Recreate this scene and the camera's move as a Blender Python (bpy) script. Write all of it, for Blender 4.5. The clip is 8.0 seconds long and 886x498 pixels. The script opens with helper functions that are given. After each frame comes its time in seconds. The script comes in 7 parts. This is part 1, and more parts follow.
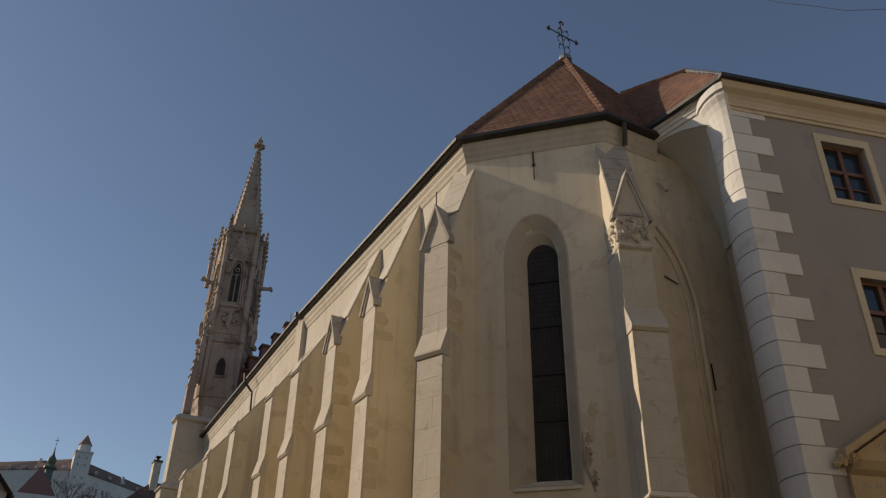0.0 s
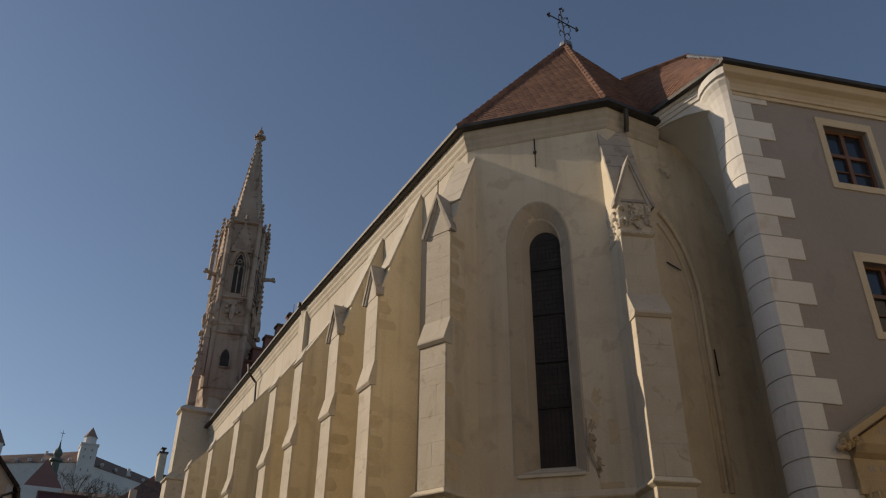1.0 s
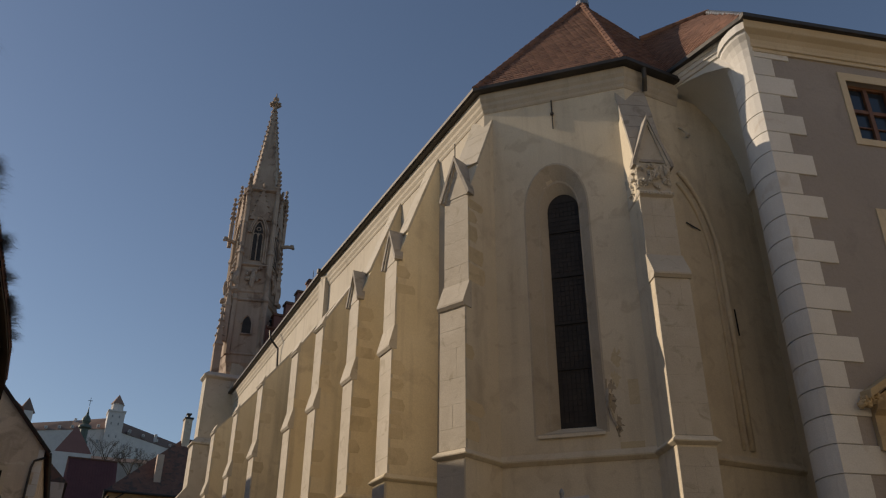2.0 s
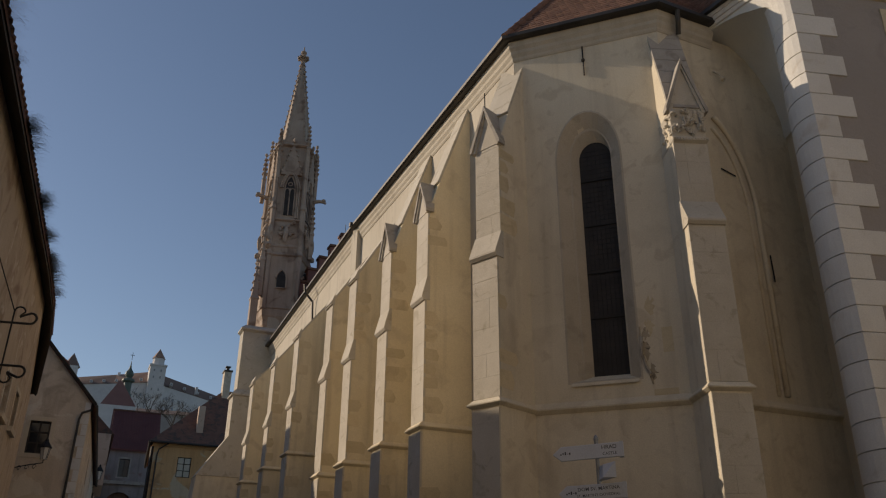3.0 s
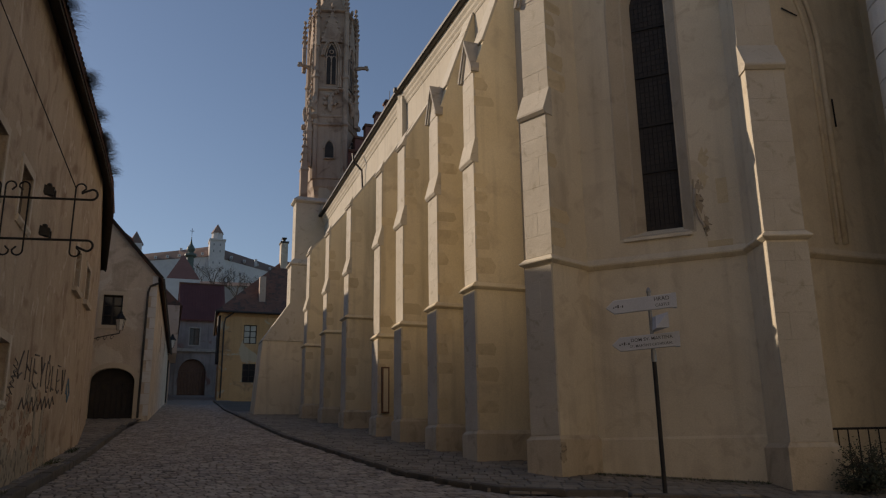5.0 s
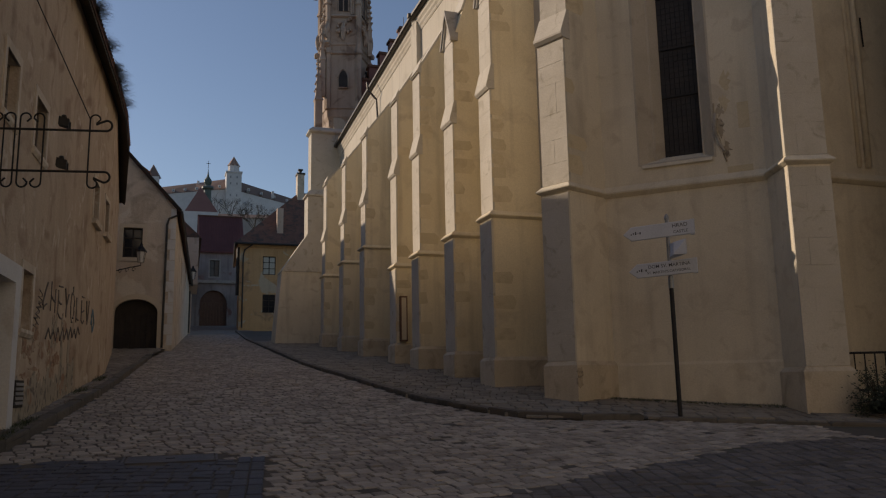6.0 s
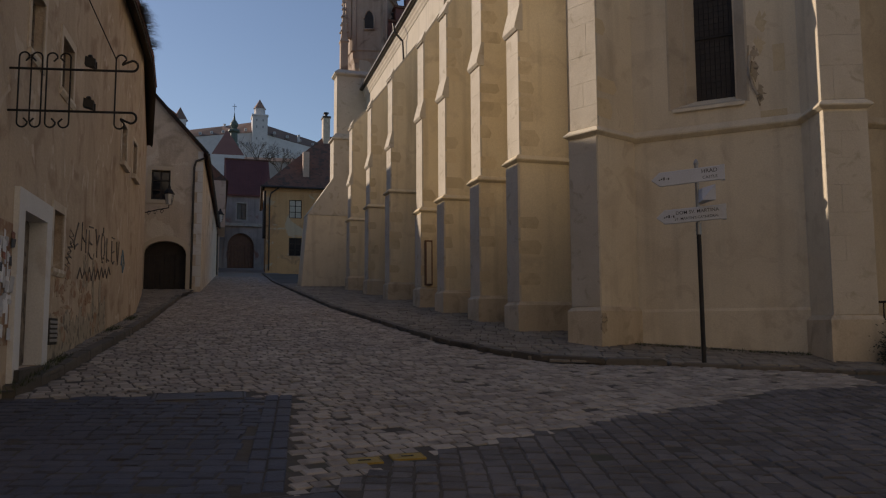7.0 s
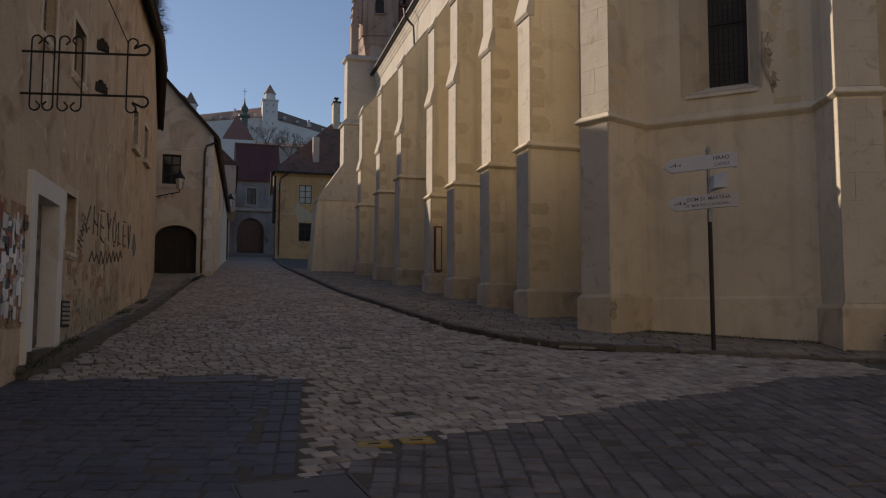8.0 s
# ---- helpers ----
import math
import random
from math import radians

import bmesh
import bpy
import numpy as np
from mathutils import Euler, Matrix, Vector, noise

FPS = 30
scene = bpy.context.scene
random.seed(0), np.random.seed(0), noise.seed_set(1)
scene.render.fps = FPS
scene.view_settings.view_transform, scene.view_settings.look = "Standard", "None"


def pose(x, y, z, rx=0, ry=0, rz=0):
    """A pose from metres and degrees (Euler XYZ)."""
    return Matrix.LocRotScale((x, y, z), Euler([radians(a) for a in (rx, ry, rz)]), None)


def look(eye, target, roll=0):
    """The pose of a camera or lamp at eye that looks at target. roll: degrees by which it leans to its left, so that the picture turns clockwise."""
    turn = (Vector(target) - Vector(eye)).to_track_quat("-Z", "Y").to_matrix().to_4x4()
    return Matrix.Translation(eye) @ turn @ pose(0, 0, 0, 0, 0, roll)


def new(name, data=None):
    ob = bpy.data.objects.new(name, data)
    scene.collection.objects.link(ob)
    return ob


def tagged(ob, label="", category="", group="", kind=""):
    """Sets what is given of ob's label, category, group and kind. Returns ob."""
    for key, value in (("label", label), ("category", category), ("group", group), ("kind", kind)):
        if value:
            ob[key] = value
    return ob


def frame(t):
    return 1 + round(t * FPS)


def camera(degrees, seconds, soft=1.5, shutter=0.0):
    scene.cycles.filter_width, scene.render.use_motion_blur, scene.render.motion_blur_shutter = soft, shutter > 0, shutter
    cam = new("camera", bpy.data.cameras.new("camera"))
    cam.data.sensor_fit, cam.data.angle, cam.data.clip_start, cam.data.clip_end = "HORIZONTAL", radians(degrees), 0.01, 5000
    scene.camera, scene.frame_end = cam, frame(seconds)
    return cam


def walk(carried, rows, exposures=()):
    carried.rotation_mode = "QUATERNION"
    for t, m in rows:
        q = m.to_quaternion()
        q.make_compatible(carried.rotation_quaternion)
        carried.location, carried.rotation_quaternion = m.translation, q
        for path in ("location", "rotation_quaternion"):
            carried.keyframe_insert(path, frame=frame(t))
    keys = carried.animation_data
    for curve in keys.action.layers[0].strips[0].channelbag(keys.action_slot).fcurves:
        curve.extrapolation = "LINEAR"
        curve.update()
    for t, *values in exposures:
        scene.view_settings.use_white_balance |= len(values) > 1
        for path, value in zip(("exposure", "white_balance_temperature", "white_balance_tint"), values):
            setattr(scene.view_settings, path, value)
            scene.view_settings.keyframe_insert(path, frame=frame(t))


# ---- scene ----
cam = camera(58.08, 8.0, soft=1.2)
PATH = [
    (0.0, pose(0.007, -0.077, 1.775, 120.97, -0.95, -28.86)),
    (0.5, pose(0.012, -0.068, 1.766, 120.75, -0.79, -28.72)),
    (1.0, pose(0.012, -0.065, 1.755, 120.22, -0.51, -28.43)),
    (1.5, pose(0.008, -0.064, 1.742, 119.12, -0.35, -27.80)),
    (3.0, pose(-0.009, -0.065, 1.697, 114.26, -0.43, -24.43)),
    (3.5, pose(-0.012, -0.062, 1.682, 112.27, -0.25, -23.12)),
    (4.0, pose(-0.013, -0.057, 1.668, 109.97, 0.11, -21.85)),
    (4.5, pose(-0.011, -0.049, 1.655, 107.23, 0.49, -20.98)),
    (6.0, pose(0.004, -0.016, 1.622, 99.63, 1.06, -19.01)),
    (6.5, pose(0.009, -0.005, 1.614, 97.24, 0.79, -18.02)),
    (7.0, pose(0.011, 0.002, 1.608, 95.71, 0.30, -17.28)),
    (7.5, pose(0.009, 0.005, 1.603, 94.86, 0.01, -16.81)),
    (8.0, pose(0.000, 0.000, 1.600, 94.72, -0.14, -16.65)),
]
walk(cam, PATH, exposures=[(0.0, 0.47, 8450, 15), (3.5, 0.43, 8400, 16), (6.5, 0.54, 8150, 18), (8.0, 0.68, 7950, 19)])

# ---- light ----
SUN_AZ, SUN_EL = -49.2, 23.5
world = bpy.data.worlds.new("world")
scene.world = world
world.use_nodes = True
wn = world.node_tree.nodes
sky = wn.new("ShaderNodeTexSky")
sky.sky_type = "NISHITA"
sky.sun_disc = False
sky.sun_elevation = radians(SUN_EL)
sky.sun_rotation = radians(SUN_AZ)
sky.altitude = 150
sky.air_density = 1.0
sky.dust_density = 0.35
sky.ozone_density = 4.4
wn["Background"].inputs[1].default_value = 0.077
world.node_tree.links.new(sky.outputs[0], wn["Background"].inputs[0])
sun = new("sun", bpy.data.lights.new("sun", "SUN"))
sun.data.energy = 2.3
sun.data.angle = radians(0.6)
sun.data.color = (1.0, 0.94, 0.85)
to_sun = Vector((math.sin(radians(SUN_AZ)) * math.cos(radians(SUN_EL)), math.cos(radians(SUN_AZ)) * math.cos(radians(SUN_EL)), math.sin(radians(SUN_EL))))
sun.matrix_world = look(Vector((-20, 15, 40)), Vector((-20, 15, 40)) - to_sun)


# ---- materials ----
def surface(name, c1, c2, scale=0.8, c3=None, c3_at=(0.62, 0.72), c3_scale=1.7, rough=0.9, grain=30.0, bump=0.25, metal=0.0, per_piece=0.0, island=0.0, streaks=0.0, worn=None, worn_at=(0.56, 0.585), worn_scale=0.8):
    """Two-scale mottled surface: c1 to c2 in large clouds, c3 in sharper stains, fine grain in colour and relief."""
    m = bpy.data.materials.new(name)
    m.use_nodes = True
    n, l = m.node_tree.nodes, m.node_tree.links
    b = n["Principled BSDF"]
    b.inputs["Roughness"].default_value = rough
    b.inputs["Metallic"].default_value = metal
    co = n.new("ShaderNodeTexCoord")
    geo = n.new("ShaderNodeNewGeometry")
    where = geo.outputs["Position"]

    def cloud(sc, detail, dist=0.0, vec=None):
        t = n.new("ShaderNodeTexNoise")
        t.inputs["Scale"].default_value = sc
        t.inputs["Detail"].default_value = detail
        t.inputs["Distortion"].default_value = dist
        l.new(vec or where, t.inputs["Vector"])
        return t.outputs["Fac"]

    def ramp(fac, a, z):
        r = n.new("ShaderNodeMapRange")
        r.inputs[1].default_value, r.inputs[2].default_value = a, z
        l.new(fac, r.inputs[0])
        return r.outputs[0]

    def mix(fac, a, z, mode="MIX"):
        x = n.new("ShaderNodeMix")
        x.data_type, x.blend_type = "RGBA", mode
        for k, s in ((0, fac), (6, a), (7, z)):
            if isinstance(s, (int, float)):
                x.inputs[k].default_value = s
            elif isinstance(s, tuple):
                x.inputs[k].default_value = (*s, 1)
            else:
                l.new(s, x.inputs[k])
        return x.outputs[2]

    col = mix(ramp(cloud(scale, 5, 0.4), 0.32, 0.68), c1, c2)
    if c3:
        col = mix(ramp(cloud(c3_scale, 8, 0.8), *c3_at), col, c3)
    if worn:
        col = mix(ramp(cloud(worn_scale, 10, 1.2), *worn_at), col, worn)
    if streaks:
        st = n.new("ShaderNodeMapping")
        st.inputs["Scale"].default_value = (3.0, 3.0, 0.22)
        l.new(where, st.inputs["Vector"])
        col = mix(ramp(cloud(1.2, 6, 0.3, st.outputs[0]), 0.5, 0.8), col, mix(streaks, col, (0.25, 0.22, 0.2), "MULTIPLY"))
    fine = cloud(grain, 6)
    col = mix(0.18, col, mix(ramp(fine, 0.3, 0.7), (0.6, 0.6, 0.6), (1.35, 1.35, 1.35)), "MULTIPLY")
    if per_piece or island:
        spread = max(per_piece, island)
        oi = n.new("ShaderNodeObjectInfo")
        add = n.new("ShaderNodeMath")
        l.new(oi.outputs["Random"], add.inputs[0])
        l.new(geo.outputs["Random Per Island"], add.inputs[1])
        own = n.new("ShaderNodeMath")
        own.operation = "FRACT"
        l.new(add.outputs[0], own.inputs[0])
        col = mix(1.0, col, mix(own.outputs[0], (1 - spread,) * 3, (1 + spread,) * 3), "MULTIPLY")
    l.new(col, b.inputs["Base Color"])
    if bump:
        bp = n.new("ShaderNodeBump")
        bp.inputs["Strength"].default_value = bump
        bp.inputs["Distance"].default_value = 0.02
        l.new(fine, bp.inputs["Height"])
        b2 = n.new("ShaderNodeBump")
        b2.inputs["Strength"].default_value = bump * 0.8
        b2.inputs["Distance"].default_value = 0.05
        l.new(cloud(grain * 0.12, 4), b2.inputs["Height"])
        l.new(bp.outputs[0], b2.inputs["Normal"])
        l.new(b2.outputs[0], b.inputs["Normal"])
    return m


def glass_dark(name, col=(0.012, 0.014, 0.018), rough=0.12):
    m = bpy.data.materials.new(name)
    m.use_nodes = True
    b = m.node_tree.nodes["Principled BSDF"]
    b.inputs["Base Color"].default_value = (*col, 1)
    b.inputs["Roughness"].default_value = rough
    b.inputs["Specular IOR Level"].default_value = 0.5
    return m


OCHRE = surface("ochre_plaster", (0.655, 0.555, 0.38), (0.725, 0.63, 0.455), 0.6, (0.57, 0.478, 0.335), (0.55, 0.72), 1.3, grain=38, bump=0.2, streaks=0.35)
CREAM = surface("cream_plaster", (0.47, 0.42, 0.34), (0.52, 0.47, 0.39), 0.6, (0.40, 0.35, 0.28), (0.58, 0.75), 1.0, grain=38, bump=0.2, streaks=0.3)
APSE = surface("apse_plaster", (0.60, 0.53, 0.41), (0.67, 0.60, 0.475), 0.7, (0.53, 0.46, 0.355), (0.55, 0.75), 1.1, grain=38, bump=0.2, streaks=0.28, worn=(0.56, 0.485, 0.37), worn_at=(0.57, 0.66), worn_scale=2.2)
STONE = surface("pale_stone", (0.47, 0.425, 0.35), (0.535, 0.49, 0.415), 1.3, (0.40, 0.355, 0.28), (0.58, 0.68), 3.0, grain=45, bump=0.35)
REVEAL = surface("grey_reveal", (0.42, 0.365, 0.285), (0.49, 0.43, 0.345), 0.9, (0.35, 0.30, 0.235), (0.56, 0.72), 1.8, grain=40, bump=0.25)
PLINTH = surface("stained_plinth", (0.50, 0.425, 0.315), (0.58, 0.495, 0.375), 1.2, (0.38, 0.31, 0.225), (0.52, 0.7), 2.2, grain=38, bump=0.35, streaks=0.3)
DAMP = surface("damp_plaster", (0.34, 0.28, 0.20), (0.42, 0.35, 0.26), 3.0, (0.17, 0.14, 0.105), (0.52, 0.62), 6.0, grain=40, bump=0.6)
QUOIN = surface("weathered_quoin", (0.575, 0.475, 0.315), (0.64, 0.54, 0.37), 1.4, (0.52, 0.425, 0.285), (0.55, 0.7), 2.6, grain=40, bump=0.3, per_piece=0.10)
GREY_STONE = surface("grey_stone", (0.34, 0.31, 0.27), (0.42, 0.38, 0.33), 1.6, (0.27, 0.24, 0.2), (0.55, 0.68), 3.0, grain=45, bump=0.35)
TOWER_STONE = surface("tower_stone", (0.37, 0.28, 0.22), (0.45, 0.36, 0.29), 0.7, (0.24, 0.17, 0.13), (0.55, 0.68), 1.3, grain=22, bump=0.4, streaks=0.4)
TILE = surface("clay_tile", (0.165, 0.08, 0.052), (0.21, 0.105, 0.068), 1.2, (0.13, 0.055, 0.035), (0.55, 0.7), 3.0, rough=0.85, grain=60, bump=0.3, per_piece=0.22, island=0.22)
OLD_TILE = surface("old_roof_tile", (0.12, 0.058, 0.042), (0.17, 0.08, 0.055), 1.4, (0.07, 0.048, 0.04), (0.5, 0.66), 2.5, grain=30, bump=0.4, island=0.25)
RED_ROOF = surface("dark_red_roof", (0.115, 0.036, 0.034), (0.15, 0.048, 0.043), 0.4, (0.11, 0.03, 0.03), (0.55, 0.7), 1.0, rough=0.75, grain=12, bump=0.2)
METAL_DARK = surface("dark_sheet_metal", (0.045, 0.042, 0.04), (0.075, 0.068, 0.06), 2.0, rough=0.5, metal=0.6, grain=60, bump=0.1)
IRON = surface("black_iron", (0.012, 0.011, 0.011), (0.025, 0.022, 0.02), 6.0, rough=0.6, metal=0.3, grain=80, bump=0.2)
ZINC = surface("grey_zinc", (0.22, 0.23, 0.24), (0.3, 0.31, 0.32), 2.0, rough=0.45, metal=0.7, grain=50, bump=0.1)
GREY_PLASTER = surface("grey_plaster", (0.30, 0.272, 0.255), (0.345, 0.312, 0.292), 0.5, (0.26, 0.237, 0.222), (0.58, 0.75), 1.2, grain=70, bump=0.35)
WHITE_TRIM = surface("white_limewash", (0.62, 0.605, 0.57), (0.70, 0.685, 0.65), 0.8, (0.55, 0.5, 0.44), (0.6, 0.75), 1.5, grain=45, bump=0.2, per_piece=0.05)
CREAM_TRIM = surface("cream_trim", (0.56, 0.47, 0.34), (0.62, 0.53, 0.4), 0.8, (0.48, 0.4, 0.29), (0.6, 0.75), 1.5, grain=45, bump=0.2)
PORTAL = surface("portal_sandstone", (0.42, 0.31, 0.18), (0.5, 0.38, 0.23), 1.2, (0.33, 0.24, 0.15), (0.56, 0.7), 2.2, grain=40, bump=0.3)
BROWN_WOOD = surface("brown_window_wood", (0.13, 0.06, 0.035), (0.17, 0.08, 0.045), 4.0, rough=0.55, grain=60, bump=0.15)
DARK_WOOD = surface("dark_old_wood", (0.022, 0.017, 0.013), (0.04, 0.03, 0.022), 3.0, rough=0.75, grain=40, bump=0.3)
GREY_WOOD = surface("grey_flaking_wood", (0.17, 0.13, 0.09), (0.24, 0.19, 0.14), 4.0, (0.08, 0.06, 0.045), (0.5, 0.6), 8.0, rough=0.85, grain=60, bump=0.35)
OLD_WALL = surface("old_house_plaster", (0.46, 0.35, 0.245), (0.555, 0.435, 0.315), 0.8, (0.33, 0.22, 0.145), (0.52, 0.70), 1.5, grain=28, bump=0.6, streaks=0.22, worn=(0.60, 0.50, 0.385), worn_at=(0.6, 0.66), worn_scale=1.8)
BARE_BRICK = surface("bare_patch", (0.30, 0.165, 0.095), (0.38, 0.24, 0.155), 3.0, (0.44, 0.34, 0.24), (0.5, 0.58), 6.0, grain=30, bump=0.6)
HOUSE2 = surface("far_house_plaster", (0.56, 0.465, 0.355), (0.65, 0.55, 0.435), 0.6, (0.44, 0.36, 0.27), (0.54, 0.66), 1.2, grain=20, bump=0.6, streaks=0.22, worn=(0.66, 0.585, 0.475), worn_at=(0.57, 0.6), worn_scale=1.1)
PINK_WALL = surface("pinkish_plaster", (0.50, 0.36, 0.28), (0.56, 0.42, 0.33), 0.5, (0.3, 0.21, 0.15), (0.56, 0.7), 1.2, grain=20, bump=0.3)
YELLOW_WALL = surface("yellow_plaster", (0.58, 0.325, 0.145), (0.64, 0.38, 0.185), 0.5, (0.40, 0.23, 0.12), (0.56, 0.7), 0.9, grain=15, bump=0.3, streaks=0.25, worn=(0.55, 0.43, 0.29), worn_at=(0.6, 0.63), worn_scale=0.6)
GATE_WALL = surface("gate_house_plaster", (0.23, 0.20, 0.19), (0.34, 0.30, 0.285), 0.5, (0.22, 0.12, 0.10), (0.6, 0.66), 0.6, grain=15, bump=0.3, streaks=0.4)
CASTLE_WHITE = surface("castle_white", (0.54, 0.53, 0.53), (0.62, 0.61, 0.6), 0.05, rough=0.9, grain=1.0, bump=0.0)
CASTLE_ROOF = surface("castle_roof", (0.15, 0.10, 0.085), (0.19, 0.125, 0.1), 0.05, rough=0.9, grain=1.0, bump=0.0)
CASTLE_ROOF_RED = surface("castle_roof_red", (0.27, 0.17, 0.13), (0.33, 0.205, 0.16), 0.05, rough=0.9, grain=1.0, bump=0.0)
FADED_ROOF = surface("faded_red_roof", (0.21, 0.095, 0.08), (0.26, 0.125, 0.105), 0.3, rough=0.85, grain=6, bump=0.1)
COPPER = surface("green_copper", (0.05, 0.08, 0.07), (0.09, 0.13, 0.115), 0.5, rough=0.6, grain=4, bump=0.0)
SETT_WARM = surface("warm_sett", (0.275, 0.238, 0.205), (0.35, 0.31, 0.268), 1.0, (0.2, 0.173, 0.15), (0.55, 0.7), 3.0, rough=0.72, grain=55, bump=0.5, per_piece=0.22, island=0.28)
# Next two sett colours also hold the shade on the near road.
SETT_DARK = surface("dark_shaded_sett", (0.088, 0.080, 0.080), (0.125, 0.115, 0.115), 1.0, (0.055, 0.05, 0.05), (0.55, 0.7), 3.0, rough=0.66, grain=55, bump=0.5, per_piece=0.22, island=0.28)
SETT_BLUE = surface("blue_shaded_sett", (0.040, 0.043, 0.060), (0.062, 0.067, 0.092), 1.0, (0.055, 0.055, 0.06), (0.55, 0.7), 3.0, rough=0.66, grain=55, bump=0.5, per_piece=0.2, island=0.22)
SLAB = surface("pavement_slab", (0.185, 0.16, 0.132), (0.24, 0.21, 0.173), 1.0, (0.16, 0.14, 0.115), (0.55, 0.7), 2.5, rough=0.75, grain=50, bump=0.45, per_piece=0.18, island=0.2)
KERB = surface("kerb_stone", (0.085, 0.073, 0.06), (0.125, 0.108, 0.088), 1.2, (0.05, 0.047, 0.038), (0.55, 0.68), 3.0, rough=0.75, grain=45, bump=0.4, per_piece=0.15)
EARTH = surface("joint_earth", (0.055, 0.047, 0.039), (0.09, 0.077, 0.064), 0.7, (0.06, 0.065, 0.04), (0.55, 0.7), 2.0, grain=14, bump=0.6)
HILL = surface("hill_scrub", (0.05, 0.05, 0.03), (0.09, 0.08, 0.055), 0.05, grain=0.6, bump=0.3)
MOSS = surface("moss", (0.04, 0.055, 0.018), (0.075, 0.085, 0.03), 5.0, grain=60, bump=0.5)
DRY_GRASS = surface("dry_grass", (0.085, 0.065, 0.036), (0.13, 0.10, 0.06), 4.0, grain=50, bump=0.2)
LEAF = surface("shrub_leaf", (0.022, 0.03, 0.012), (0.045, 0.05, 0.022), 6.0, rough=0.6, grain=60, bump=0.0, island=0.4)
TWIG = surface("twig", (0.05, 0.038, 0.028), (0.08, 0.06, 0.045), 5.0, grain=40, bump=0.2)
YELLOW_PLATE = surface("yellow_cover", (0.27, 0.18, 0.03), (0.33, 0.225, 0.045), 5.0, (0.2, 0.14, 0.05), (0.55, 0.65), 12.0, rough=0.6, grain=60, bump=0.3)
IRON_PLATE = surface("worn_iron_cover", (0.07, 0.065, 0.066), (0.11, 0.10, 0.10), 3.0, rough=0.6, metal=0.5, grain=60, bump=0.3)
PAPER = surface("poster_paper", (0.55, 0.55, 0.56), (0.7, 0.69, 0.68), 3.0, rough=0.9, grain=40, bump=0.2, per_piece=0.3)
PAPER_RED = surface("poster_red", (0.30, 0.10, 0.07), (0.4, 0.2, 0.15), 9.0, rough=0.9, grain=40, bump=0.1, per_piece=0.4)
PAPER_DARK = surface("poster_print", (0.06, 0.08, 0.11), (0.16, 0.15, 0.15), 9.0, rough=0.9, grain=40, bump=0.1, per_piece=0.4)
SIGN_FACE = surface("sign_face", (0.44, 0.47, 0.525), (0.5, 0.53, 0.585), 2.0, rough=0.45, grain=50, bump=0.05)
SIGN_INK = surface("sign_ink", (0.03, 0.03, 0.035), (0.045, 0.045, 0.05), 2.0, rough=0.6, grain=50, bump=0.0)
SPRAY = surface("spray_paint", (0.07, 0.055, 0.05), (0.16, 0.13, 0.105), 5.0, rough=0.8, grain=40, bump=0.1)
SPRAY_BLUE = surface("spray_paint_blue", (0.10, 0.17, 0.22), (0.14, 0.22, 0.27), 5.0, rough=0.8, grain=40, bump=0.1)
GLASS = glass_dark("dark_glass")
LEADED = surface("leaded_glass", (0.02, 0.016, 0.014), (0.034, 0.028, 0.025), 3.0, rough=0.7, grain=30, bump=0.15)
SKY_GLASS = glass_dark("window_glass", (0.02, 0.03, 0.045), 0.04)
CURTAIN = surface("pale_curtain", (0.5, 0.47, 0.38), (0.58, 0.55, 0.46), 2.0, grain=20, bump=0.1)
LAMP_GLASS = surface("frosted_lamp_glass", (0.55, 0.54, 0.5), (0.62, 0.6, 0.56), 2.0, rough=0.3, grain=20, bump=0.0)


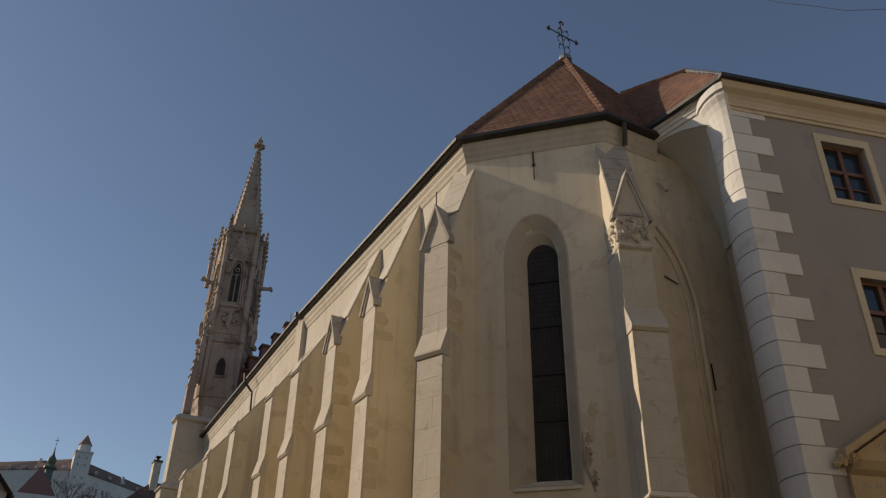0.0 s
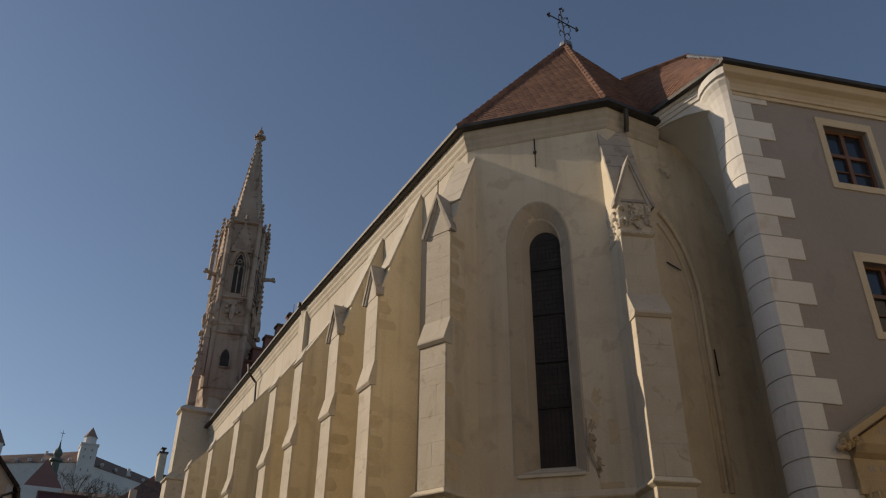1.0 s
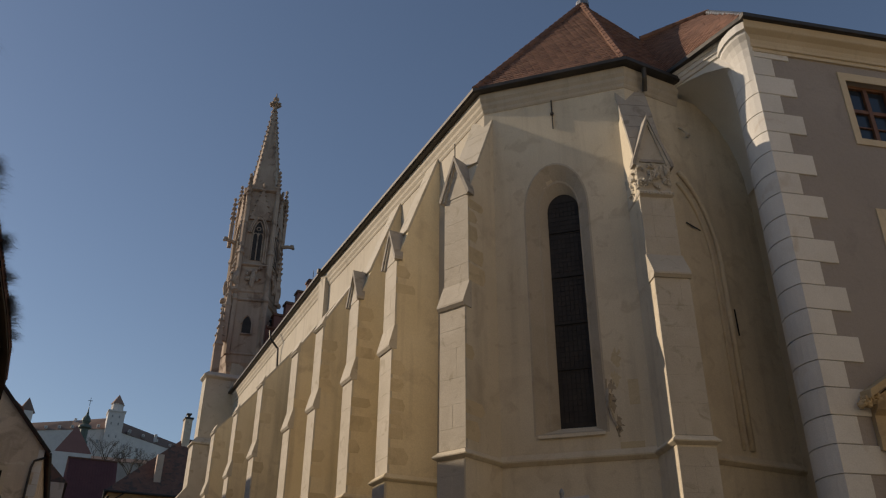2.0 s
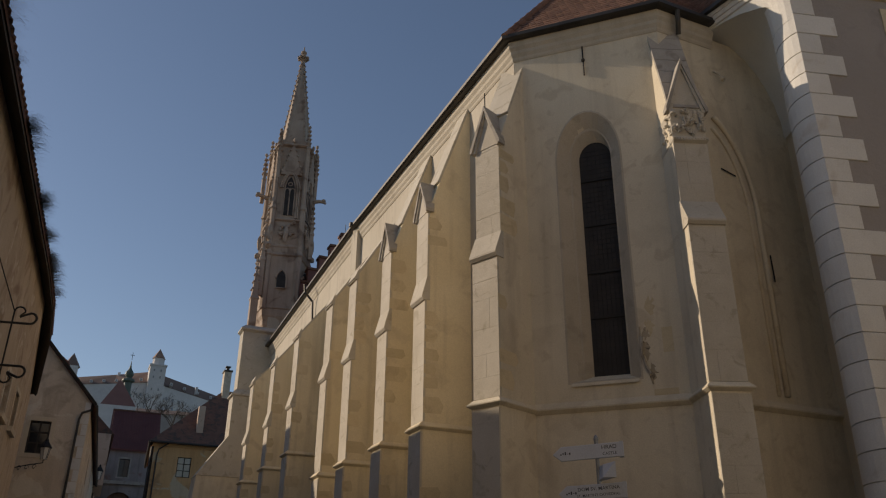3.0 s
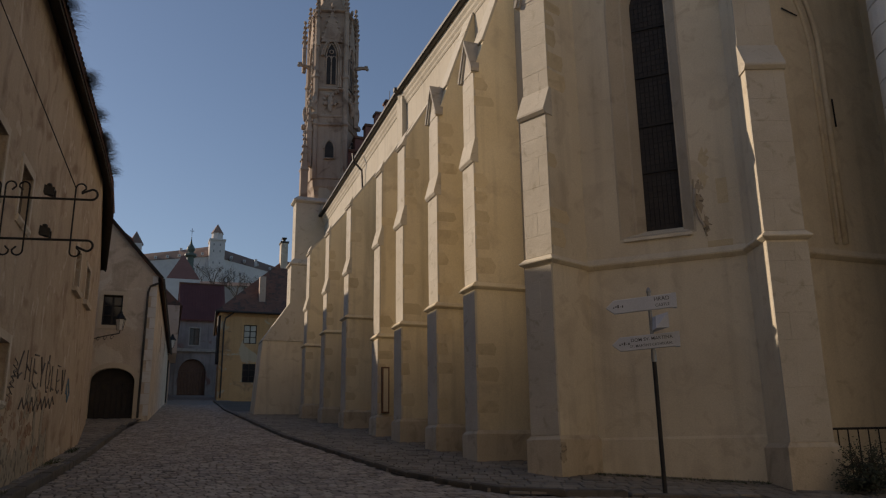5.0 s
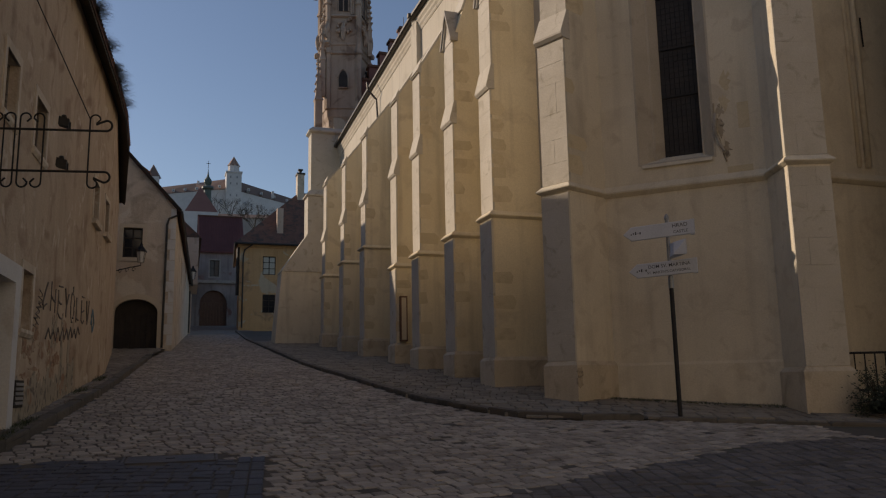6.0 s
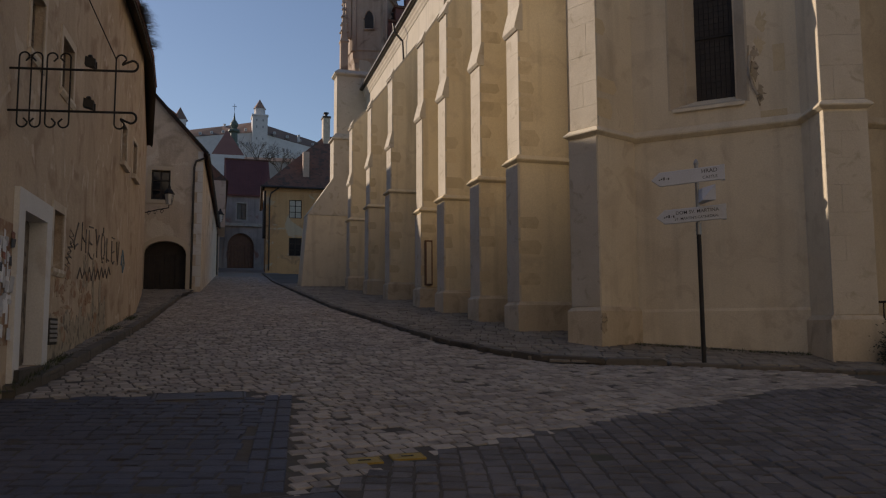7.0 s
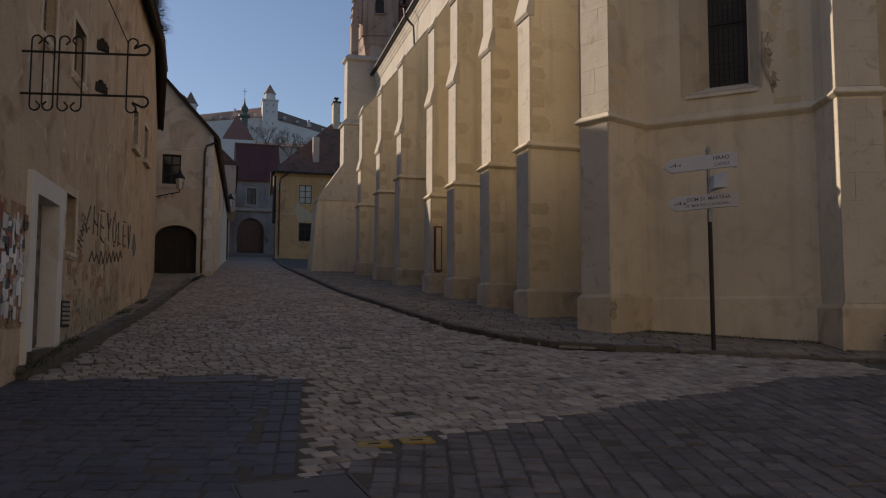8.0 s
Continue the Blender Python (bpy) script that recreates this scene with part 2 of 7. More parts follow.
# ---- mesh tools ----
class Mesh:
    def __init__(self):
        self.v, self.f = [], []

    def add(self, verts, faces):
        o = len(self.v)
        self.v += [tuple(p) for p in verts]
        self.f += [tuple(o + i for i in q) for q in faces]
        return self

    def hexa(self, p):
        """p: four points below and the four above them, both anticlockwise seen from above."""
        return self.add(p, [(3, 2, 1, 0), (4, 5, 6, 7), (0, 1, 5, 4), (1, 2, 6, 5), (2, 3, 7, 6), (3, 0, 4, 7)])

    def box(self, x0, y0, z0, x1, y1, z1):
        return self.hexa([(x0, y0, z0), (x1, y0, z0), (x1, y1, z0), (x0, y1, z0), (x0, y0, z1), (x1, y0, z1), (x1, y1, z1), (x0, y1, z1)])

    def loft(self, rings, cap=True):
        """Rings of the same number of points, joined one to the next."""
        n, o = len(rings[0]), len(self.v)
        for r in rings:
            self.v += [tuple(p) for p in r]
        for k in range(len(rings) - 1):
            for i in range(n):
                a, b = o + k * n + i, o + k * n + (i + 1) % n
                self.f.append((a, b, b + n, a + n))
        if cap:
            self.f.append(tuple(o + i for i in reversed(range(n))))
            self.f.append(tuple(o + (len(rings) - 1) * n + i for i in range(n)))
        return self

    def prism(self, poly, z0, z1):
        return self.loft([[(x, y, z0) for x, y in poly], [(x, y, z1) for x, y in poly]])

    def tube(self, path, r, n=6, r1=None):
        pts = [Vector(p) for p in path]
        rings = []
        for i, p in enumerate(pts):
            d = (pts[min(i + 1, len(pts) - 1)] - pts[max(i - 1, 0)]).normalized()
            a = d.orthogonal().normalized() if i == 0 else (a - d * a.dot(d)).normalized()
            b = d.cross(a)
            rr = r if r1 is None else r + (r1 - r) * i / (len(pts) - 1)
            rings.append([p + (a * math.cos(2 * math.pi * k / n) + b * math.sin(2 * math.pi * k / n)) * rr for k in range(n)])
        return self.loft(rings)

    def lump(self, c, r, seed=0, n=7, m=5, rough=0.35):
        c, rings = Vector(c), []
        rr = r if isinstance(r, tuple) else (r, r, r)
        for j in range(m + 1):
            th = math.pi * (0.03 + 0.94 * j / m)
            ring = []
            for i in range(n):
                d = Vector((math.sin(th) * math.cos(2 * math.pi * i / n), math.sin(th) * math.sin(2 * math.pi * i / n), -math.cos(th)))
                k = 1 + rough * noise.noise(d * 2.1 + Vector((seed * 3.7, seed, 0)))
                ring.append(c + Vector((d.x * rr[0], d.y * rr[1], d.z * rr[2])) * k)
            rings.append(ring)
        return self.loft(rings)

    def lathe(self, c, profile, n=10):
        return self.loft([[(c[0] + r * math.cos(2 * math.pi * i / n), c[1] + r * math.sin(2 * math.pi * i / n), c[2] + z) for i in range(n)] for r, z in profile])


def part(name, mesh, material, parent=None, label="", smooth=False):
    me = bpy.data.meshes.new(name)
    me.from_pydata(mesh.v, [], mesh.f)
    bm = bmesh.new()
    bm.from_mesh(me)
    bmesh.ops.remove_doubles(bm, verts=bm.verts, dist=0.00005)
    bmesh.ops.recalc_face_normals(bm, faces=bm.faces)
    bm.to_mesh(me)
    bm.free()
    me.materials.append(material)
    if smooth:
        me.polygons.foreach_set("use_smooth", [True] * len(me.polygons))
    ob = new(name, me)
    if parent:
        ob.parent = parent
        ob.matrix_parent_inverse = Matrix.Translation(-base_of(parent))
    return tagged(ob, label)


BASES = {}


def base_of(ob):
    return BASES.get(ob.name, Vector((0, 0, 0)))


def thing(name, at, label, category, group="", kind=""):
    ob = new(name)
    ob.location = at
    BASES[ob.name] = Vector(at)
    return tagged(ob, label, category, group, kind)


def setting(name, mesh, material, label, category="", smooth=False):
    ob = part(name, mesh, material, None, "", smooth)
    return tagged(ob, label, category or name.split("_")[0], "", "structure")


def piece(name, me, parent, m, label=""):
    """One more object on a shared mesh."""
    ob = new(name, me)
    ob.parent = parent
    ob.matrix_basis = Matrix.Translation(-base_of(parent)) @ m
    return ob


def rect(u0, u1, z0, z1):
    return [(u0, z0), (u1, z0), (u1, z1), (u0, z1)]


def arched(u0, u1, z0, zs, zt, n=10, point=0.0):
    """An opening's outline: foot z0, springing zs, top zt; point 1: gothic."""
    c, h = (u0 + u1) / 2, (u1 - u0) / 2
    out = [(u0, z0), (u1, z0)]
    for i in range(n + 1):
        a = math.pi * i / n
        x, y = math.cos(a), math.sin(a)
        y = (1 - point) * y + point * (1 - abs(x) ** 1.5) ** 0.75
        out.append((c + h * x, zs + (zt - zs) * y))
    return out


def panel(mesh, o, u, length, z0, z1, thick, holes, z1b=None, rise=0.0):
    """An upright wall from o along u (unit, in plan), its outer side to the right of u; holes: (outer outline, inner outline) or one outline, cut right through."""
    u = Vector((u[0], u[1], 0)).normalized()
    inward = Vector((-u.y, u.x, 0))
    o = Vector((o[0], o[1], 0))

    def at(a, d, z):
        return o + u * a + inward * d + Vector((0, 0, z))
    z1b = z1 if z1b is None else z1b
    outer = [(0, z0), (length, z0 + rise), (length, z1b), (0, z1)]
    holes = [h if isinstance(h, tuple) else (h, h) for h in holes]
    for side, d in ((0, 0.0), (1, thick)):
        bm = bmesh.new()
        edges = []
        for loop in [outer] + [h[side] for h in holes]:
            vs = [bm.verts.new((a, 0, z)) for a, z in loop]
            edges += [bm.edges.new((vs[i], vs[(i + 1) % len(vs)])) for i in range(len(vs))]
        bmesh.ops.triangle_fill(bm, use_beauty=True, use_dissolve=False, edges=edges, normal=(0, -1, 0))
        bm.verts.index_update()
        mesh.add([at(v.co.x, d, v.co.z) for v in bm.verts], [tuple(v.index for v in f.verts) for f in bm.faces])
        bm.free()
    for a, b in [(outer, outer)] + holes:
        mesh.loft([[at(p, 0, z) for p, z in a], [at(p, thick, z) for p, z in b]], cap=False)
    return at


def G(x, y):
    """Height of the road: the street climbs steadily away."""
    return 0.006 * x + 0.0918 * y


# ---- ground and street ----
def hill(x, y):
    """The land: a steady climb up the street, the castle hill beyond it, level ground behind."""
    z = G(max(-60, min(60, x)), max(-40, min(110, y))) - 0.12
    if y > 110:
        k = min(1.0, (y - 110) / 220)
        z += 42 * k * k * (3 - 2 * k)
    return z


m = Mesh()
gx = [-3000, -1200, -500, -200, -90, -50, -30, -18, -10, -5, 0, 5, 10, 18, 30, 50, 90, 200, 500, 1200, 3000]
gy = [-3000, -1200, -400, -120, -60, -40, -25, -12, -5, 0, 5, 10, 20, 30, 45, 60, 80, 95, 110, 130, 160, 200, 240, 270, 300, 340, 500, 1200, 3000]
m.add([(x, y, hill(x, y)) for y in gy for x in gx],
      [(j * len(gx) + i, j * len(gx) + i + 1, (j + 1) * len(gx) + i + 1, (j + 1) * len(gx) + i) for j in range(len(gy) - 1) for i in range(len(gx) - 1)])
setting("ground", m, HILL, "bare scrub-covered ground rising to a castle hill", "ground")

KERB_R = [(14.5, 7.2), (9.35, 9.38), (6.95, 10.75), (5.33, 11.25), (4.9, 12.45), (4.44, 14.2), (3.98, 24.35), (4.31, 46.92), (5.3, 67.0)]
KERB_L = [(-6.0, 9.3), (-1.85, 9.75), (-1.62, 11.06), (-1.36, 14.1), (-0.98, 19.04), (-0.45, 29.8), (0.15, 36.0), (1.9, 70.0), (2.6, 92.0)]


def right_edge(y):
    return float(np.interp(y, [10.75, 11.25, 12.45, 14.2, 24.35, 46.92, 67, 95], [6.95, 5.33, 4.9, 4.44, 3.98, 4.31, 5.3, 6.8]))


def left_edge(y):
    return float(np.interp(y, [9.75, 11.06, 14.1, 19.04, 29.8, 36, 70, 92], [-1.85, -1.62, -1.36, -0.98, -0.45, 0.15, 1.9, 2.6]))


def on_right_walk(x, y):
    return x > right_edge(y) if x < 6.95 and y > 10.75 else (x >= 6.95 and y > float(np.interp(x, [6.95, 9.35, 14.5], [10.75, 9.38, 7.2])))


def on_left_walk(x, y):
    return y > 9.75 and x < left_edge(y)


m = Mesh()
ys = [-7, -4, 2, 4, 6, 8, 10, 12, 14, 17, 20, 24, 28, 32, 36, 42, 50, 58]
xs = [-9, -6, -3, -1, 1, 3, 5, 7, 9, 11, 13, 16]
m.add([(x, y, G(x, y) - 0.011) for y in ys for x in xs],
      [(j * len(xs) + i, j * len(xs) + i + 1, (j + 1) * len(xs) + i + 1, (j + 1) * len(xs) + i) for j in range(len(ys) - 1) for i in range(len(xs) - 1)])
road = setting("road", m, EARTH, "cobbled street of worn stone setts with earthy joints", "road")
m = Mesh()
ys = [57.5, 64, 72, 80, 88, 97]
m.add([p for y in ys for p in ((left_edge(y) - 1.5, y, G(0, y) - 0.02), (right_edge(y) + 1.5, y, G(6, y) - 0.02))], [(2 * j, 2 * j + 1, 2 * j + 3, 2 * j + 2) for j in range(len(ys) - 1)])
setting("road_upper", m, SETT_WARM, "upper street of small worn setts", "road")


# Near left stretch whose bluish shade is put into the sett colour.
def blue_shade_zone(x, y):
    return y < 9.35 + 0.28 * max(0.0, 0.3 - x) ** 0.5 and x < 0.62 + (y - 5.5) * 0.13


# Near right stretch: other paving, with shade in its stone colour too.
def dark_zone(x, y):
    return not blue_shade_zone(x, y) and y < float(np.interp(x, [0.5, 2.0, 3.3, 5.7, 7.1, 8.6, 12], [5.35, 6.44, 6.98, 7.88, 8.5, 8.45, 7.2]))


def sett_mesh(w, d, h, rnd, dome=0.009):
    """One sett: a worn block, its top smaller than its foot and slightly tilted."""
    t = rnd.uniform(-0.005, 0.005)
    j = [rnd.uniform(-0.008, 0.008) for _ in range(8)]
    a, b = w / 2, d / 2
    e = 0.012
    v = [(-a, -b, -0.06), (a, -b, -0.06), (a, b, -0.06), (-a, b, -0.06)]
    v += [(-a + j[0] + .003, -b + j[1] + .003, h - dome), (a - .003, -b + j[2] + .003, h - dome), (a + j[3] - .003, b - .003, h - dome), (-a + .003, b + j[4] - .003, h - dome)]
    v += [(-a + e, -b + e, h + t), (a - e, -b + e + j[5], h), (a - e + j[6], b - e, h - t), (-a + e, b - e, h + j[7] * 0.4)]
    f = [(0, 1, 5, 4), (1, 2, 6, 5), (2, 3, 7, 6), (3, 0, 4, 7), (4, 5, 9, 8), (5, 6, 10, 9), (6, 7, 11, 10), (7, 4, 8, 11), (8, 9, 10, 11)]
    return v, f


def lay_setts(seed, x0, x1, y0, y1, row, width, angle, inside, mat, near, bow=0.0, gap=1.0):
    """Rows of setts over a field; those in the near stretch are objects of their own."""
    rnd = random.Random(seed)
    rest, ca, sa = Mesh(), math.cos(angle), math.sin(angle)
    shared = []
    for k in range(8):
        w = width * (0.78 + 0.06 * k)
        me = bpy.data.meshes.new("sett")
        v, f = sett_mesh(w, row - 0.013, 0.0, rnd)
        me.from_pydata(v, [], f)
        me.materials.append(mat)
        shared.append((w, me))
    cx, cy, count = (x0 + x1) / 2, (y0 + y1) / 2, 0
    R = math.hypot(x1 - x0, y1 - y0) / 2 + row
    q = -R
    while q < R:
        p = -R + rnd.uniform(0, width)
        while p < R:
            k = rnd.randrange(8)
            w = shared[k][0]
            pc = p + w / 2
            p += w + rnd.uniform(0.006, 0.016) * gap
            x, y = cx + pc * ca - q * sa, cy + pc * sa + q * ca + bow * math.sin(pc * 0.9)
            if not (x0 < x < x1 and y0 < y < y1 and inside(x, y)):
                continue
            z = G(x, y) + rnd.uniform(-0.007, 0.005) - (0.02 if rnd.random() < 0.02 else 0.0)
            turn = angle + rnd.uniform(-0.07, 0.07) + bow * 0.9 * math.cos(pc * 0.9)
            mm = Matrix.Translation((x, y, z)) @ (Matrix.Rotation(math.atan(0.0918) + rnd.uniform(-0.022, 0.022), 4, "X") @ Matrix.Rotation(rnd.uniform(-0.022, 0.022), 4, "Y") @ Matrix.Rotation(turn, 4, "Z"))
            if count < 100 and near(x, y):
                count += 1
                piece("sett", shared[k][1], road, mm)
            else:
                v, f = sett_mesh(w, row - 0.013, 0.0, rnd)
                rest.add([mm @ Vector(c) for c in v], f)
        q += row
    return rest


FIELDS = []


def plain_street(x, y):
    return left_edge(y) < x and not on_right_walk(x, y) and not blue_shade_zone(x - 0.05, y) and not dark_zone(x, y)


# Warm setts carry the lit road's tone, dark and bluish ones the shade.
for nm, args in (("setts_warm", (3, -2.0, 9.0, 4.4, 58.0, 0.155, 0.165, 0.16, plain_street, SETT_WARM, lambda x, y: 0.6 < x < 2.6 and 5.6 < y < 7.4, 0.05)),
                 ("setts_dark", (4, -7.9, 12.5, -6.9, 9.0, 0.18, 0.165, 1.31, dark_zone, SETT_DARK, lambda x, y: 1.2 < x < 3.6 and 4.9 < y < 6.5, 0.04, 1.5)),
                 ("setts_bluish", (5, -7.9, 1.6, -6.9, 10.0, 0.175, 0.19, -0.22, lambda x, y: blue_shade_zone(x + 0.33, y) and not (y > 9.75 and x < -1.6) and not (y > 5.8 and x < -3.2), SETT_BLUE, lambda x, y: -0.6 < x < 1.0 and 5.3 < y < 7.4, 0.03))):
    FIELDS.append((nm, args))


def kerb_line(pts, side, h, parent, w=0.17, lmin=0.7, lmax=1.1, seed=1):
    """Kerb stones end to end along a line; side +1: the pavement lies to the left of the line."""
    rnd = random.Random(seed)
    P = [Vector((x, y, 0)) for x, y in pts]
    dists = [0]
    for a, b in zip(P, P[1:]):
        dists.append(dists[-1] + (b - a).length)

    def at(s):
        return Vector((np.interp(s, dists, [p.x for p in P]), np.interp(s, dists, [p.y for p in P]), 0))
    s = 0
    while s < dists[-1] - 0.3:
        e = min(s + rnd.uniform(lmin, lmax), dists[-1])
        a, b = at(s + 0.006), at(e - 0.006)
        d = (b - a).normalized()
        n = Vector((-d.y, d.x, 0)) * side * w
        o = rnd.uniform(-0.012, 0.012)
        hh = h + rnd.uniform(-0.012, 0.012)
        q = [a - n * o, b - n * o, b + n, a + n]
        if side < 0:
            q = [q[1], q[0], q[3], q[2]]
        lo = [(p.x, p.y, G(p.x, p.y) - 0.1) for p in q]
        mid = [(p.x, p.y, G(p.x, p.y) + hh - 0.025) for p in q]
        c = sum((Vector(p) for p in mid), Vector()) / 4
        hi = [tuple(Vector((p[0], p[1], p[2] + 0.025)).lerp(c + Vector((0, 0, 0.025)), 0.09)) for p in mid]
        part("kerb_stone", Mesh().loft([lo, mid, hi]), KERB, parent)
        s = e


def slab_field(seed, x0, x1, y0, y1, row, width, angle, inside, h, parent, near, limit=130):
    rnd = random.Random(seed)
    rest, ca, sa = Mesh(), math.cos(angle), math.sin(angle)
    shared = []
    for k in range(6):
        w = width * (0.8 + 0.08 * k)
        me = bpy.data.meshes.new("paving_stone")
        v, f = sett_mesh(w, row - 0.02, 0.0, rnd, 0.008)
        me.from_pydata(v, [], f)
        me.materials.append(SLAB)
        shared.append((w, me))
    cx, cy, n = (x0 + x1) / 2, (y0 + y1) / 2, 0
    R = math.hypot(x1 - x0, y1 - y0) / 2 + row
    q = -R
    while q < R:
        p = -R + rnd.uniform(0, width)
        while p < R:
            k = rnd.randrange(6)
            w = shared[k][0]
            pc = p + w / 2
            p += w + rnd.uniform(0.012, 0.024)
            x, y = cx + pc * ca - q * sa, cy + pc * sa + q * ca
            if not (x0 < x < x1 and y0 < y < y1 and inside(x, y)):
                continue
            mm = Matrix.Translation((x, y, G(x, y) + h + rnd.uniform(-0.008, 0.008))) @ (Matrix.Rotation(math.atan(0.0918), 4, "X") @ Matrix.Rotation(angle + rnd.uniform(-0.03, 0.03), 4, "Z"))
            if n < limit and near(x, y):
                n += 1
                piece("paving_stone", shared[k][1], parent, mm)
            else:
                v, f = sett_mesh(w, row - 0.02, 0.0, rnd, 0.008)
                rest.add([mm @ Vector(c) for c in v], f)
        q += row
    return rest


# beds of the two pavements
m = Mesh()
for (xa, ya), (xb, yb) in zip(KERB_R, KERB_R[1:]):
    m.add([(xa, ya, G(xa, ya) + 0.02), (max(xa, 15.0) if ya < 10.8 else 9.5, ya + (3.5 if ya < 10.8 else 0), G(9, ya + (3.5 if ya < 10.8 else 0)) + 0.02), (9.5, yb + (3.5 if yb < 10.8 else 0), G(9, yb + (3.5 if yb < 10.8 else 0)) + 0.02), (xb, yb, G(xb, yb) + 0.02)], [(0, 1, 2, 3)])
pavement_right = setting("pavement_right", m, EARTH, "raised stone pavement along the church wall", "pavement")
m = Mesh()
for (xa, ya), (xb, yb) in zip(KERB_L, KERB_L[1:]):
    m.add([(xa, ya, G(xa, ya) + 0.075), (xb, yb, G(xb, yb) + 0.075), (-3.5 if yb < 33 else xb - 1.5, yb, G(-3, yb) + 0.075), (-3.5 if ya < 33 else xa - 1.5, ya, G(-3, ya) + 0.075)], [(0, 1, 2, 3)])
pavement_left = setting("pavement_left", m, EARTH, "narrow raised pavement along the old house", "pavement")
# ---- church ----
church = thing("church", (9.0, 14.0, 1.3), "gothic church with ochre plaster, stone buttresses and a red tiled roof", "church")
C1, C2, C3 = (7.95, 13.55), (10.33, 11.17), (14.1, 11.17)
D = 0.70711
EAVE = 14.0

m = Mesh()
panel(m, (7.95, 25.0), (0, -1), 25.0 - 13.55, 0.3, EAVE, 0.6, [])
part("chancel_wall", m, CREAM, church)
m = Mesh()
outer_arch = arched(0.905, 2.29, 5.74, 10.75, 11.92, 14)
inner_arch = arched(1.33, 2.06, 5.92, 10.88, 11.32, 14)
panel(m, C1, (D, -D), math.hypot(2.38, 2.38), 0.3, EAVE, 0.38, [(outer_arch, inner_arch)])
part("apse_wall", m, APSE, church)
m = Mesh()
panel(m, C2, (1, 0), C3[0] - C2[0], 0.3, EAVE, 0.5, [])
part("east_wall", m, APSE, church)
m = Mesh()
L = math.hypot(0.55, 17.5)
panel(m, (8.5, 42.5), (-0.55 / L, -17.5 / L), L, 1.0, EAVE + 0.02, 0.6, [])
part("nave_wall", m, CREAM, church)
# lesene where nave and chancel meet
part("pilaster_strip", Mesh().box(7.78, 24.7, 10.0, 8.1, 25.35, EAVE + 0.02), CREAM, church)


def apse_point(u, d, z):
    return (C1[0] + D * u + D * d, C1[1] - D * u + D * d, z)


# tall window
win = part("lancet_window", Mesh().loft([[apse_point(u, 0.40, z) for u, z in arched(1.3, 2.09, 5.9, 10.88, 11.34, 14)], [apse_point(u, 0.43, z) for u, z in arched(1.3, 2.09, 5.9, 10.88, 11.34, 14)]]), LEADED, church, "dark leaded glass")
for z in (7.15, 8.15, 9.25, 10.35):
    part("saddle_bar", Mesh().tube([apse_point(1.33, 0.385, z), apse_point(2.06, 0.385, z)], 0.016, 5), IRON, win)
part("reveal", Mesh().loft([[apse_point(u, d, z) for u, z in arched(a, b, z0, zs, zt, 14)] for d, a, b, z0, zs, zt in ((-0.006, 0.87, 2.325, 5.715, 10.75, 11.955), (-0.006, 0.91, 2.285, 5.745, 10.75, 11.915), (0.20, 1.14, 2.09, 5.83, 10.81, 11.6), (0.21, 1.18, 2.06, 5.85, 10.82, 11.55), (0.375, 1.335, 2.055, 5.925, 10.88, 11.315))], cap=False), REVEAL, win, "grey window reveal")
m = Mesh()
for i in range(1, 8):
    u = 1.33 + 0.73 * i / 8
    m.tube([apse_point(u, 0.395, 5.93), apse_point(u, 0.395, 11.2 - 3.2 * (abs(u - 1.695)) ** 2)], 0.004, 4)
for i in range(1, 46):
    z = 5.93 + 0.115 * i
    m.tube([apse_point(1.33, 0.395, z), apse_point(2.06, 0.395, z)], 0.004, 4)
part("lead_grid", m, IRON, win)
part("window_sill", Mesh().hexa([apse_point(0.95, -0.05, 5.66), apse_point(2.25, -0.05, 5.66), apse_point(2.2, 0.36, 5.8), apse_point(1.2, 0.36, 5.8), apse_point(0.95, -0.03, 5.72), apse_point(2.25, -0.03, 5.72), apse_point(2.2, 0.36, 5.93), apse_point(1.2, 0.36, 5.93)]), APSE, win)


def moulding(pts, z, profile, mat, parent, name="string_course"):
    """A moulding along an open line in plan, its outer side to the right; profile: (out, height) from foot to head."""
    P = [Vector((x, y, 0)) for x, y in pts]
    outs = []
    for i, p in enumerate(P):
        ds = []
        if i > 0:
            ds.append((p - P[i - 1]).normalized())
        if i < len(P) - 1:
            ds.append((P[i + 1] - p).normalized())
        ns = [Vector((d.y, -d.x, 0)) for d in ds]
        s = sum(ns, Vector()) / len(ns)
        outs.append(s / max(0.35, s.length_squared))
    rings = [[tuple(p + o * a + Vector((0, 0, z + h))) for a, h in profile] for p, o in zip(P, outs)]
    return part(name, Mesh().loft(rings), mat, parent)


STRING = [(-0.05, -0.09), (0.02, -0.075), (0.095, -0.015), (0.1, 0.015), (0.0, 0.14), (-0.05, 0.14)]
CORNICE = [(-0.1, -0.3), (0.015, -0.3), (0.04, -0.25), (0.045, -0.2), (0.09, -0.12), (0.1, -0.04), (0.15, 0.04), (0.16, 0.2), (-0.1, 0.2)]
moulding([(7.99, 13.51), (10.29, 11.21)], 5.24, STRING, APSE, church)
BASE = [(-0.05, -1.5), (0.02, -1.5), (0.02, -0.05), (0.003, 0.0), (-0.05, 0.0)]
moulding([(7.99, 13.51), (10.29, 11.21)], 1.95, BASE, APSE, church, "base_course")
moulding([(10.4, 11.17), (14.1, 11.17)], 1.8, BASE, APSE, church, "base_course")
moulding([(10.4, 11.17), (14.1, 11.17)], 5.24, STRING, APSE, church)
moulding([(7.95, 24.8), C1, C2, (11.9, 11.17)], EAVE, CORNICE, CREAM, church, "cornice")
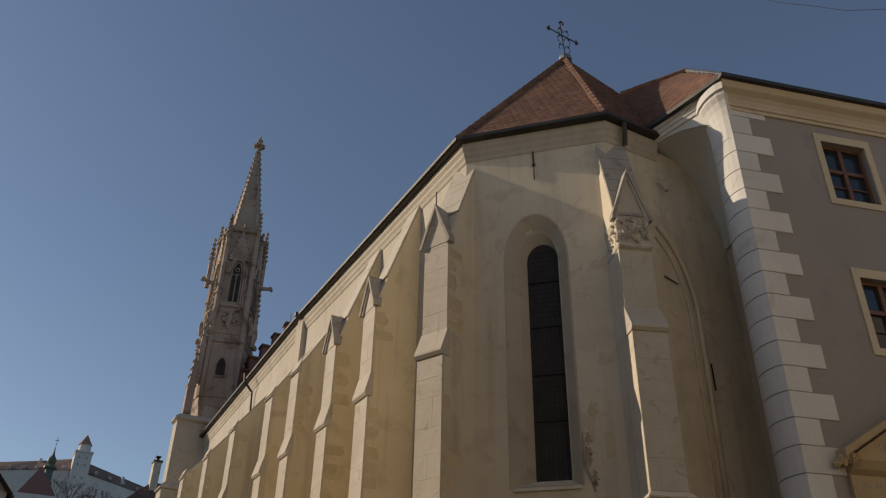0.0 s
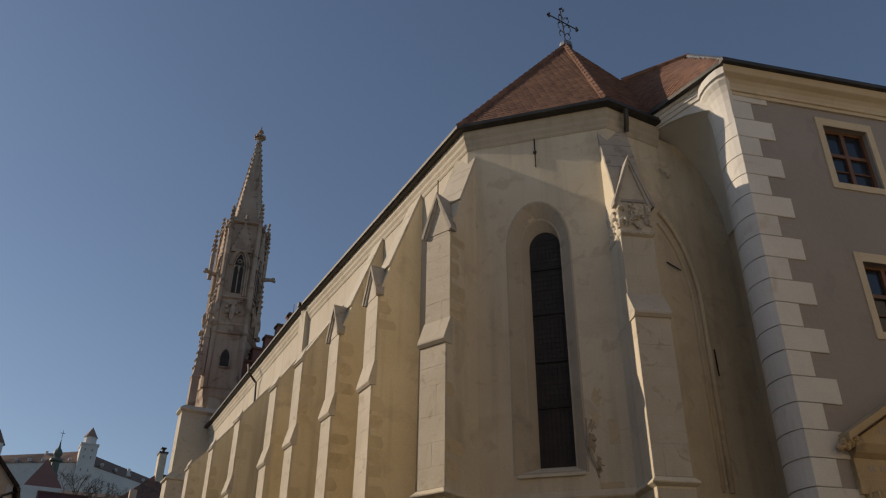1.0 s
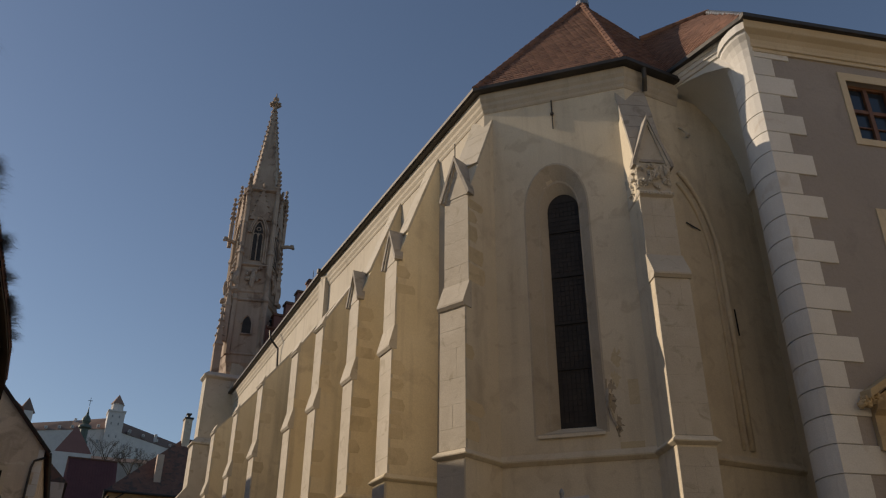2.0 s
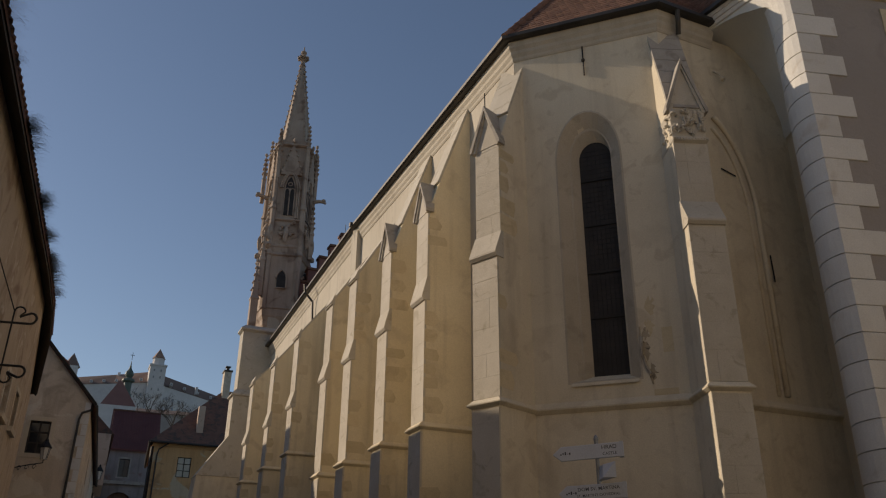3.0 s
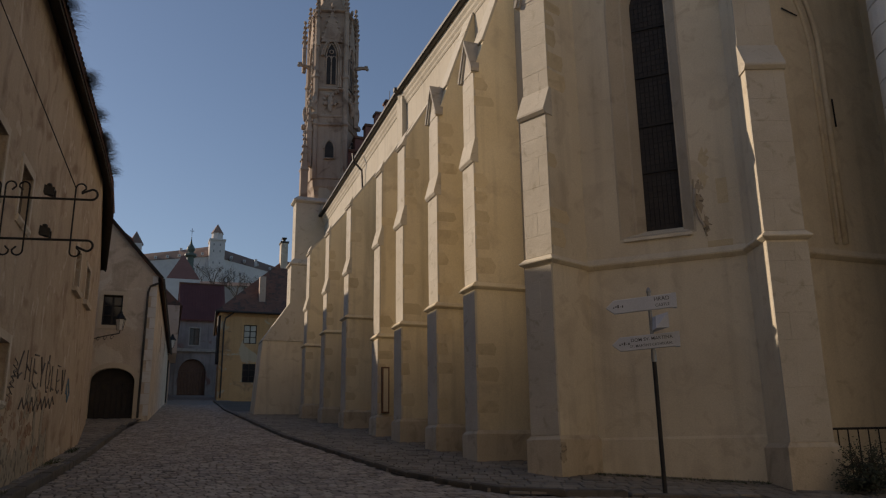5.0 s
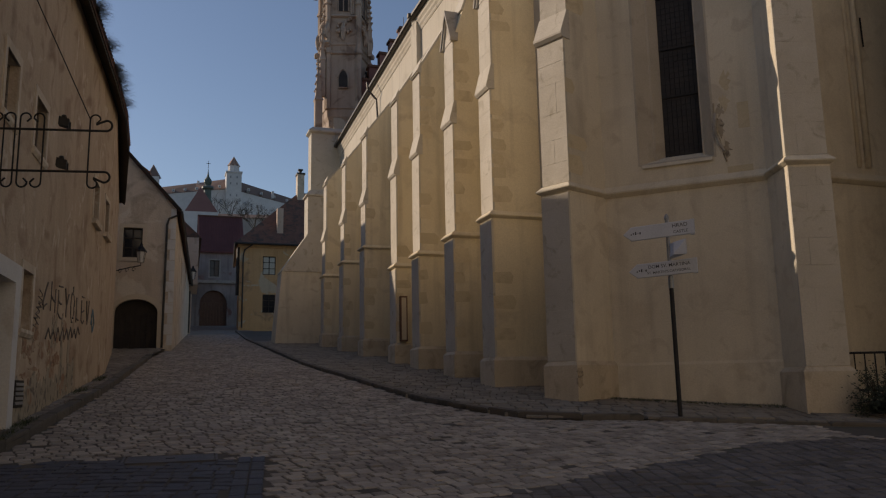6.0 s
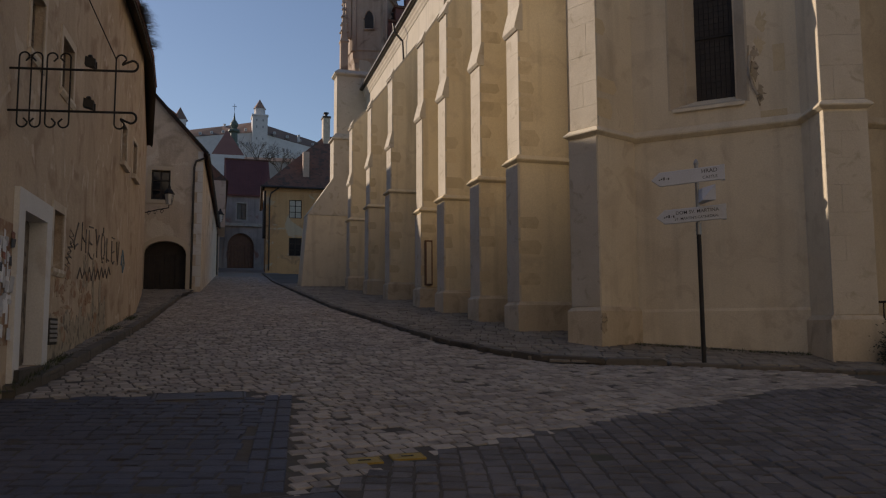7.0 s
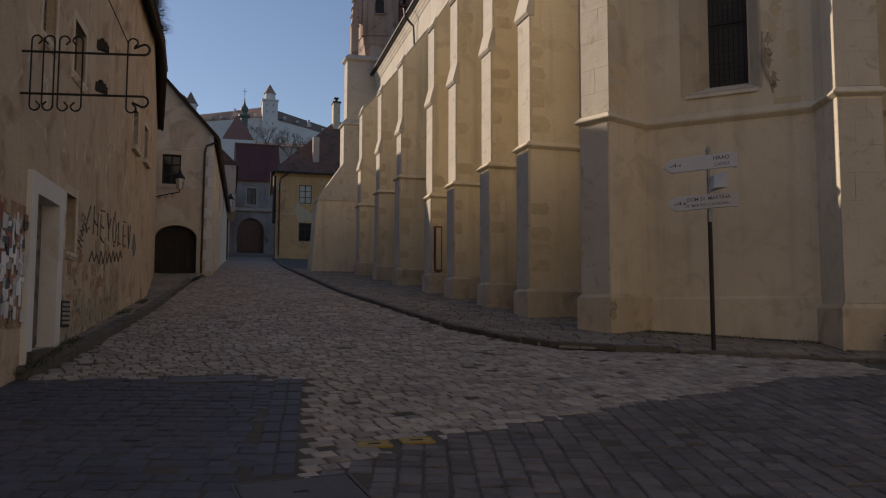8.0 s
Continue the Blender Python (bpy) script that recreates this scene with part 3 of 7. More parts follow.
moulding([(8.5, 42.5), (7.95, 25.0), (7.78, 24.95)], EAVE + 0.02, CORNICE, CREAM, church, "cornice")
moulding([(8.52, 42.5), (7.97, 24.9), (7.95, 13.6), C2, (11.8, 11.17)], EAVE + 0.2, [(0.0, 0.0), (0.3, 0.0), (0.36, 0.03), (0.36, 0.12), (0.3, 0.12), (0.0, 0.1)], METAL_DARK, church, "gutter")


def ashlar(P, w, u, z0, z1, parent, rnd):
    """Cut stones that face a buttress, course on course."""
    z = z0
    while z < z1 - 0.05:
        h = min(rnd.uniform(0.34, 0.62), z1 - z)
        if z1 - z - h < 0.12:
            h = z1 - z
        cuts = [-w / 2, w / 2] if rnd.random() < 0.6 else [-w / 2, rnd.uniform(-0.15, 0.15), w / 2]
        for a, b in zip(cuts, cuts[1:]):
            a2, b2, e = a + (0.001 if a > -w / 2 else -0.0025), b - (0.001 if b < w / 2 else -0.0025), 0.004
            o = rnd.uniform(0.0, 0.0025)
            part("ashlar", Mesh().loft([[P(u - 0.03, a2, z + .001), P(u - 0.03, b2, z + .001), P(u - 0.03, b2, z + h - .001), P(u - 0.03, a2, z + h - .001)],
                                        [P(u + 0.014 + o, a2, z + .001), P(u + 0.014 + o, b2, z + .001), P(u + 0.014 + o, b2, z + h - .001), P(u + 0.014 + o, a2, z + h - .001)],
                                        [P(u + 0.0165 + o, a2 + e, z + e), P(u + 0.0165 + o, b2 - e, z + e), P(u + 0.0165 + o, b2 - e, z + h - e), P(u + 0.0165 + o, a2 + e, z + h - e)]]), STONE, parent)
        z += h


def buttress(o, n, proj, w, zg, top, wall_z, gable, seed, body_mat, plinth=0.65, string=5.24, ledge=8.33, steps=True, apex=None, back=0.1, full_coping=False):
    """A stepped buttress against the wall at o, standing out along n."""
    rnd = random.Random(seed)
    n = Vector((n[0], n[1], 0)).normalized()
    t = Vector((-n.y, n.x, 0))
    o = Vector((o[0], o[1], 0))

    def P(u, v, z):
        return tuple(o + n * u + t * v + Vector((0, 0, z)))
    p2, p3 = proj - 0.05, proj - back
    steep = (wall_z - top) / p3
    if gable:
        wall_z += 0.34 * steep
    heel = -0.34 if gable else 0.0

    def slab(profile, half, half2=None):
        half2 = half if half2 is None else half2
        return [[P(u, -half, z) for u, z in profile], [P(u, half2, z) for u, z in profile]]
    m = Mesh().loft(slab([(-0.4, zg - 0.5), (proj, zg - 0.5), (proj, string), (p2, string), (p2, ledge), (p3, ledge), (p3, top), (heel, wall_z), (-0.4, wall_z)], w / 2))
    body = part("buttress", m, body_mat, church)
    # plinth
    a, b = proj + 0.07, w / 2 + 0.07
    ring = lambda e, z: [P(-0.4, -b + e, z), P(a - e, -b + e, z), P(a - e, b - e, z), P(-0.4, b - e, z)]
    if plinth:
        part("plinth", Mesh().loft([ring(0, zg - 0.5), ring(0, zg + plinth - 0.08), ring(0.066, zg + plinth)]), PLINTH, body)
    # string course round the three sides
    pts = [P(-0.35, -w / 2, 0)[:2], P(proj, -w / 2, 0)[:2], P(proj, w / 2, 0)[:2], P(-0.35, w / 2, 0)[:2]]
    if string < 90 and steps:
        moulding(pts, string, [(x * 0.9, h * 0.75) for x, h in STRING], body_mat, body)
    ashlar(P, w, proj, zg + (plinth or 0), string - 0.1, body, rnd)
    ashlar(P, w, p2, string + 0.12, ledge - 0.06, body, rnd)
    ashlar(P, w, p3, ledge + 0.5, top, body, rnd)
    if steps:
        prof = [(p3 - 0.05, ledge - 0.09), (p2 + 0.05, ledge - 0.09), (p2 + 0.1, ledge - 0.03), (p2 + 0.1, ledge + 0.01), (p3 + 0.02, ledge + 0.52), (p3 - 0.05, ledge + 0.52)]
        part("weathering", Mesh().loft(slab(prof, w / 2 + 0.025)), STONE, body)
    # sloping top: courses of coping, from the gablet's ridge or the front edge up to the wall
    up = Vector((steep, 1.0)).normalized() * 0.06
    u0 = p3 + 0.06 if not gable else (p3 if full_coping else p3 - (apex - 0.05 - top) / steep)
    z0 = top + (p3 - u0) * steep
    u1, z1 = heel - 0.05, wall_z + 0.05 * steep
    count = 8 if full_coping else 2
    for k in range(count):
        f0, f1 = k / count + 0.002, (k + 1) / count - 0.002
        q = [(u0 + (u1 - u0) * f, z0 + (z1 - z0) * f) for f in (f0, f1)]
        q = [q[0], (q[0][0] + up.x, q[0][1] + up.y), (q[1][0] + up.x, q[1][1] + up.y), q[1]]
        part("coping", Mesh().loft(slab(q, w / 2 + 0.012 + rnd.uniform(-0.004, 0.004))), GREY_STONE if full_coping else STONE, body)
    if not gable:
        q = [(p3 - 0.05, top - 0.1), (p3 + 0.07, top - 0.1), (p3 + 0.09, top - 0.04), (p3 + 0.06, top + 0.02), (p3 - 0.05, top + 0.3)]
        part("drip_stone", Mesh().loft(slab(q, w / 2 + 0.02)), STONE, body)
    if gable:
        # small saddle roof over the front, its ridge running back into the slope
        h2 = w / 2 + 0.09
        ze = top - 0.06
        ub = p3 - (apex - top) / steep - 0.02
        part("gablet", Mesh().loft([[P(u, -w / 2, ze), P(u, w / 2, ze), P(u, 0, apex - 0.07)] for u in (p3 - 0.3, p3 + 0.03)]), STONE, body)
        for sd in (-1, 1):
            q = [(h2 * sd, ze - 0.03), (h2 * sd, ze + 0.05), (0, apex + 0.06), (0, apex - 0.07), (h2 * sd - 0.05 * sd, ze - 0.03)]
            part("gablet_roof", Mesh().loft([[P(ub if abs(v) < 0.01 else p3 - 0.10, v, z) for v, z in q], [P(p3 + 0.11, v, z) for v, z in q]]), GREY_STONE, body)
            q = [(h2 * sd - 0.06 * sd, ze - 0.04), (h2 * sd - 0.045 * sd, ze), (0, apex - 0.07), (0, apex - 0.17), (h2 * sd - 0.12 * sd, ze - 0.04)]
            part("gablet_moulding", Mesh().loft([[P(p3 - 0.05, v, z) for v, z in q], [P(p3 + 0.075, v, z) for v, z in q]]), STONE, body)
    # stones that bond into the plaster of the visible flank
    z = string + 0.3
    while z < top - 0.3:
        h = rnd.uniform(0.22, 0.4)
        if rnd.random() < 0.62:
            pu = p2 if z < ledge - 0.4 else p3
            half = w / 2
            if not (ledge - 0.45 < z < ledge + 0.35):
                ln = rnd.uniform(0.22, 0.55)
                c = [(pu + 0.01, z), (pu - ln + rnd.uniform(0, .08), z + rnd.uniform(-.03, .03)), (pu - ln - rnd.uniform(0, .05), z + h * rnd.uniform(.35, .6)), (pu - ln + rnd.uniform(.0, .1), z + h), (pu + 0.01, z + h + rnd.uniform(-.02, .02))]
                part("quoin_stone", Mesh().loft([[P(u, half - 0.02, zz) for u, zz in c], [P(u, half + 0.004, zz) for u, zz in c]]), QUOIN, body)
        z += h + rnd.uniform(0.03, 0.25)
    for k in range(4 if body_mat == OCHRE else 0):
        z = zg + 0.9 + k * rnd.uniform(0.6, 0.9)
        if z > string - 0.5:
            break
        ln, h = rnd.uniform(0.25, 0.5), rnd.uniform(0.25, 0.4)
        c = [(proj + 0.01, z), (proj - ln + 0.03, z + rnd.uniform(-.02, .02)), (proj - ln, z + 0.05), (proj - ln + rnd.uniform(-.04, .04), z + h * 0.6), (proj - ln + 0.05, z + h), (proj + 0.01, z + h + rnd.uniform(-.03, .03))]
        part("quoin_stone", Mesh().loft([[P(u, w / 2 - 0.02, zz) for u, zz in c], [P(u, w / 2 + 0.004, zz) for u, zz in c]]), QUOIN, body)
    return body, P


N1 = (-0.924, -0.383)
b1, P1 = buttress((7.915, 13.70), N1, 1.08, 0.66, 1.35, 11.02, 13.23, True, 11, APSE, apex=11.98, back=0.18)
part("finial_rod", Mesh().tube([P1(0.96, 0, 11.95), P1(0.96, 0, 12.4)], 0.014, 5), IRON, b1)
for k, (yc, top, wz, gable, apex) in enumerate([(16.3, 10.62, 13.85, True, 11.46), (18.8, 10.56, 13.75, True, 11.42), (21.72, 10.85, 12.75, False, None), (24.15, 10.85, 12.6, False, None), (28.35, 10.95, 12.6, False, None), (32.05, 10.85, 12.6, False, None), (36.2, 11.0, 12.7, False, None)]):
    wall_x = 7.95 if yc < 25 else 7.95 + 0.55 * (yc - 25) / 17.5
    buttress((wall_x, yc), (-1, 0), wall_x - 6.72, 0.68, G(6.7, yc) + 0.1, top, wz, gable, 20 + k, OCHRE, apex=apex, string=5.3 if yc < 27 else 6.6, steps=True, plinth=0.55)
N2 = (-0.36, -0.933)
b2, P2 = buttress((10.47, 11.09), N2, 0.84, 0.70, 1.15, 11.18, 13.05, True, 31, APSE, apex=12.36, ledge=8.5, back=0.27, full_coping=True)
# carved leaf capital under the gablet
cap = part("capital_block", Mesh().loft([[P2(-0.1, -h, z), P2(u, -h, z), P2(u, h, z), P2(-0.1, h, z)] for u, h, z in ((0.6, 0.335, 10.36), (0.66, 0.37, 10.4), (0.66, 0.37, 10.46), (0.585, 0.34, 10.52), (0.6, 0.345, 10.85), (0.64, 0.37, 11.12))]), STONE, b2, "carved stone capital")
rnd = random.Random(5)
m = Mesh()
for i in range(64):
    zc = rnd.uniform(10.56, 11.1)
    reach = 0.59 + 0.05 * (zc - 10.5) + rnd.uniform(0.0, 0.045)
    side = rnd.random() < 0.28
    p = P2(rnd.uniform(0.1, 0.6), -0.335 - rnd.uniform(0.0, 0.02), zc) if side else P2(reach, rnd.uniform(-0.33, 0.33), zc)
    m.lump(p, (rnd.uniform(0.025, 0.06), rnd.uniform(0.025, 0.06), rnd.uniform(0.03, 0.08)), i, 6, 5, 1.2)
for i in range(12):
    m.lump(P2(0.65, -0.34 + 0.062 * i, 10.43 + rnd.uniform(-0.015, 0.015)), (0.025, 0.03, rnd.uniform(0.02, 0.04)), i, 6, 4, 1.0)
tagged(part("carved_leaves", m, STONE, cap), "weathered carved stone leaves", "", "", "stuff")

# blind arch, iron slots and hook on the east wall
arch_line = [(12.42, 11.13, 5.5), (12.45, 11.13, 8.5), (12.46, 11.13, 9.6)] + [(11.1 + 1.36 * math.cos(a), 11.13, 9.6 + 2.3 * math.sin(a) ** 1.1) for a in [0.15 * i for i in range(1, 9)]]
part("blind_arch", Mesh().tube(arch_line, 0.06, 8), APSE, church, smooth=True)
arch_in = [(12.22, 11.15, 5.5), (12.25, 11.15, 9.5)] + [(11.1 + 1.15 * math.cos(a), 11.15, 9.5 + 2.08 * math.sin(a) ** 1.1) for a in [0.15 * i for i in range(1, 9)]]
part("blind_arch", Mesh().tube(arch_in, 0.042, 8), APSE, church, smooth=True)
for a, b in (((12.62, 11.14, 8.55), (12.63, 11.14, 7.95)), ((11.62, 11.14, 10.42), (11.98, 11.12, 10.3))):
    part("wall_anchor", Mesh().tube([a, b], 0.016, 5), IRON, church)
part("wall_anchor", Mesh().tube([apse_point(1.66, -0.02, 12.9), apse_point(1.66, -0.02, 13.72)], 0.017, 6).lump(apse_point(1.66, -0.03, 13.32), 0.05, 1, 6, 4, 0.1), IRON, church)
part("wall_anchor", Mesh().tube([(7.93, 25.75, 12.7), (7.93, 25.75, 13.3)], 0.02, 5), IRON, church)
part("wall_hook", Mesh().tube([(11.85, 11.15, 13.05), (11.87, 11.05, 12.95), (11.95, 11.02, 12.85)], 0.025, 5).lump((11.95, 11.0, 12.78), (0.07, 0.06, 0.06), 3), STONE, church)
rnd = random.Random(3)
for k, (v, z) in enumerate(((0.405, 1.62), (0.405, 1.78))):
    c_ = [(1.15 - 0.09 * math.cos(t) * rnd.uniform(0.5, 1.1) - 0.07, z + 0.13 * math.sin(t) * rnd.uniform(0.6, 1.1)) for t in [2 * math.pi * i / 15 for i in range(15)]]
    part("damp_stain", Mesh().loft([[P1(u, v - 0.03, zz) for u, zz in c_], [P1(u, v + 0.004 + 0.001 * k, zz) for u, zz in c_]]), DAMP, b1)
# cracked plaster and an old iron fixing beside the tall window
rnd = random.Random(8)
for k in range(5):
    u, z = 2.42 + (0.09, 0.0, 0.02, 0.1, 0.16)[k], (5.85, 6.25, 6.6, 6.75, 7.15)[k]
    ring = [(u + rnd.uniform(0.03, 0.13) * math.cos(t), z + rnd.uniform(0.06, 0.24) * math.sin(t)) for t in [2 * math.pi * i / 19 for i in range(19)]]
    part("plaster_damage", Mesh().loft([[apse_point(a, 0.02, b) for a, b in ring], [apse_point(a, -0.003 - 0.0006 * k, b) for a, b in ring]]), DAMP if k < 3 else QUOIN, church, "eroded damp plaster")
part("plaster_crack", Mesh().tube([apse_point(2.34, -0.004, 6.75), apse_point(2.33, -0.004, 6.3), apse_point(2.42, -0.004, 5.95), apse_point(2.5, -0.004, 5.6)], 0.018, 5), DAMP, church)
for a, b, z0, z1 in ((2.5, 2.95, 5.32, 5.5), (2.75, 2.95, 6.2, 6.7)):
    part("plaster_damage", Mesh().loft([[apse_point(u, 0.02, z) for u, z in rect(a, b, z0, z1)], [apse_point(u, -0.003, z) for u, z in rect(a, b, z0, z1)]]), QUOIN, church)
part("pipe_stub", Mesh().tube([apse_point(2.36, -0.02, 6.55), apse_point(2.34, -0.06, 6.2), apse_point(2.4, -0.03, 5.95), apse_point(2.47, -0.02, 5.8)], 0.03, 6), GREY_STONE, church)
# downpipes
m = Mesh().tube([(7.62, 31.2, 14.25), (7.66, 31.2, 13.9), (8.0, 31.15, 13.5), (8.05, 31.15, 12.6)], 0.05, 7)
part("downpipe", m, METAL_DARK, church)
part("downpipe", Mesh().tube([(10.72, 10.85, 14.2), (10.75, 10.9, 13.95), (10.85, 11.05, 13.7)], 0.06, 7), METAL_DARK, church)
part("eave_box", Mesh().box(7.53, 24.82, 14.22, 7.68, 24.98, 14.36), METAL_DARK, church)
# notice case on a buttress flank
case = thing("notice_case", (6.9, 23.7, 3.0), "narrow brown framed notice case with faded paper on a buttress", "notice case")
part("frame", Mesh().box(6.82, 23.68, 2.95, 7.05, 23.8, 4.35), BROWN_WOOD, case)
part("glazing", Mesh().box(6.86, 23.672, 3.0, 7.01, 23.682, 4.3), CREAM_TRIM, case)

# roof of chancel, apse and nave
EZ = EAVE + 0.24
AP, RIDGE = Vector((12.05, 14.4, 19.88)), Vector((12.05, 42.3, 19.88))
eave_pts = [Vector((8.2, 42.3, EZ)), Vector((7.66, 24.9, EZ)), Vector((7.66, 13.44, EZ)), Vector((10.21, 10.9, EZ)), Vector((14.36, 10.9, EZ)), Vector((16.4, 13.44, EZ)), Vector((16.4, 42.3, EZ))]
m = Mesh()
VB = Vector((11.7, 10.9, EZ))
VM, VT = [Vector((x, y, EZ + (y - 10.9) * (AP.z - EZ) / (AP.y - 10.9))) for x, y in ((12.5, 11.7), (13.23, 12.61))]
m.add(eave_pts + [AP, RIDGE, VB, VM, VT], [(0, 1, 2, 7, 8), (2, 3, 7), (3, 9, 10, 11, 7), (11, 5, 7), (5, 6, 8, 7), (6, 3, 2, 1, 0), (0, 8, 6)])
roof = part("roof", m, TILE, church, "red clay tile roof")


def tile_fields(a, b, c, d, row, width, seed, inside=lambda p: True):
    """Beaver-tail tiles over a roof slope: eave a to b, top c (over a) to d (over b). Gives poses, lowest row first."""
    rnd = random.Random(seed)
    a, b, c, d = Vector(a), Vector(b), Vector(c), Vector(d)
    out = []
    rise = ((c + d) / 2 - (a + b) / 2).length
    nrm = (b - a).cross((c + d) / 2 - a).normalized()
    if nrm.z < 0:
        nrm = -nrm
    for j in range(int(rise / row)):
        k = j * row / rise
        p, q = a.lerp(c, k), b.lerp(d, k)
        ln = (q - p).length
        ux = (q - p).normalized() if ln > 0.05 else (b - a).normalized()
        uy = nrm.cross(ux)
        if uy.z < 0:
            ux, uy = -ux, -uy
            p, q = q, p
        s = (0.5 if j % 2 else 0.0) * width
        while s < ln:
            pos = p + ux * s + nrm * (0.022 + rnd.uniform(0, 0.006))
            if inside(pos):
                tilt = Matrix.Rotation(rnd.uniform(-0.02, 0.02), 4, "Z") @ Matrix.Rotation(-0.085 + rnd.uniform(-0.012, 0.012), 4, "X")
                out.append(Matrix.Translation(pos) @ Matrix((ux, uy, nrm)).transposed().to_4x4() @ tilt)
            s += width
    return out


TW, TH = 0.178, 0.32
prof = [(-TW / 2 + .003, 0.05), (-TW / 4, 0.008), (0, 0), (TW / 4, 0.008), (TW / 2 - .003, 0.05), (TW / 2 - .003, TH), (-TW / 2 + .003, TH)]
TV = [(x, y, 0.026) for x, y in prof] + [(x, y, 0.0) for x, y in prof]
TF = [tuple(range(7))] + [(i, 7 + i, 7 + (i + 1) % 7, (i + 1) % 7) for i in range(7)]
tile_me = bpy.data.meshes.new("roof_tile")
tile_me.from_pydata(TV, [], TF)
tile_me.materials.append(TILE)
slopes = [tile_fields(eave_pts[2], eave_pts[3], AP, AP, 0.155, 0.182, 1), tile_fields(eave_pts[3], eave_pts[4], AP, AP, 0.155, 0.182, 2, lambda p: p.x < 11.62 + p.y - 10.9)]


def ridge_tiles(a, b, parent, r=0.11, step=0.34, mat=TILE, name="ridge_tile"):
    a, b = Vector(a), Vector(b)
    n = int((b - a).length / step)
    for i in range(n):
        p, q = a.lerp(b, i / n), a.lerp(b, (i + 1.12) / n)
        d = (q - p).normalized()
        part(name, Mesh().tube([p, p.lerp(q, 0.08), q], r, 8, r * 0.86), mat, parent, smooth=False)


ridge_tiles(eave_pts[3] + Vector((0, 0, 0.05)), AP + Vector((0, 0, 0.05)), roof)
ridge_tiles(eave_pts[2] + Vector((0, 0, 0.05)), AP + Vector((0, 0, 0.05)), roof)
ridge_tiles(AP + Vector((0, 0, 0.05)), AP + Vector((0, 14, 0.05)), roof, step=0.4)
# stepped west gable with red caps
gable_steps = part("stepped_gable", Mesh().box(8.4, 42.2, 12.0, 15.9, 42.75, 16.4), CREAM, church)
for i in range(6):
    x0, z0 = 9.2 + 0.62 * i, 17.9 + 0.86 * i
    part("gable_step", Mesh().box(x0, 42.2, 15.5, 12.7, 42.75, z0), FADED_ROOF, gable_steps)
    part("step_cap", Mesh().box(x0 - 0.06, 42.12, z0, x0 + 0.75, 42.83, z0 + 0.14), TILE, gable_steps)
part("lightning_rod", Mesh().tube([(12.6, 42.5, 22.1), (12.6, 42.5, 23.1)], 0.02, 4), IRON, gable_steps)

# wrought cross on the apex
cross = thing("roof_cross", AP, "ornate wrought-iron cross with leaf-shaped ends on the roof apex", "cross")
part("ball", Mesh().lathe((AP.x, AP.y, AP.z - 0.1), [(0.02, 0), (0.2, 0.05), (0.2, 0.2), (0.1, 0.32), (0.03, 0.36)], 10), ZINC, cross)
part("stem", Mesh().tube([AP + Vector((0, 0, 0.2)), AP + Vector((-0.06, 0.05, 1.58))], 0.022, 6), IRON, cross)
cr = Vector((1.0, 0.0, 0))
part("crossbar", Mesh().tube([AP + cr * -0.54 + Vector((0, 0, 1.11)), AP + cr * 0.46 + Vector((0, 0, 1.0))], 0.02, 6), IRON, cross)
for c, dz in ((-0.57, 1.115), (0.49, 0.995), (-0.05, 1.6)):
    for k in range(3):
        off = cr * (0.06 * (k - 1) if abs(c) < 0.1 else 0.05 * (k == 1) * (1 if c > 0 else -1)) + Vector((0, 0, (0.06 * (k == 1)) if abs(c) < 0.1 else 0.06 * (k - 1)))
        part("leaf", Mesh().lump(AP + cr * c + Vector((0, 0, dz)) + off, (0.045, 0.04, 0.05), k, 6, 4, 0.5), IRON, cross)
for sx in (-1, 1):
    for z0, r in ((0.5, 0.13), (0.85, 0.15), (1.2, 0.12)):
        part("scroll", Mesh().tube([AP + cr * (sx * (0.02 + r * (1 - math.cos(a)) * 0.75)) + Vector((0, 0, z0 + r * math.sin(a))) for a in [i * 0.42 for i in range(11)]], 0.012, 5), IRON, cross)
        part("leaf", Mesh().lump(AP + cr * (sx * r * 1.25) + Vector((0, 0, z0 + 0.12)), (0.035, 0.035, 0.04), 4, 6, 4, 0.5), IRON, cross)

# ---- bell tower ----
tower = thing("bell_tower", (9.2, 43.0, 4.0), "slender gothic stone bell tower with crocketed spire", "tower")
m = Mesh()
m.loft([[(5.05, 40.2, 3.0), (8.8, 40.2, 3.0), (8.8, 42.0, 3.0), (5.05, 42.0, 3.0)], [(5.4, 40.3, 7.4), (8.8, 40.3, 7.4), (8.8, 41.8, 7.4), (5.4, 41.8, 7.4)]])
part("battered_foot", m, APSE, tower)
part("foot_slope", Mesh().loft([[(5.36, 40.26, 7.4), (8.8, 40.26, 7.4), (8.8, 41.84, 7.4), (5.36, 41.84, 7.4)], [(6.72, 40.5, 9.4), (8.8, 40.5, 9.4), (8.8, 41.6, 9.4), (6.72, 41.6, 9.4)]]), STONE, tower)
m = Mesh()
m.loft([[(6.72, 40.5, 9.3), (8.9, 40.5, 9.3), (8.9, 41.6, 9.3), (6.72, 41.6, 9.3)], [(6.72, 40.5, 11.5), (8.9, 40.5, 11.5), (8.9, 41.6, 11.5), (6.72, 41.6, 11.5)], [(6.9, 40.7, 11.5), (9.6, 40.7, 11.5), (9.6, 41.6, 11.5), (6.9, 41.6, 11.5)], [(6.9, 40.7, 15.0), (9.6, 40.7, 15.0), (9.6, 41.6, 15.0), (6.9, 41.6, 15.0)]])
part("pier", m, STONE, tower)
part("tower_base", Mesh().box(7.9, 41.5, 4.0, 10.4, 45.0, 15.2), TOWER_STONE, tower)
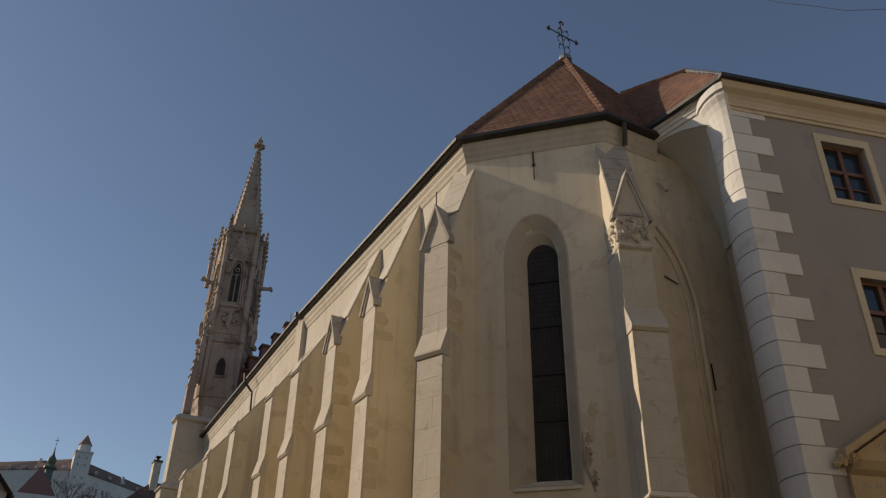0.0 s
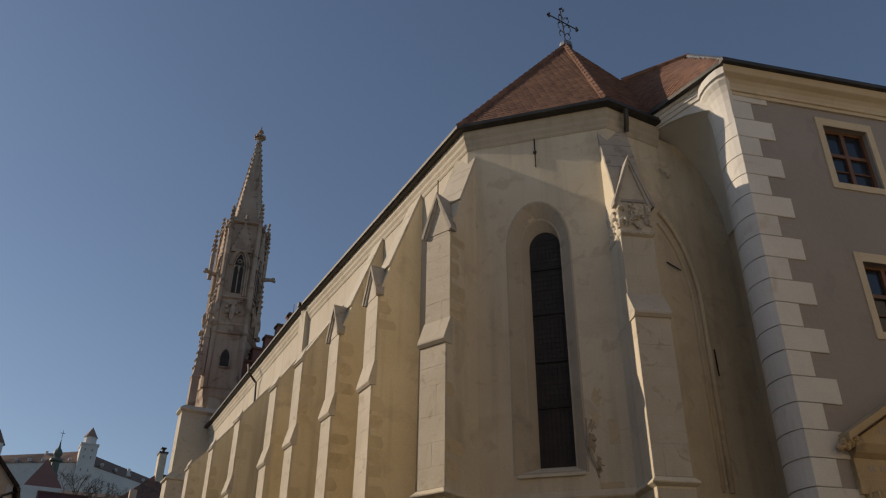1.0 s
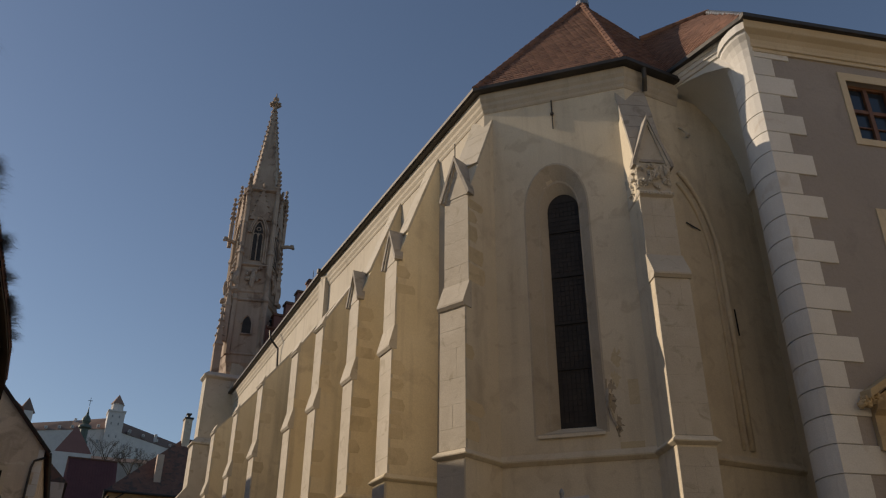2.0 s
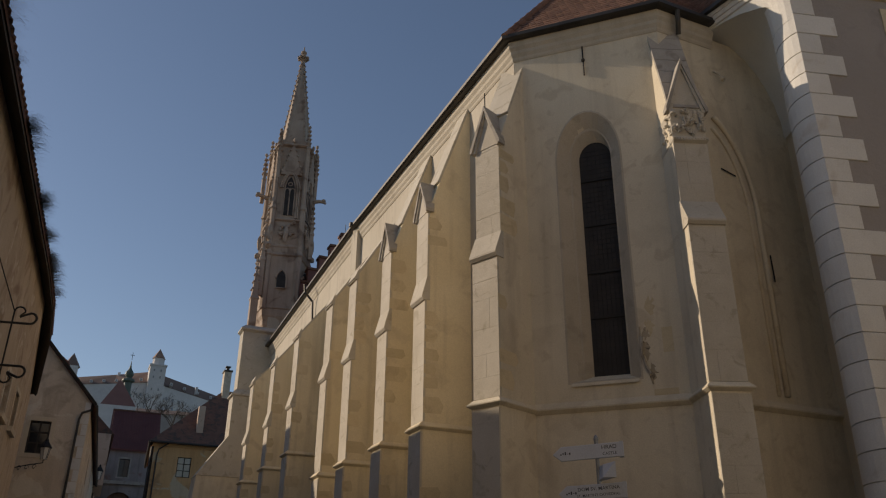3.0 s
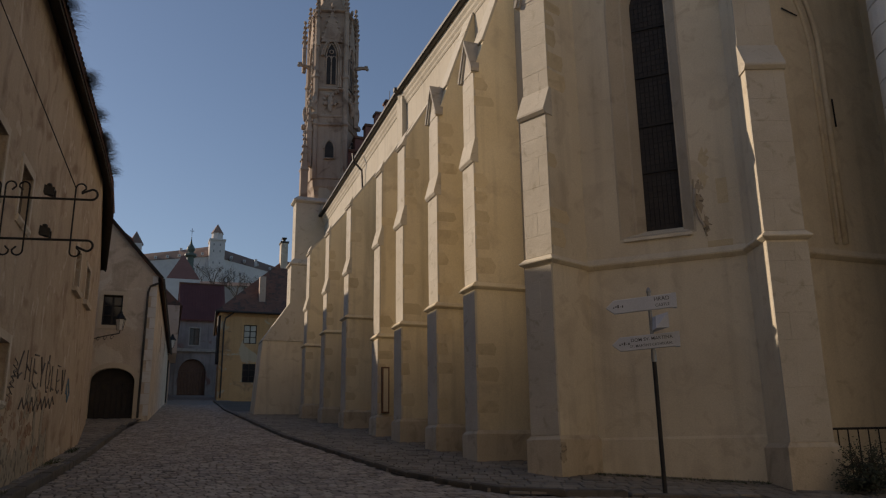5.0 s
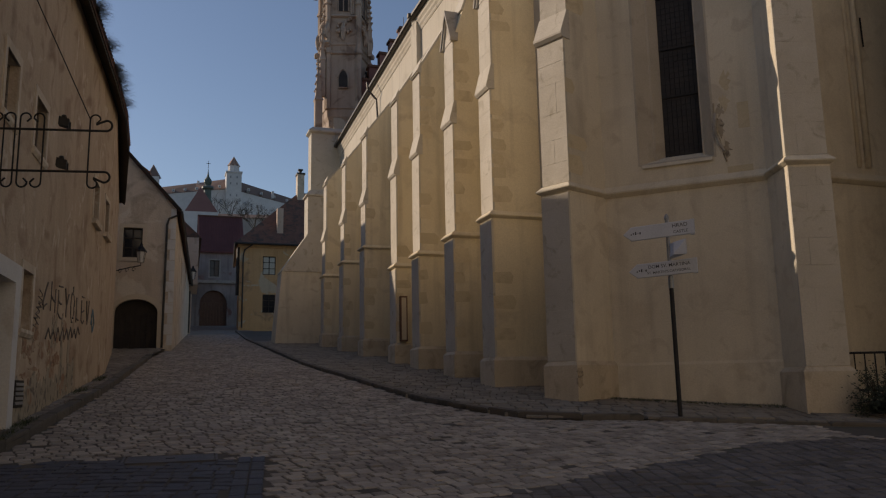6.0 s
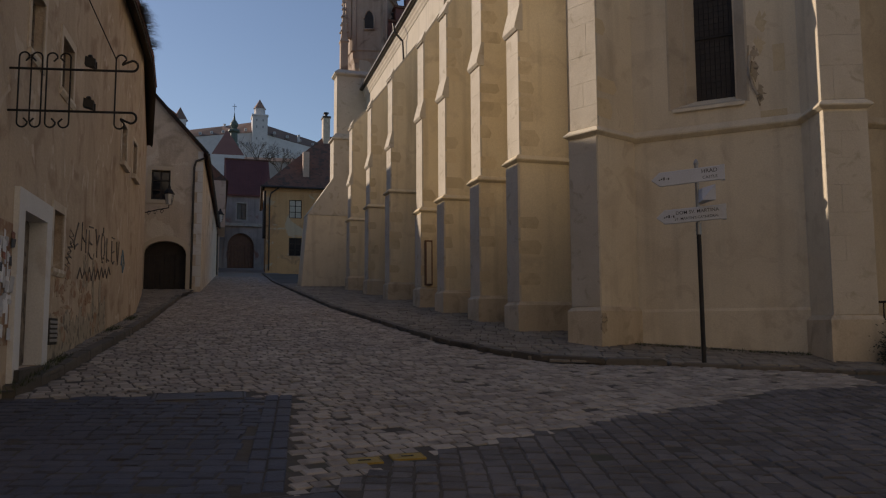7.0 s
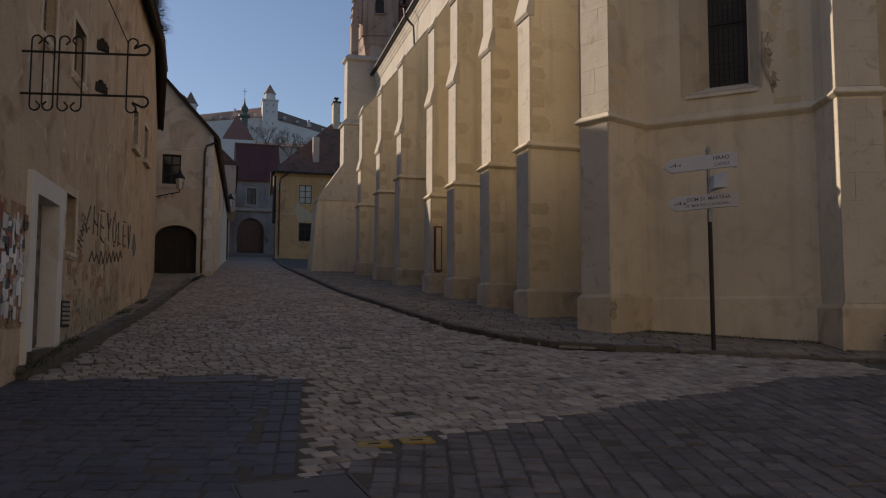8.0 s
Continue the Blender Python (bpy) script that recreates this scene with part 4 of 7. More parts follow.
moulding([(6.72, 41.6), (6.72, 40.5), (8.9, 40.5)], 11.5, [(0, -0.08), (0.1, -0.05), (0.1, 0.02), (-0.14, 0.3), (-0.2, 0.3)], STONE, tower, "weathering")
moulding([(6.9, 41.6), (6.9, 40.7), (9.0, 40.7)], 15.0, [(0, -0.1), (0.14, 0.0), (0.14, 0.08), (-0.1, 0.3), (-0.2, 0.3)], STONE, tower, "weathering")
TC = (9.2, 43.3)


TT = radians(220.0)
NS = 5


def octa(r, z, cx=TC[0], cy=TC[1], n=NS, turn=TT):
    return [(cx + r * math.cos(2 * math.pi * i / n + turn), cy + r * math.sin(2 * math.pi * i / n + turn), z) for i in range(n)]


m = Mesh()
m.loft([octa(0.9, 14.2), octa(1.1, 15.3), octa(1.22, 15.5), octa(1.24, 15.8), octa(1.36, 16.0), octa(1.38, 16.3), octa(1.5, 16.5), octa(1.52, 16.9)])
part("corbel", m, TOWER_STONE, tower)
shaft = part("shaft", Mesh().loft([octa(1.5, 16.9), octa(1.48, 20.2), octa(1.46, 20.2), octa(1.42, 23.2), octa(1.4, 23.2), octa(1.36, 28.0)]), TOWER_STONE, tower)
for z, e in ((16.95, 0.1), (20.2, 0.12), (20.75, 0.05), (22.45, 0.12), (27.6, 0.1)):
    part("band", Mesh().loft([octa(1.44, z - 0.08), octa(1.47 + e, z), octa(1.47 + e, z + 0.06), octa(1.42, z + 0.16)]), TOWER_STONE, tower)


def crocketed_pinnacle(c, z0, h, r, parent, seed):
    c = Vector((c[0], c[1], 0))
    m = Mesh().loft([octa(r, z0, c.x, c.y, 4, math.pi / 4), octa(r, z0 + h * 0.45, c.x, c.y, 4, math.pi / 4), octa(r * 1.25, z0 + h * 0.47, c.x, c.y, 4, math.pi / 4), octa(r * 0.85, z0 + h * 0.52, c.x, c.y, 4, math.pi / 4), octa(0.03, z0 + h, c.x, c.y, 4, math.pi / 4)])
    p = part("pinnacle", m, TOWER_STONE, parent)
    cm = Mesh()
    for k in range(4):
        for i in range(4):
            rr = r * (0.85 - 0.8 * (0.2 + k * 0.22))
            a = math.pi / 4 + i * math.pi / 2
            cm.lump((c.x + (rr + 0.05) * math.cos(a), c.y + (rr + 0.05) * math.sin(a), z0 + h * (0.6 + 0.1 * k)), 0.075, seed + k, 5, 3, 0.4)
    cm.lump((c.x, c.y, z0 + h), (0.11, 0.11, 0.13), seed, 6, 4, 0.4)
    tagged(part("crocket_finial", cm, TOWER_STONE, p), "small leaf crockets", "", "", "stuff")
    return p


for i in range(NS):
    a = 2 * math.pi * i / NS + TT
    x, y = TC[0] + 1.46 * math.cos(a), TC[1] + 1.46 * math.sin(a)
    part("corner_shaft", Mesh().loft([octa(0.2, 16.9, x, y, 6, 0), octa(0.2, 20.1, x, y, 6, 0), octa(0.28, 20.2, x, y, 6, 0), octa(0.17, 20.5, x, y, 6, 0), octa(0.17, 23.1, x, y, 6, 0), octa(0.24, 23.2, x, y, 6, 0), octa(0.15, 23.5, x, y, 6, 0), octa(0.15, 26.6, x, y, 6, 0)]), TOWER_STONE, tower)
    crocketed_pinnacle((x, y), 25.6 + 0.4 * (i % 2), 3.0, 0.15, tower, i)
    if i % 2 == 0:
        m = Mesh().lump((x * 1.0 + 0.12 * math.cos(a), y + 0.12 * math.sin(a), 21.6), (0.2, 0.2, 0.5), i, 7, 6, 0.5).lump((x + 0.14 * math.cos(a), y + 0.14 * math.sin(a), 20.75), (0.26, 0.26, 0.2), i + 3, 7, 4, 0.5)
        part("carved_canopy", m, TOWER_STONE, tower)
# faces: windows, gables
for i in range(NS):
    a = 2 * math.pi * (i + 0.5) / NS + TT
    nv = Vector((math.cos(a), math.sin(a), 0))
    tv = Vector((-nv.y, nv.x, 0))
    if nv.y > 0.5:
        continue
    o = Vector((TC[0], TC[1], 0)) + nv * 1.17

    def F(u, d, z):
        return o + tv * u + nv * d + Vector((0, 0, z))
    w = part("belfry_window", Mesh().loft([[F(u, -0.02, z) for u, z in arched(-0.3, 0.3, 22.8, 24.6, 25.4, 10, 0.7)], [F(u, 0.02, z) for u, z in arched(-0.3, 0.3, 22.8, 24.6, 25.4, 10, 0.7)]]), LEADED, tower, "dark pointed opening")
    m = Mesh()
    for uu in (-0.3, 0.0, 0.3):
        m.tube([F(uu, 0.03, 22.8), F(uu, 0.03, 24.6)], 0.035, 5)
    m.tube([F(u, 0.03, z) for u, z in arched(-0.3, 0.3, 22.8, 24.6, 25.4, 10, 0.7)[1:]], 0.04, 5)
    for uu in (-0.15, 0.15):
        m.tube([F(uu + 0.15 * math.cos(t), 0.03, 24.3 + 0.3 * math.sin(t)) for t in [k * math.pi / 6 for k in range(7)]], 0.03, 5)
    m.tube([F(0.12 * math.cos(t), 0.03, 24.88 + 0.12 * math.sin(t)) for t in [k * math.pi / 4 for k in range(9)]], 0.03, 5)
    part("tracery", m, TOWER_STONE, w)
    m = Mesh()
    for r_, dz in ((0.44, 0.0), (0.56, 0.12)):
        m.tube([F(u, 0.06, z) for u, z in arched(-r_, r_, 22.6, 24.6, 25.65 + dz, 12, 0.7)[1:]], 0.06, 6)
    part("window_surround", m, TOWER_STONE, w)
    m = Mesh()
    tri = [(-0.62, 25.5), (0.62, 25.5), (0, 27.7)]
    m.loft([[F(u, -0.1, z) for u, z in tri], [F(u, 0.1, z) for u, z in tri]])
    for s in (-1, 1):
        for k in range(6):
            m.lump(F(s * 0.62 * (1 - (k + 0.5) / 6), 0.08, 25.5 + 2.2 * (k + 0.5) / 6 + 0.06), 0.085, k, 5, 4, 0.4)
    m.lump(F(0, 0.04, 27.95), (0.1, 0.1, 0.22), 2, 6, 4, 0.4)
    part("window_gable", m, TOWER_STONE, tower)
    sw = part("slit_window", Mesh().loft([[F(u, 0.08, z) for u, z in arched(-0.24, 0.24, 18.2, 18.75, 19.2, 8, 0.6)], [F(u, 0.12, z) for u, z in arched(-0.24, 0.24, 18.2, 18.75, 19.2, 8, 0.6)]]), LEADED, tower, "small dark pointed window")
    part("slit_surround", Mesh().tube([F(u, 0.12, z) for u, z in arched(-0.29, 0.29, 18.15, 18.75, 19.28, 8, 0.6)], 0.05, 5), TOWER_STONE, sw)
    m = Mesh()
    for k in range(16):
        u, z = random.Random(i * 50 + k).uniform(-0.45, 0.45), random.Random(i * 50 + k + 900).uniform(21.5, 22.3)
        m.lump(F(u, 0.1, z), (0.1, 0.1, 0.12), k, 5, 4, 0.5)
    m.lump(F(0, 0.16, 21.5), (0.16, 0.14, 0.5), i, 7, 6, 0.5)
    part("carved_frieze", m, TOWER_STONE, tower)
for sx, z in ((-1, 24.1), (1, 24.5)):
    part("gargoyle", Mesh().tube([(TC[0] + sx * 1.4, 43.0, z - 0.05), (TC[0] + sx * 1.75, 42.9, z + 0.02), (TC[0] + sx * 2.0, 42.85, z), (TC[0] + sx * 2.12, 42.8, z - 0.1)], 0.13, 6, 0.08).lump((TC[0] + sx * 2.0, 42.85, z + 0.1), (0.14, 0.1, 0.1), 2), TOWER_STONE, tower)
for c_, z_, h_, r_ in (((7.5, 42.1), 15.2, 4.4, 0.28), ((7.75, 42.3), 17.6, 4.6, 0.2), ((7.95, 42.6), 20.3, 3.6, 0.17), ((10.55, 42.6), 20.4, 3.4, 0.17), ((10.7, 43.2), 24.6, 3.2, 0.13), ((7.5, 43.2), 23.8, 3.3, 0.15), ((8.1, 42.3), 25.2, 3.2, 0.15)):
    crocketed_pinnacle(c_, z_, h_, r_, tower, int(z_))
SPZ0, SPZ1 = 27.6, 35.0
spire = part("spire", Mesh().loft([octa(1.06, SPZ0), octa(0.06, SPZ1)]), TOWER_STONE, tower)
for i in range(NS):
    a = 2 * math.pi * i / NS + TT
    m = Mesh()
    for k in range(17):
        f = 0.08 + 0.9 * k / 17
        r_ = 1.06 * (1 - f) + 0.06 * f + 0.05
        z = SPZ0 + (SPZ1 - SPZ0) * f
        m.lump((TC[0] + r_ * math.cos(a), TC[1] + r_ * math.sin(a), z), (0.07, 0.07, 0.075), k + i, 5, 4, 0.5)
    m.tube([(TC[0] + 1.06 * math.cos(a), TC[1] + 1.06 * math.sin(a), SPZ0), (TC[0] + 0.06 * math.cos(a), TC[1] + 0.06 * math.sin(a), SPZ1)], 0.06, 5, 0.03)
    part("spire_rib", m, TOWER_STONE, spire)
m = Mesh().lathe((TC[0], TC[1], 34.5), [(0.08, 0), (0.1, 0.3), (0.26, 0.42), (0.3, 0.55), (0.12, 0.7), (0.1, 0.85), (0.2, 0.95), (0.2, 1.05), (0.05, 1.2), (0.03, 1.5)], 8)
for k in range(8):
    a = k * math.pi / 4
    m.lump((TC[0] + 0.3 * math.cos(a), TC[1] + 0.3 * math.sin(a), 35.05), 0.12, k, 5, 4, 0.4)
part("finial", m, TOWER_STONE, spire)
# low turret roof behind the shaft
part("stair_roof", Mesh().loft([[(10.2, 42.0, 18.0), (11.6, 42.0, 18.0), (11.6, 44, 18.0), (10.2, 44, 18.0)], [(10.3, 42.9, 19.6), (10.5, 42.9, 19.6), (10.5, 43.1, 19.6), (10.3, 43.1, 19.6)]]), METAL_DARK, tower)

# ---- grey town house beside the apse ----
palace = thing("town_house", (14.0, 8.5, 1.0), "grey plastered town house with white quoins and brown windows", "house")
FU = Vector((0.9636, -0.2672, 0))
FN = Vector((-0.2672, -0.9636, 0))
FO = Vector((12.27, 9.14, 0))


def fac(u, d, z):
    """A point of the facade: along it, out of it, height."""
    return FO + FU * u + FN * d + Vector((0, 0, z))


m = Mesh()
WINS = [(u, u + 1.16, z, z + 1.6) for u in (2.27, 5.9, 9.5) for z in (11.93, 8.34)]
panel(m, FO, FU, 16, 0.0, 14.4, 0.35, [rect(*w) for w in WINS])
part("facade", m, GREY_PLASTER, palace)
# rounded corner column, then the flank hollowed towards the church
RND = [(12.27, 9.14), (12.235, 9.26), (12.235, 9.40), (12.26, 9.54), (12.32, 9.70), (12.42, 9.85), (12.56, 9.97), (12.75, 10.05)]
flank = []
for k in range(9):
    a = k / 8
    flank.append((12.75 + (14.1 - 12.75) * a + 0.3 * math.sin(math.pi * a), 10.05 + (11.62 - 10.05) * a - 0.12 * math.sin(math.pi * a)))
m = Mesh()
m.loft([[(x, y, 0.5) for x, y in flank] + [(15.5, 11.6, 0.5), (13.2, 9.4, 0.5)], [(x, y, 14.3) for x, y in flank] + [(15.5, 11.6, 14.3), (13.2, 9.4, 14.3)]])
part("flank_wall", m, CREAM_TRIM, palace)
part("corner_column", Mesh().prism([(x + 0.03, y) for x, y in RND] + [(13.1, 9.9), (13.1, 9.2)], 0.4, 14.0), WHITE_TRIM, palace)
# hollow flare from the rounded corner up to the eave
flare = []
for z, k in ((13.2, 1.03), (13.55, 1.05), (13.8, 1.1), (14.0, 1.18), (14.15, 1.28), (14.26, 1.4), (14.32, 1.42), (14.34, 1.5), (14.52, 1.52)):
    flare.append([(12.9 + (x - 12.9) * k, 9.62 + (y - 9.62) * k, z) for x, y in RND[:6]] + [(13.1, 9.9, z), (13.1, 9.2, z)])
part("corner_flare", Mesh().loft(flare), WHITE_TRIM, palace, smooth=False)
# fascia under the eave, its lower edge arched, and the cove behind it
FX = [(12.235, 9.42), (12.215, 9.55), (12.19, 9.7), (12.17, 9.85), (12.12, 10.34), (12.06, 10.83), (11.93, 11.8)]
FZ = [13.45, 13.78, 13.92, 14.0, 14.2, 14.3, 14.36]
m = Mesh().loft([[(x, y, z), (x, y, 14.6), (x + 0.12, y + 0.03, 14.6), (x + 0.12, y + 0.03, z)] for (x, y), z in zip(FX, FZ)])
part("fascia", m, WHITE_TRIM, palace)
BX = [(12.75, 10.05), (12.9, 10.1), (13.1, 10.25), (13.4, 10.5), (13.7, 10.8), (13.9, 11.1), (14.1, 11.62)]
rows = []
for j in range(9):
    a = j / 8 * math.pi / 2
    rows.append([(bx + (x - bx) * (1 - math.cos(a)), by + (y - by) * (1 - math.cos(a)), 11.9 + (z + 0.01 - 11.9) * math.sin(a)) for (x, y), z, (bx, by) in zip(FX, FZ, BX)])
m = Mesh()
n7 = 7
m.add([p for r in rows for p in r], [(j * n7 + i, j * n7 + i + 1, (j + 1) * n7 + i + 1, (j + 1) * n7 + i) for j in range(8) for i in range(6)])
part("cove", m, WHITE_TRIM, palace, smooth=True)
for k in range(3):
    part("eave_moulding", Mesh().loft([[(x - 0.03 - 0.06 * k, y, 14.36 + 0.09 * k), (x + 0.1, y, 14.36 + 0.09 * k), (x + 0.1, y, 14.452 + 0.09 * k), (x - 0.06 - 0.06 * k, y, 14.452 + 0.09 * k)] for x, y in ((12.25, 9.1), (11.97, 11.46))]), WHITE_TRIM, palace)
# quoins: long and short courses round the corner
QH = 0.508
for k in range(26):
    z = 1.13 + QH * k
    top_ = min(z + QH, 14.06)
    ln = 0.93 if k % 2 else 0.5
    part("quoin", Mesh().loft([[fac(0.0, -0.05, z + .006), fac(ln, -0.05, z + .006), fac(ln, -0.05, top_ - .006), fac(0.0, -0.05, top_ - .006)],
                               [fac(-0.02, 0.022, z + .006), fac(ln, 0.022, z + .006), fac(ln, 0.022, top_ - .006), fac(-0.02, 0.022, top_ - .006)],
                               [fac(-0.012, 0.032, z + .016), fac(ln - .01, 0.032, z + .016), fac(ln - .01, 0.032, top_ - .016), fac(-0.012, 0.032, top_ - .016)]]), WHITE_TRIM, palace)
    out = [(x - 0.012 if i else x - 0.02, y - (0.02 if i == 0 else 0)) for i, (x, y) in enumerate(RND)]
    inn = [(x + 0.06, y + 0.01) for x, y in RND]
    m = Mesh()
    m.loft([[(x, y, zz) for x, y in ring] for ring, zz in ((out + inn[::-1], z + 0.012), (out + inn[::-1], top_ - 0.012))])
    part("quoin", m, WHITE_TRIM, palace)
# main cornice
CP = [(-0.1, 13.98), (0.05, 13.98), (0.06, 14.06), (0.1, 14.07), (0.11, 14.13), (0.15, 14.22), (0.22, 14.3), (0.34, 14.36), (0.36, 14.38), (0.42, 14.5), (-0.1, 14.5)]
rings = [[fac(u if u > 0 else -d * 0.7, d, z) for d, z in CP] for u in (-0.01, 16)]
part("cornice", Mesh().loft(rings), CREAM_TRIM, palace)
part("gutter", Mesh().loft([[fac(u, d, z) for d, z in ((0.36, 14.5), (0.52, 14.51), (0.53, 14.6), (0.36, 14.6))] for u in (-0.35, 16)]), METAL_DARK, palace)
part("gutter", Mesh().loft([[(11.72, 11.42, 14.63), (11.85, 11.42, 14.63), (11.85, 11.42, 14.74), (11.72, 11.42, 14.74)], [(11.9, 8.9, 14.58), (12.03, 8.9, 14.58), (12.03, 8.9, 14.68), (11.9, 8.9, 14.68)]]), METAL_DARK, palace)
# roof
PK = Vector((14.28, 11.7, 18.2))
E0 = Vector((11.98, 8.8, 14.64))
E1 = Vector((11.8, 11.38, 14.73))
E2 = fac(16, 0.42, 14.6)
PK2 = PK + FU * 14
JN = Vector((12.93, 13.07, 17.75))
m = Mesh()
m.add([E0, E1, JN, PK, PK2, E2], [(0, 5, 4, 3)])
for j in range(8):
    for i in range(8):
        m.add([E0.lerp(E1, a).lerp(PK.lerp(JN, a), b) for a, b in ((i / 8, j / 8), ((i + 1) / 8, j / 8), ((i + 1) / 8, (j + 1) / 8), (i / 8, (j + 1) / 8))], [(0, 1, 2, 3)])
m.add([PK, PK2, PK2 + Vector((2, 6, -4)), JN + Vector((1.5, 4, -2)), JN], [(0, 4, 3, 2, 1)])
proof = part("roof", m, TILE, palace, "red clay tile roof")
hipdir = (PK - E0).normalized()
slopes.append(tile_fields(E0, E1, PK, JN, 0.155, 0.182, 3, lambda p: (p - E0 - hipdir * (p - E0).dot(hipdir)).length > 0.2))
ridge_tiles(JN + Vector((0, 0, 0.04)), PK + Vector((0, 0, 0.04)), proof)
ridge_tiles(E0 + Vector((0.05, 0.05, 0.06)), PK + Vector((0, 0, 0.05)), proof, mat=ZINC, r=0.08, name="hip_cap")
# windows
for i, (u0, u1, z0, z1) in enumerate(WINS):
    w = part("window", Mesh().loft([[fac(u, -0.22, z) for u, z in rect(u0, u1, z0, z1)], [fac(u, -0.2, z) for u, z in rect(u0, u1, z0, z1)]]), SKY_GLASS, palace, "glass reflecting the sky")
    fr = Mesh()
    t = 0.075
    for a, b, c, d in ((u0, u1, z0, z0 + t), (u0, u1, z1 - t, z1), (u0, u0 + t, z0 + t, z1 - t), (u1 - t, u1, z0 + t, z1 - t), ((u0 + u1) / 2 - 0.05, (u0 + u1) / 2 + 0.05, z0 + t, z1 - t)):
        fr.loft([[fac(u, -0.2, z) for u, z in rect(a, b, c, d)], [fac(u, -0.13, z) for u, z in rect(a, b, c, d)]])
    part("window_frame", fr, BROWN_WOOD, w)
    zm = z0 + (z1 - z0) * 0.56
    zz = z0 + (z1 - z0) * 0.29
    for a, b in ((u0 + t, (u0 + u1) / 2 - 0.05), ((u0 + u1) / 2 + 0.05, u1 - t)):
        part("transom", Mesh().loft([[fac(u, -0.2, z) for u, z in rect(a, b, zm - 0.045, zm + 0.045)], [fac(u, -0.14, z) for u, z in rect(a, b, zm - 0.045, zm + 0.045)]]), BROWN_WOOD, w)
        part("glazing_bar", Mesh().loft([[fac(u, -0.2, z) for u, z in rect(a, b, zz - 0.015, zz + 0.015)], [fac(u, -0.16, z) for u, z in rect(a, b, zz - 0.015, zz + 0.015)]]), BROWN_WOOD, w)
    sr = Mesh()
    e = 0.16
    for a, b, c, d in ((u0 - e, u1 + e, z1, z1 + e + 0.05), (u0 - e, u1 + e, z0 - e, z0), (u0 - e, u0, z0, z1), (u1, u1 + e, z0, z1)):
        sr.loft([[fac(u, -0.02, z) for u, z in rect(a, b, c, d)], [fac(u, 0.03, z) for u, z in rect(a, b, c, d)]])
    part("window_surround", sr, CREAM_TRIM, w)
def pfac(u, d, z):
    return fac(u * 1.075, d, z)


# stone portal
portal = part("portal", Mesh().loft([[pfac(u, -0.02, z) for u, z in rect(0.95, 3.1, 0.3, 5.1)], [pfac(u, 0.06, z) for u, z in rect(0.95, 3.1, 0.3, 5.1)]]), PORTAL, palace, "carved sandstone portal with pediment")
part("entablature", Mesh().loft([[pfac(u, d, z) for d, z in ((-0.02, 5.1), (0.1, 5.1), (0.12, 5.35), (0.1, 5.36), (0.1, 5.72), (0.2, 5.8), (0.28, 5.95), (-0.02, 5.95))] for u in (0.75, 3.4)]), PORTAL, portal)
part("pediment", Mesh().loft([[pfac(u, d, z) for u, z in ((0.7, 5.95), (3.45, 5.95), (2.08, 6.85))] for d in (-0.02, 0.14)]), PORTAL, portal)
for s in (0, 1):
    a, b = ((0.62, 6.0), (2.08, 6.95)) if s == 0 else ((3.53, 6.0), (2.08, 6.95))
    part("raking_cornice", Mesh().loft([[pfac(a[0], d, a[1] + h) for d, h in ((-0.02, -0.06), (0.3, -0.02), (0.32, 0.12), (-0.02, 0.14))], [pfac(b[0], d, b[1] + h) for d, h in ((-0.02, -0.06), (0.3, -0.02), (0.32, 0.12), (-0.02, 0.14))]]), PORTAL, portal)
for u0 in (0.85, 2.75):
    part("pilaster", Mesh().loft([[pfac(u, -0.02, z) for u, z in rect(u0, u0 + 0.38, 0.3, 5.1)], [pfac(u, 0.14, z) for u, z in rect(u0, u0 + 0.38, 0.3, 5.1)]]), PORTAL, portal)
    cm = Mesh()
    for k in range(9):
        cm.lump(pfac(u0 + 0.05 + 0.035 * k, 0.16, 4.95 + 0.06 * (k % 3)), (0.07, 0.07, 0.09), k, 6, 4, 0.5)
    part("capital", cm, PORTAL, portal)
cm = Mesh()
for k in range(10):
    cm.lump(pfac(0.5 + 0.04 * k, 0.16, 5.86 + 0.05 * (k % 3) + 0.012 * k), (0.07, 0.08, 0.07), k, 6, 4, 0.6)
part("volute", cm, PORTAL, portal, "eroded carved stone scroll")
rnd = random.Random(4)
for z, u0, u1, h, d in ((5.5, 1.0, 3.2, 0.11, 0.1), (5.02, 1.4, 2.9, 0.1, 0.06), (4.8, 1.4, 2.8, 0.1, 0.06), (6.2, 1.35, 2.7, 0.12, 0.14)):
    u = u0
    bars = Mesh()
    while u < u1:
        w_ = rnd.uniform(0.03, 0.05)
        bars.loft([[pfac(a, d - 0.003, b) for a, b in rect(u, u + w_, z, z + h)], [pfac(a, d + 0.004, b) for a, b in rect(u, u + w_, z, z + h)]])
        u += w_ + rnd.choice([0.03, 0.03, 0.05, 0.1])
    tagged(part("inscription_bars", bars, GREY_STONE, portal), "carved illegible lettering", "", "", "stuff")

TOWN = 0.985
palace.scale = (TOWN, TOWN, TOWN)
palace.location = Vector((0, 0, 1.7)).lerp(palace.location, TOWN)

# ---- old house along the street ----
old = thing("old_house", (-2.0, 14.0, 1.3), "weathered old house with peeling ochre plaster and mossy tile roof", "house")
S1a, S1b = (-2.17, 6.0), (-1.597, 16.5)
U1 = Vector((S1b[0] - S1a[0], S1b[1] - S1a[1], 0)).normalized()
SN = Vector((U1.y, -U1.x, 0))
SO = Vector((S1a[0], S1a[1], 0))


def hw(y, d, z):
    """A point of the house's street wall: y along the street, d out of the wall."""
    return SO + U1 * ((y - S1a[1]) / U1.y) + SN * d + Vector((0, 0, z))


